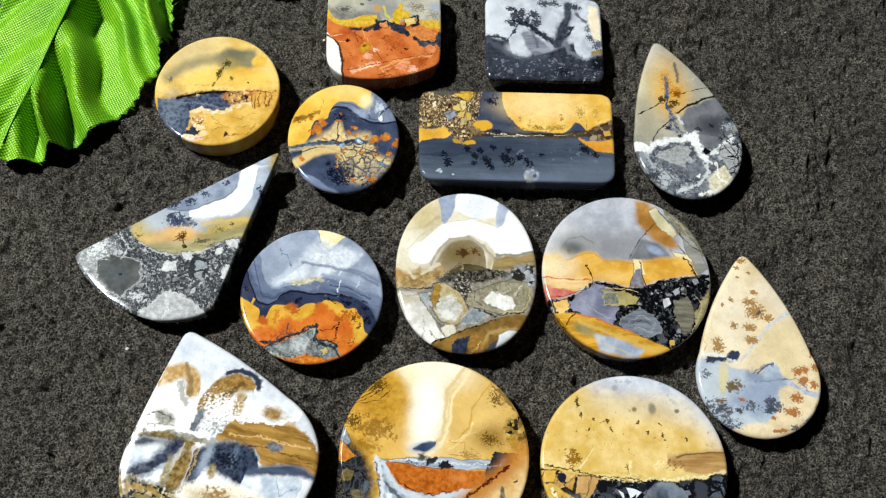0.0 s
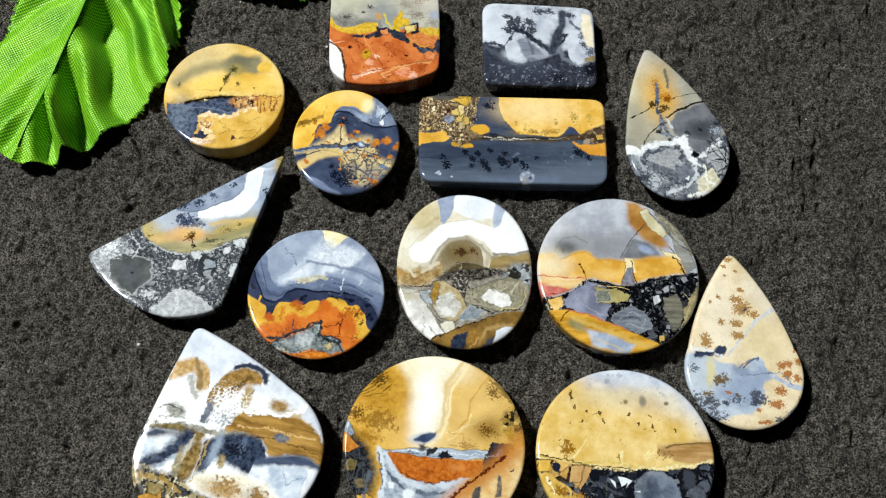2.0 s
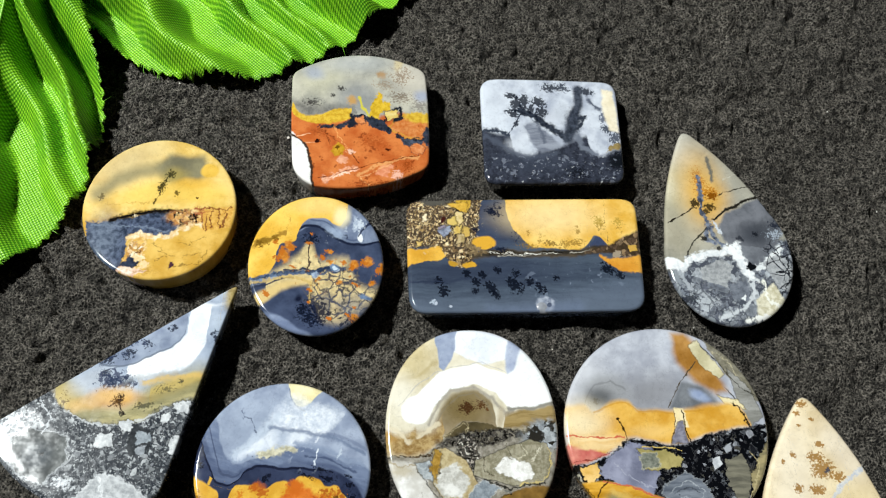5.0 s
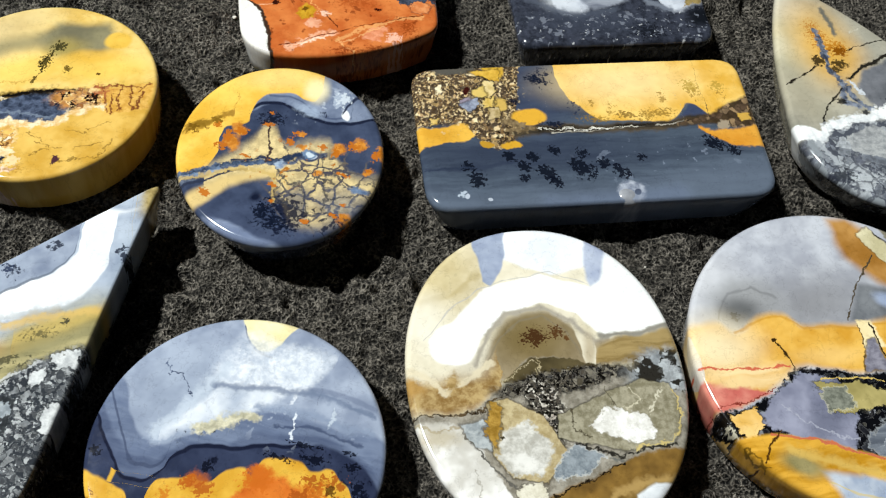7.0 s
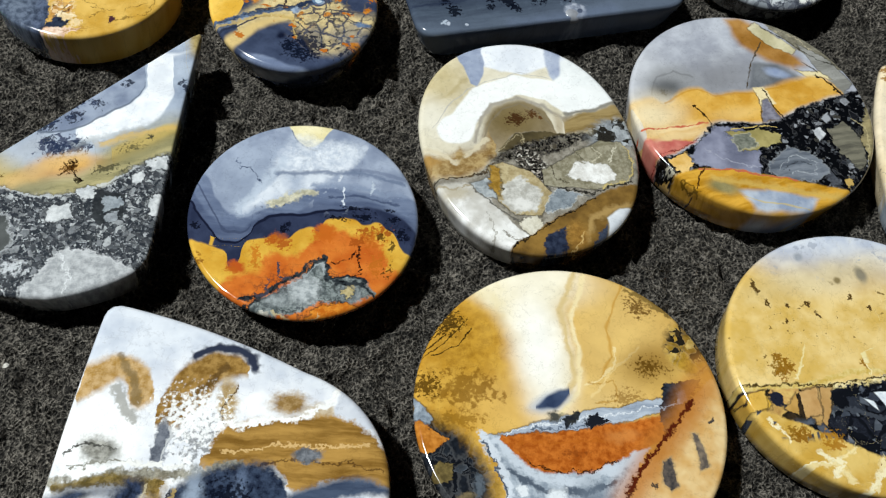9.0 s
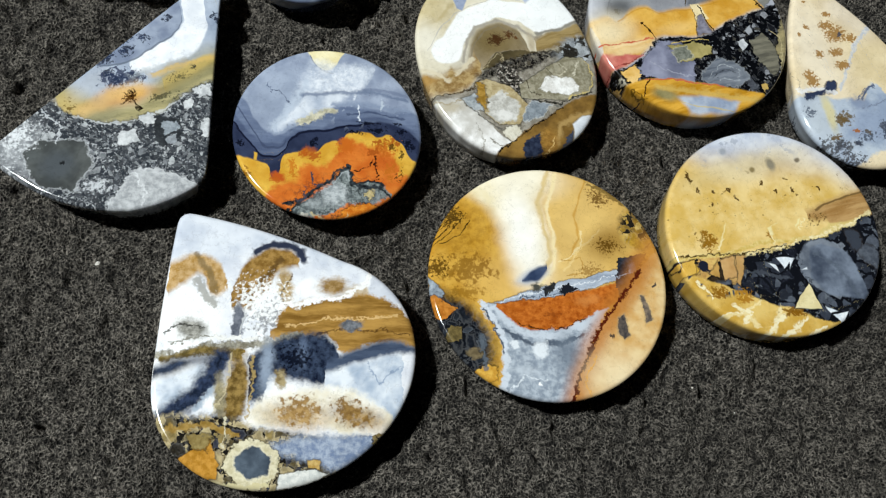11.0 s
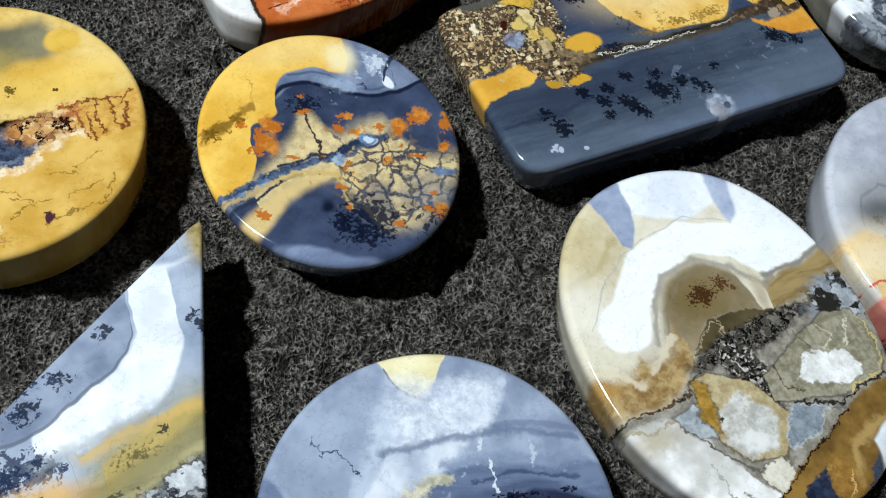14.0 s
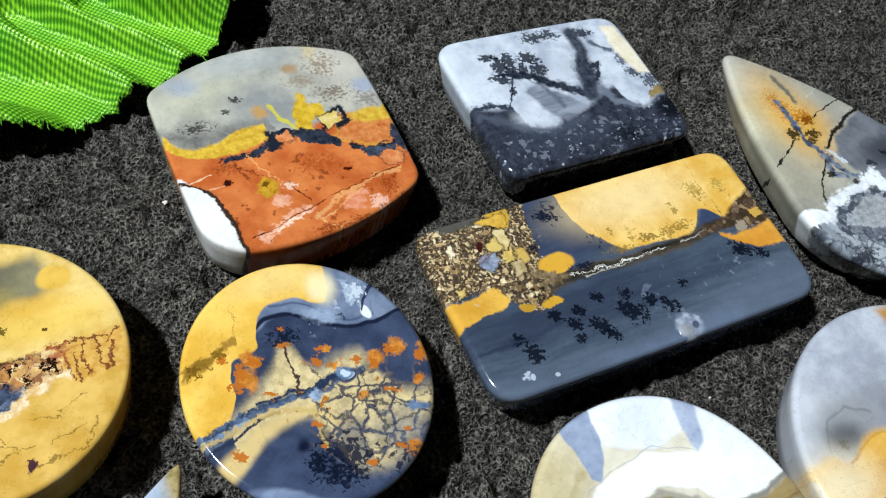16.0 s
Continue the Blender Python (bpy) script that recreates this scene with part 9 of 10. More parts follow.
golden_disc.crack([(9.5, 0.4), (11.8, 1.6)], 0.5, '#8d97a4', w=3)
golden_disc.blob(11.6, 1.9, 0.5, 0.5, -1, '#566070', w=3, soft=0.4)
golden_disc.region(None, [(17.8, 6.0), (13.7, 3.1), (11.1, -1.0), (7.7, -4.6), (5.2, -8.1), (3.1, -12.6), (1.0, -18.0)], ('#d3a25a', '#e6cc98', 'c'), soft=0.2, w=2, axis=1)
golden_disc.crack([(13.1, 2.8), (11.1, -1.0), (7.8, -4.7), (5.4, -8.4), (3.3, -12.6), (1.3, -18.0)], 2.8, '#b87430', w=1, soft=0.95, k=0.85)
golden_disc.crack([(12.6, 1.5), (10.4, -1.6), (7.4, -4.7), (5.1, -8.0), (3.0, -12.6), (0.9, -18.0)], 0.55, '#541f0e', w=3)
golden_disc.blob(14.7, 4.8, 2.0, 2.1, -3, '#c98a3c', soft=0.8, k=0.8)
golden_disc.blob(7.8, -12.9, 3.6, 2.9, -3, '#efdcb4', soft=0.9, k=0.7)
golden_disc.crack([(5.1, -10.4), (3.7, -13.2), (4.0, -15.5)], 0.5, '#dca860', w=3)
golden_disc.chip([(8.6, -5.3), (9.6, -4.7), (10.1, -7.4), (9.3, -7.9), (8.5, -7.0)], ('#3a383a', '#6a5f56', 'f'), rim='#a08a68', w=2)
golden_disc.chip([(12.1, -2.2), (12.7, -2.2), (13.3, -5.3), (12.5, -5.9)], ('#5a524c', '#8a7a68', 'f'), rim='#b39a70', w=2)
golden_disc.chip([(13.8, -0.6), (14.6, -0.2), (14.6, -0.6), (14.0, -0.8)], '#4d4640', w=2)
golden_disc.blob(7.7, -7.4, 0.3, 0.2, -3, '#5a4a3a', w=3)
stone("picture_stone", oval(16.0, 16.1), -1.4, 31.3, 5.2, golden_disc.done(), "large round golden stone with a cream beam and quartz pocket", bevel=0.6)

# ---- yellow disc over black rubble ----
yellow_disc = Agate("yellow_black_agate", ('#dab45c', '#e8cc8a', 'c'), 14, 0.09)
yellow_disc.region(None, [(-16.7, 17.2), (-9.4, 15.2), (-5.3, 11.9), (-0.2, 10.3), (5.0, 9.7), (10.1, 8.0), (14.0, 4.6), (17.9, 1.5)], ('#b9c2d6', '#d6dae2', 'c'), soft=4.5)
yellow_disc.blob(-1.2, 10.0, 9.4, 1.7, 1, "#dcc896", soft=0.8, k=0.6)
yellow_disc.spots(yellow_disc.inside(1.0, 12.8, 8.5, 2.6, -6, soft=0.5), "#9aa0ae", 0.7, 0.34, w=1, k=0.6)
yellow_disc.blob(3.7, 9.3, 0.6, 1.0, 1, "#8f8672", soft=0.5)
yellow_disc.blob(0.6, 9.3, 0.4, 0.4, 1, "#8d7c55", soft=0.5)
yellow_disc.blob(7.8, 9.2, 0.4, 0.4, 1, "#7d7260", soft=0.5)
yellow_disc.blob(-2.5, 13.0, 0.5, 0.5, 2, "#a0a4ac", soft=0.5)
yellow_disc.spots(yellow_disc.area([(-15.9, 9.1), (16.5, 8.9)], [(-16.1, 0.7), (15.9, 2.5)], soft=1.5), "#6a5222", 1.1, 0.2, w=0, k=0.85)
yellow_disc.blob(-9.3, 10.4, 0.2, 1.0, 7, "#5a4420", w=3, soft=0.3)
yellow_disc.blob(-8.5, 8.2, 0.2, 0.6, -9, "#5a4420", w=3, soft=0.3)
yellow_disc.blob(-4.3, 7.3, 0.2, 0.4, 31, "#5a4420", w=3, soft=0.3)
yellow_disc.blob(-3.6, 5.7, 0.2, 0.6, 16, "#5a4420", w=3, soft=0.3)
yellow_disc.blob(1.2, 6.9, 0.2, 0.3, 1, "#5a4420", w=3, soft=0.3)
yellow_disc.blob(5.0, 4.9, 0.2, 0.3, 1, "#5a4420", w=3, soft=0.3)
yellow_disc.blob(2.6, 5.3, 0.2, 0.2, 1, "#5a4420", w=3, soft=0.3)
yellow_disc.blob(9.1, 4.3, 0.2, 0.3, 31, "#5a4420", w=3, soft=0.3)
yellow_disc.blob(-6.6, 7.5, 0.2, 0.3, 1, "#5a4420", w=3, soft=0.3)
yellow_disc.blob(-7.5, 5.6, 0.2, 0.2, 1, "#5a4420", w=3, soft=0.3)
yellow_disc.fern(-10.5, 0.9, 1.6, 1.9, -29, "#8a6418", amount=0.75)
yellow_disc.vein([(-9.0, -0.6), (-7.9, 0.9), (-6.6, 2.7)], 0.35, "#ecd898", w=2)
yellow_disc.vein([(-0.7, 0.8), (-0.7, -0.9)], 0.5, "#ecdca0", axis=1, w=2)
yellow_disc.vein([(3.1, -0.5), (4.4, 0.7)], 0.4, "#ecdca0", w=2)
yellow_disc.region([(5.5, 1.3), (9.6, 2.1), (17.0, 3.1)], [(5.4, 0.2), (9.4, -1.0), (16.5, -1.6)], ('#a07a44', '#bb9660', 's'), soft=0.6, w=2)
yellow_disc.fern(7.4, -0.0, 3.1, 1.2, 6, "#5e4620", amount=0.55)
yellow_disc.vein([(7.0, 1.3), (11.2, 2.0), (15.4, 2.3)], 0.3, "#7a6038")
yellow_disc.region([(-17.1, 0.0), (-13.6, -0.5), (-10.0, -1.3), (-7.0, -2.2), (-1.9, -2.5), (5.2, -2.5), (10.4, -1.8), (17.7, -0.2)], None, ('#14161d', '#262a34', 'f'), soft=0.2, w=2)
yellow_disc.shards(yellow_disc.area([(-17.1, -1.0), (-7.0, -2.8), (5.2, -2.9), (17.6, -1.2)], None, soft=0.3, w=2), ('#3a3f4a', '#22252e', '#555b66', '#2b2f38', '#1a1c23'), 0.5, 0.09, "#12141a", keep=0.7, w=2)
yellow_disc.spots(yellow_disc.area([(-17.1, -2.3), (17.5, -2.1)], None), "#6a7078", 1.2, 0.28, w=0, k=0.8)
yellow_disc.region([(1.1, -5.4), (2.6, -3.7), (5.2, -2.9), (7.6, -3.9), (8.9, -6.5), (9.3, -9.2)], [(1.0, -7.2), (2.2, -9.4), (4.6, -10.8), (7.5, -11.8), (9.5, -9.4)], ('#4e5562', '#828994', 'c'), soft=0.2, w=2)
yellow_disc.blob(7.7, -9.3, 1.2, 1.6, 1, ('#2c313b', '#40464f', 'f'), w=3, soft=0.3)
yellow_disc.blob(12.1, -7.2, 1.2, 2.0, 21, ('#474c56', '#5d636d', 'f'), w=3, soft=0.2)
yellow_disc.blob(10.7, -4.2, 1.0, 1.6, 1, "#3a3f49", w=3)
yellow_disc.blob(-4.6, -5.6, 4.0, 0.3, -24, "#4a4f58", w=3, k=0.7)
yellow_disc.shards(yellow_disc.inside(-11.6, -2.9, 4.7, 2.0, -11, w=2), ('#c9a45c', '#ddb96e', '#3a2e20', '#d6b268', '#2a2c34'), 0.45, 0.07, "#2b2418", w=2)
yellow_disc.blob(-8.5, -3.9, 1.3, 2.0, -14, ('#c0985a', '#d6b478', 'c'), w=3, soft=0.12)
yellow_disc.blob(-14.1, -2.3, 0.9, 1.1, 1, "#d3a840", w=3, soft=0.15)
yellow_disc.blob(-12.3, -2.3, 0.7, 0.9, 1, "#1f2230", w=3)
yellow_disc.region([(-17.1, -2.3), (-14.1, -3.3), (-11.7, -4.9), (-9.2, -6.9), (-5.3, -9.5), (-2.0, -11.4), (2.3, -14.7)], None, ('#cda244', '#dfbf70', 'c'), soft=0.2, w=2)
yellow_disc.vein([(-10.3, -8.7), (-8.9, -10.6), (-8.5, -12.5)], 0.8, "#efdca4", axis=1, w=3, k=0.8)
yellow_disc.vein([(-12.8, -9.7), (-10.4, -10.0), (-6.3, -9.1)], 0.5, "#efdca4", w=3, k=0.8)
yellow_disc.vein([(-6.5, -13.4), (-5.0, -11.7), (-3.8, -10.5)], 1.0, "#f0e0ae", w=3, k=0.8)
yellow_disc.fern(-11.7, -6.2, 1.6, 1.2, 1, "#8a6218", amount=0.7)
yellow_disc.fern(-8.5, -7.4, 1.6, 1.2, 1, "#b07c20", amount=0.7)
yellow_disc.fern(-2.5, -11.6, 2.2, 1.0, -9, "#7a5214", amount=0.8)
yellow_disc.fern(4.8, -8.3, 6.0, 4.0, 1, "#1c1f27", scale=0.8, amount=0.6)
yellow_disc.shards(yellow_disc.area([(-17.1, -2.0), (-7.1, -3.6), (5.1, -3.5), (17.5, -2.1)], [(-17.2, -5.8), (-7.3, -8.2), (0.5, -11.4), (9.2, -15.0)], soft=0.3, w=2), ('#4a505b', '#5d636d', '#3a3f49', '#787e88'), 0.8, 0.14, None, keep=0.3, w=1)
yellow_disc.vein([(-16.1, -0.4), (-12.6, -0.9), (-8.0, -1.7), (-3.9, -1.3), (0.1, -1.8), (5.2, -2.4), (9.3, -1.7), (13.5, -0.6)], 0.55, ('#e6d08a', '#c9a850', 'f'), w=2)
yellow_disc.region([(5.7, -2.1), (9.4, -1.0), (13.6, -0.1)], [(5.7, -2.9), (9.3, -2.4), (13.5, -0.9)], "#d8c078", soft=0.2, w=3)
yellow_disc.chip([(3.6, -4.0), (5.5, -3.5), (9.1, -5.7), (9.4, -10.5), (9.0, -12.9), (3.7, -10.8), (2.2, -7.9)], ('#414959', '#7a8494', 'c'), soft=0.35, w=2)
yellow_disc.crack([(4.0, -4.8), (6.5, -7.1), (7.8, -11.7)], 0.6, '#59626f', w=3, k=0.7)
yellow_disc.chip([(-1.7, -3.8), (0.8, -4.4), (-1.2, -5.7)], ('#d3dbe4', '#eef2f5', 'f'), w=1)
yellow_disc.chip([(-3.1, -4.2), (-2.2, -4.7), (-2.1, -5.9)], ('#d3dbe4', '#eef2f5', 'f'), w=1)
yellow_disc.chip([(0.1, -4.6), (0.7, -4.6), (-0.4, -5.9)], ('#d3dbe4', '#eef2f5', 'f'), w=1)
yellow_disc.chip([(2.8, -13.4), (5.1, -13.5), (3.9, -15.1)], ('#d3dbe4', '#eef2f5', 'f'), w=1)
yellow_disc.chip([(2.3, -12.0), (3.7, -13.0), (2.6, -13.1)], ('#d3dbe4', '#eef2f5', 'f'), w=1)
yellow_disc.chip([(1.4, -6.3), (2.2, -6.1), (2.2, -6.5)], ('#d3dbe4', '#eef2f5', 'f'), w=1)
yellow_disc.chip([(1.3, -8.6), (1.7, -12.3), (-2.1, -11.3)], ('#dccb94', '#ecdfb0', 'c'), rim='#14161c', w=1, rim_width=0.12)
yellow_disc.chip([(8.0, 1.2), (16.5, 2.2), (15.5, -1.5), (8.5, -1.2)], ('#9c7440', '#c09a64', 's'), soft=0.4, w=2)
yellow_disc.crack([(-6.5, -2.2), (-0.5, -2.6), (6.1, -2.4), (12.1, -1.7), (15.2, -1.1)], 0.6, ('#d8c078', '#f0e2b4', 'f'), w=3)
yellow_disc.crack([(-15.3, -0.1), (-6.5, -2.1), (1.4, -2.6)], 0.4, '#4a3a1c', w=3)
yellow_disc.chip([(-15.4, -1.1), (-13.3, -1.2), (-13.8, -3.2), (-15.7, -3.2)], ('#cfa03c', '#e0b85c', 'c'), rim='#15151a', w=2, rim_width=0.2)
yellow_disc.chip([(-9.7, -2.1), (-7.6, -2.2), (-8.4, -5.0), (-10.3, -5.0)], ('#c0945a', '#d8b47c', 'c'), rim='#15151a', w=2, rim_width=0.2)
yellow_disc.chip([(-7.2, -2.4), (-5.9, -2.4), (-8.2, -6.4), (-8.5, -5.8)], ('#b88e54', '#d0aa70', 'c'), rim='#15151a', w=2, rim_width=0.2)
yellow_disc.chip([(-12.1, -3.4), (-10.2, -2.3), (-10.8, -4.5)], ('#a8803c', '#c89e58', 'c'), rim='#15151a', w=2, rim_width=0.2)
yellow_disc.chip([(-16.6, -1.2), (-15.4, -1.1), (-16.0, -3.1), (-16.7, -2.8)], ('#cda040', '#e0bc64', 'c'), rim='#15151a', w=2, rim_width=0.2)
yellow_disc.crack([(-10.6, -8.7), (-8.3, -10.1), (-9.9, -11.0)], 0.6, '#f3e6bc', w=3)
yellow_disc.crack([(-7.6, -13.5), (-4.3, -11.8)], 0.8, '#f3e6bc', w=3)
yellow_disc.crack([(-5.3, -14.6), (-0.9, -13.1)], 0.8, '#f3e6bc', w=3)
yellow_disc.crack([(-1.4, -15.6), (1.1, -14.9)], 0.7, '#f3e6bc', w=3)
yellow_disc.crack([(-13.3, -9.4), (-9.2, -9.9)], 0.4, '#f3e6bc', w=3)
yellow_disc.crack([(-14.0, -4.3), (-12.9, -7.1)], 0.5, '#f3e6bc', w=3)
yellow_disc.moss(-11.6, -6.6, 1.6, 0.9, -14, '#8a5c14', arms=6, fill=0.45)
yellow_disc.moss(-8.3, -8.3, 1.4, 0.7, -15, '#a87420', arms=6, fill=0.4)
yellow_disc.moss(-2.3, -12.0, 1.7, 0.6, -15, '#84560f', arms=6, fill=0.5)
yellow_disc.moss(-10.0, 0.5, 1.3, 1.5, -48, '#8f6216', arms=6, fill=0.4)
yellow_disc.moss(-10.2, 2.1, 0.7, 0.6, -14, '#8f6216', arms=5, fill=0.5)
yellow_disc.moss(-1.2, -0.7, 0.5, 0.7, -14, '#8f6216', arms=5, fill=0.4)
yellow_disc.crack([(-7.8, 0.5), (-9.4, -0.9)], 0.4, '#f0dfa8', w=3)
yellow_disc.crack([(-0.7, 0.0), (-1.1, -1.9)], 0.4, '#f0dfa8', w=3)
yellow_disc.crack([(5.0, 0.6), (3.6, -0.8)], 0.4, '#f0dfa8', w=3)
stone("picture_stone", oval(15.8, 15.3), 32.2, 30.1, 5.4, yellow_disc.done(), "round yellow stone with black rubble and a white-blue sky", lean=0.5, bevel=0.6)


# ---- the cloth leaves ----
def leaf_material(name, face, back):
    m = Tree(name)
    weave = m.node("ShaderNodeUVMap")
    weave.uv_map = "weave"
    uv = weave.outputs[0]
    n = m.node("ShaderNodeSeparateXYZ")
    m.plug(n.inputs[0], uv)
    pitch = 2 * math.pi / 0.62
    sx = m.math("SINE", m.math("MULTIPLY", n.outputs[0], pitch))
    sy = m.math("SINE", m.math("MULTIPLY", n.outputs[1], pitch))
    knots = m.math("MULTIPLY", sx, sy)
    cloud = m.noise(uv, 0.12, 3.0, 0.6)
    fuzz = m.noise(uv, 3.0, 2.0, 0.6)
    tone = m.mix(m.step(cloud, 0.3, 0.7), face, back)
    # weave relief painted in colour: shaded gaps first, then highlights on the knots
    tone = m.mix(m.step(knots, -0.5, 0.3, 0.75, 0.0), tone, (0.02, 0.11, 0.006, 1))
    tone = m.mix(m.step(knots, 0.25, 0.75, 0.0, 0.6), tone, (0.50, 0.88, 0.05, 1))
    tone = m.mix(m.math("MULTIPLY", fuzz, 0.3), tone, (0.03, 0.13, 0.004, 1))
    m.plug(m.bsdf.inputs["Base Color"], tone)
    m.bsdf.inputs["Roughness"].default_value = 0.36
    m.bsdf.inputs["Specular IOR Level"].default_value = 0.7
    m.bsdf.inputs["Specular Tint"].default_value = (0.75, 1.0, 0.4, 1)
    bump = m.bump(m.math("ADD", m.math("MULTIPLY", knots, 0.5), m.math("MULTIPLY", fuzz, 0.3)), 0.35, 0.0003)
    m.plug(m.bsdf.inputs["Normal"], bump)
    thin = m.node("ShaderNodeBsdfTranslucent")
    m.plug(thin.inputs["Color"], tone)
    both = m.node("ShaderNodeMixShader")
    both.inputs[0].default_value = 0.08
    m.plug(both.inputs[1], m.bsdf.outputs[0])
    m.plug(both.inputs[2], thin.outputs[0])
    m.plug(m.out.inputs[0], both.outputs[0])
    return m.mat


def cloth_leaf(base, tip, bow, widths, lift, seed, material, edge_material, label, spacing=8.0, folds=9.0, slant=0.85, peak=0.87, strong=1, crown=0.0):
    """A pressed cloth leaf from base to tip (millimetres), with side folds, a toothed edge and loose threads."""
    base, tip = Vector(base), Vector(tip)
    along = tip - base
    length = along.length
    along /= length
    across = Vector((-along.y, along.x))
    rng = random.Random(seed)

    def half_width(u, side):
        w = widths[0] if side > 0 else widths[1]
        return w * max(0.0, math.sin(math.pi * min(1.0, 0.03 + 0.97 * u) ** peak)) ** 0.6

    def place(u, q):
        side = 1 if q >= 0 else -1
        w = half_width(u, side)
        s = abs(q) * w
        mid = base + along * (u * length) + across * (bow * math.sin(math.pi * u))
        phase = (u * length - slant * s + (0.4 * spacing if side > 0 else 0)) / spacing
        phase += 0.2 * math.sin(2.1 * phase + seed) + 0.09 * math.sin(s * 0.5 + 1.7 * phase)
        f = phase - math.floor(phase)
        fold = 0.5 - 0.5 * math.cos(2 * math.pi * f ** 0.75)
        fold *= 0.72 + 0.28 * math.sin(4.3 * math.floor(phase) + seed)
        tent = (-6.5 if side == strong else -2.0) * (1 - 0.7 * u)
        swell = folds * (1.0 if side == strong else 0.3) * (1 - 0.55 * min(1.0, abs(q)) ** 2)
        z = lift + 4.0 * (1 - u) + crown * max(0.0, 1 - u / 0.4) + swell * (fold - 0.5) * min(1.0, s / 3.5) + tent * (1 - math.exp(-s / 4.0)) - 1.5 * (s / 18) ** 2
        z -= 2.2 * max(0.0, u - 0.7) / 0.3 * 0.7
        p = mid + across * q * w
        z += 0.35 * math.sin(p.x * 0.33 + seed) * math.cos(p.y * 0.27)
        return Vector((p.x, p.y, max(z, 0.8))), (u * length, side * s)

    thing = tagged(new("cloth_leaf"), label, "artificial leaf", "artificial leaves")
    thing.location = (base.x * MM, base.y * MM, 0)
    shift = Vector((base.x, base.y, 0))
    nu, nv = 220, 28
    bm = bmesh.new()
    uv = bm.loops.layers.uv.new("weave")
    rows, marks = [], {}
    for i in range(nu + 1):
        u = i / nu
        row = []
        for j in range(-nv, nv + 1):
            q = j / nv
            if abs(j) == nv:
                tooth = (u * length / 1.9 + rng.uniform(-0.08, 0.08)) % 1.0
                q *= 1 + (0.06 * tooth - 0.02) + rng.uniform(-0.012, 0.012)
            p, c = place(u, q)
            v = bm.verts.new((p - shift) * MM)
            marks[v] = c
            row.append(v)
        rows.append(row)
    for a, b in zip(rows, rows[1:]):
        for k in range(2 * nv):
            f = bm.faces.new((a[k], a[k + 1], b[k + 1], b[k])[::-1])
            for l in f.loops:
                l[uv].uv = marks[l.vert]
    bmesh.ops.recalc_face_normals(bm, faces=bm.faces)
    blade = part("blade", bm, material, thing)
    solid = blade.modifiers.new("thickness", "SOLIDIFY")
    solid.thickness = 0.22 * MM
    # the midrib, a raised seam
    bm = bmesh.new()
    ring_rows = []
    for i in range(60):
        u = 0.01 + 0.95 * i / 59
        p, _ = place(u, 0.0)
        r = 0.28 * (1 - 0.6 * u)
        ring_rows.append([bm.verts.new((p - shift + (across * math.cos(a) * r).to_3d() + Vector((0, 0, 0.15 + math.sin(a) * r * 0.6))) * MM) for a in np.linspace(0, 2 * math.pi, 8, endpoint=False)])
    for a, b in zip(ring_rows, ring_rows[1:]):
        for k in range(8):
            bm.faces.new((a[k], a[(k + 1) % 8], b[(k + 1) % 8], b[k]))
    bmesh.ops.recalc_face_normals(bm, faces=bm.faces)
    part("midrib", bm, edge_material, thing)
    # loose threads along the cut edge
    bm = bmesh.new()
    for side in (-1, 1):
        u = 0.03
        while u < 0.99:
            p, _ = place(u, side * 0.99)
            o, _ = place(u, side * 0.9)
            way = (p - o).normalized()
            ln = rng.uniform(0.35, 0.9) if rng.random() < 0.96 else rng.uniform(1.2, 2.8)
            way = (way + along.to_3d() * rng.uniform(-0.35, 0.5) + Vector((0, 0, rng.uniform(-0.35, 0.2)))).normalized()
            t = along.to_3d() * 0.09
            q = p + way * ln * 0.5 + Vector((0, 0, rng.uniform(-0.1, 0.1)))
            e = p + way * ln + along.to_3d() * rng.uniform(-0.25, 0.25) * ln
            up = Vector((0, 0, 0.08))
            vs = [bm.verts.new((c - shift) * MM) for c in (p - t, p + t, p + up, q - t * 0.8, q + t * 0.8, q + up, e)]
            for f in ((0, 1, 4, 3), (1, 2, 5, 4), (2, 0, 3, 5), (3, 4, 6), (4, 5, 6), (5, 3, 6)):
                bm.faces.new([vs[c] for c in f])
            u += rng.uniform(0.25, 0.5) / length
    part("frayed_edge", bm, edge_material, thing, "loose cut threads of the cloth")
    return thing


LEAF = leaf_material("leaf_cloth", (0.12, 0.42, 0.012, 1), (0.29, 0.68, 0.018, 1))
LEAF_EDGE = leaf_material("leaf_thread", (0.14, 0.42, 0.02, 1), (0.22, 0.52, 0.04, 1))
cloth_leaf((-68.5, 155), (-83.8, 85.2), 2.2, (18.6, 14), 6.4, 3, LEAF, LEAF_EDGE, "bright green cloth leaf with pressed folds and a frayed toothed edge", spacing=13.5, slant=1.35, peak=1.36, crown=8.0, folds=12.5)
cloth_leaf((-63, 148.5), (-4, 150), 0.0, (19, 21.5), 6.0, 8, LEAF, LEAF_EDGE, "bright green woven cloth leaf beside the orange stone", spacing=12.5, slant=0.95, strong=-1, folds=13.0)


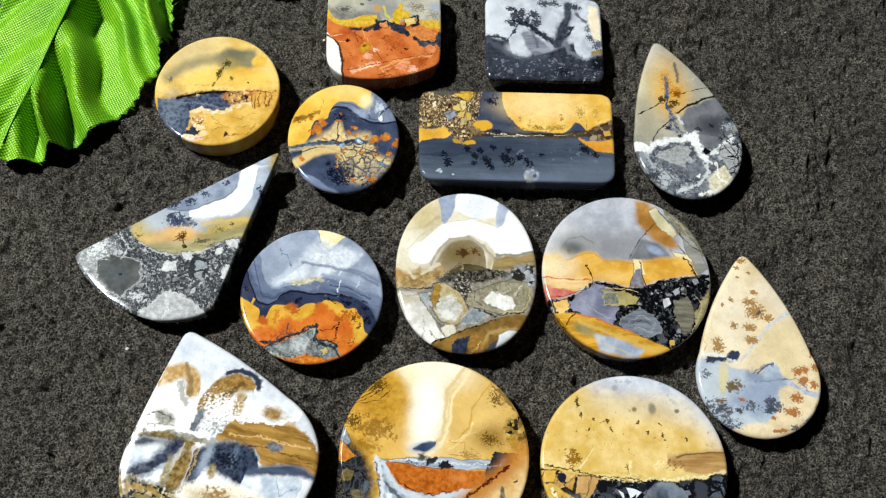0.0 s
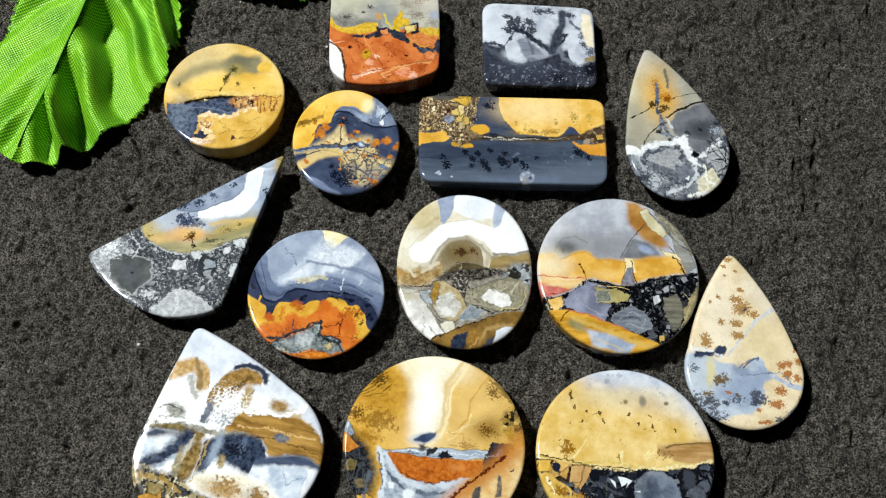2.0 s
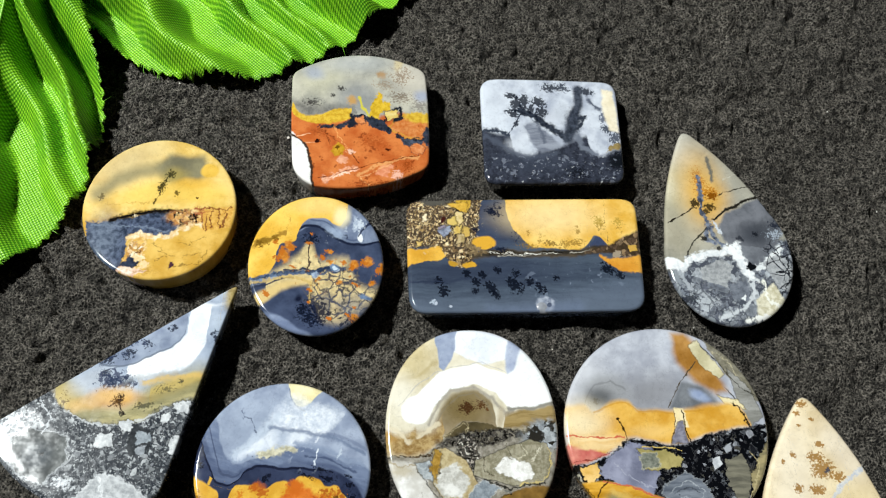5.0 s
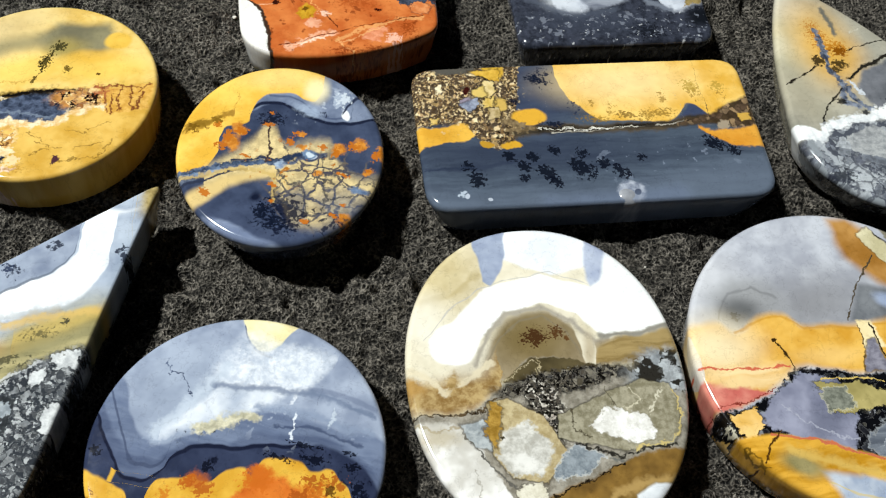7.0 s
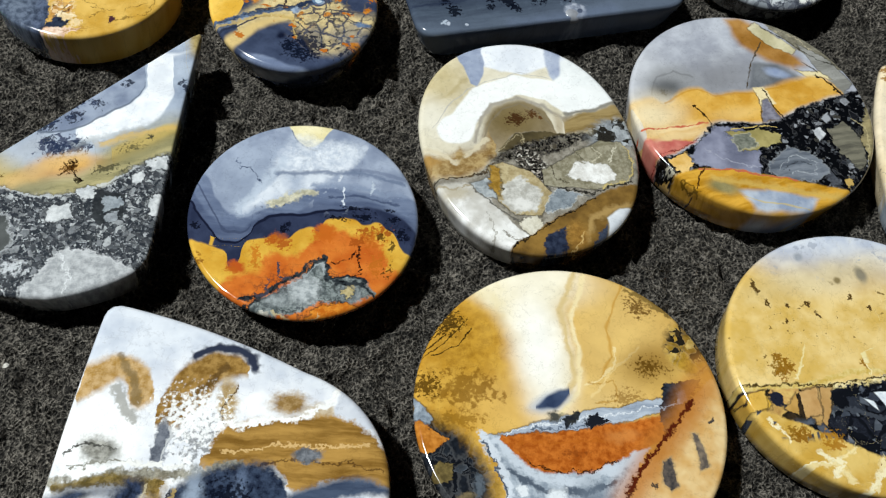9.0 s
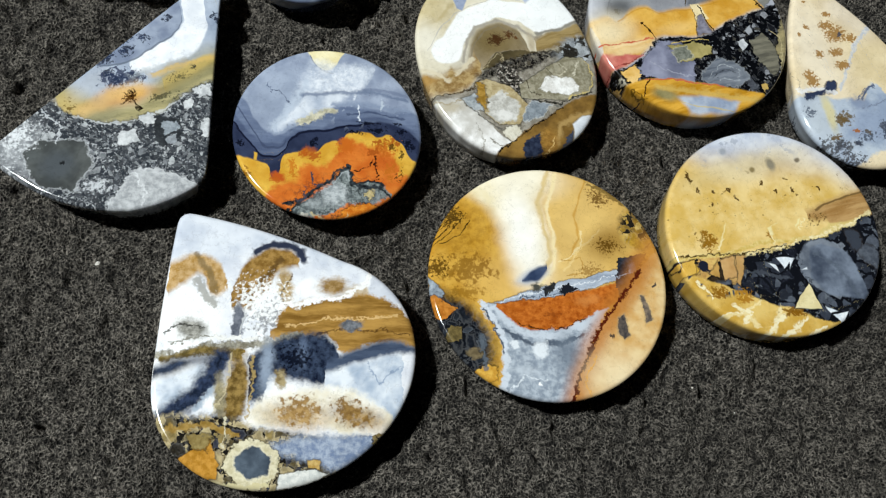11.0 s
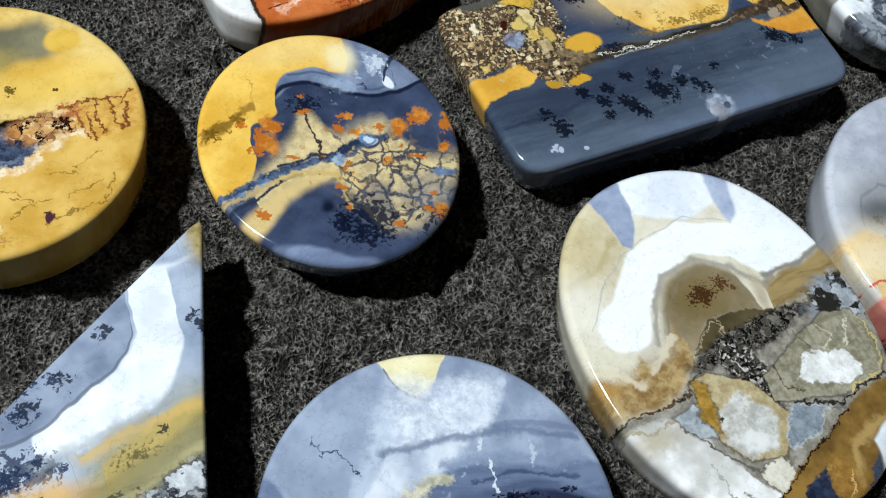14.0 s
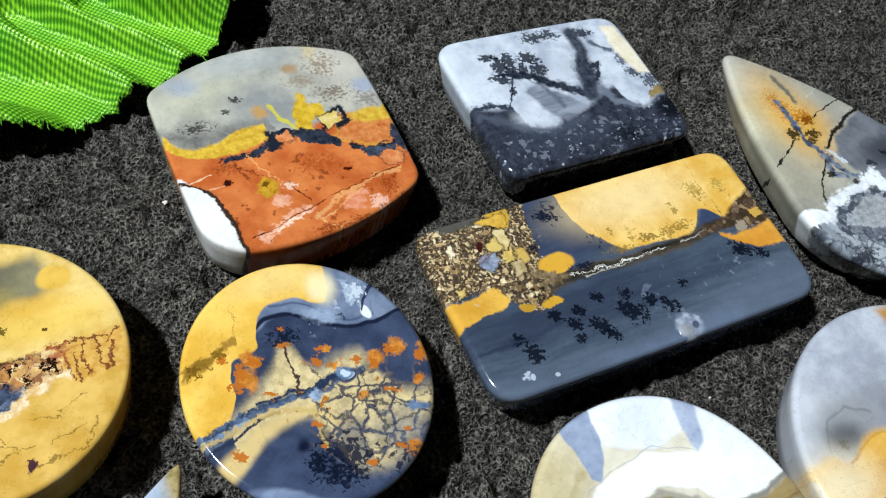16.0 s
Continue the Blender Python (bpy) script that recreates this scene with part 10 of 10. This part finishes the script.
# ---- bits of lint on the foam ----
def lint(x, y, size, seed):
    rng = random.Random(seed)
    bm = bmesh.new()
    bmesh.ops.create_icosphere(bm, subdivisions=2, radius=size * MM)
    for v in bm.verts:
        v.co *= rng.uniform(0.6, 1.25)
        v.co.z *= 0.55
    me = bpy.data.meshes.new("lint")
    bm.to_mesh(me)
    bm.free()
    me.materials.append(LINT)
    ob = new("lint_speck", me)
    ob.location = (x * MM, y * MM, (float(foam_height(np.array(x), np.array(y))) + 0.35 * size) * MM)
    ob.rotation_euler = (0, 0, rng.uniform(0, 6))
    return tagged(ob, "tiny pale speck of lint lying on the foam", "lint", "lint specks")


lint_tree = Tree("pale_lint")
lint_tree.plug(lint_tree.bsdf.inputs["Base Color"], lint_tree.mix(lint_tree.noise(lint_tree.node("ShaderNodeTexCoord").outputs["Object"], 4000.0), (0.45, 0.43, 0.38, 1), (0.75, 0.72, 0.66, 1)))
lint_tree.bsdf.inputs["Roughness"].default_value = 0.9
LINT = lint_tree.mat
rng = random.Random(21)
lint(-56.6, 50.4, 0.34, 1)
lint(-25.0, 116.7, 0.28, 2)
for k in range(26):
    lint(rng.uniform(-75, 78), rng.uniform(4, 138), rng.uniform(0.08, 0.17), 10 + k)

# ---- the quartz bead in the rim of the long slab ----
bead = bmesh.new()
bmesh.ops.create_icosphere(bead, subdivisions=3, radius=1.0 * MM)
for v in bead.verts:
    v.co *= 1.0 + 0.16 * math.sin(2100 * v.co.x + 900 * v.co.y) * math.cos(1700 * v.co.z)
    v.co.x, v.co.y, v.co.z = 1.35 * v.co.x + 1.8 * MM, 1.1 * v.co.y - 8.95 * MM, 0.85 * v.co.z + 4.45 * MM
quartz = Tree("grey_quartz")
spot = quartz.node("ShaderNodeTexCoord").outputs["Object"]
quartz.plug(quartz.bsdf.inputs["Base Color"], quartz.mix(quartz.noise(spot, 1300.0, 3.0), (0.16, 0.17, 0.20, 1), (0.44, 0.45, 0.48, 1)))
quartz.bsdf.inputs["Roughness"].default_value = 0.18
part("quartz_bead", bead, quartz.mat, LONG_SLAB, "rough translucent grey quartz bead")
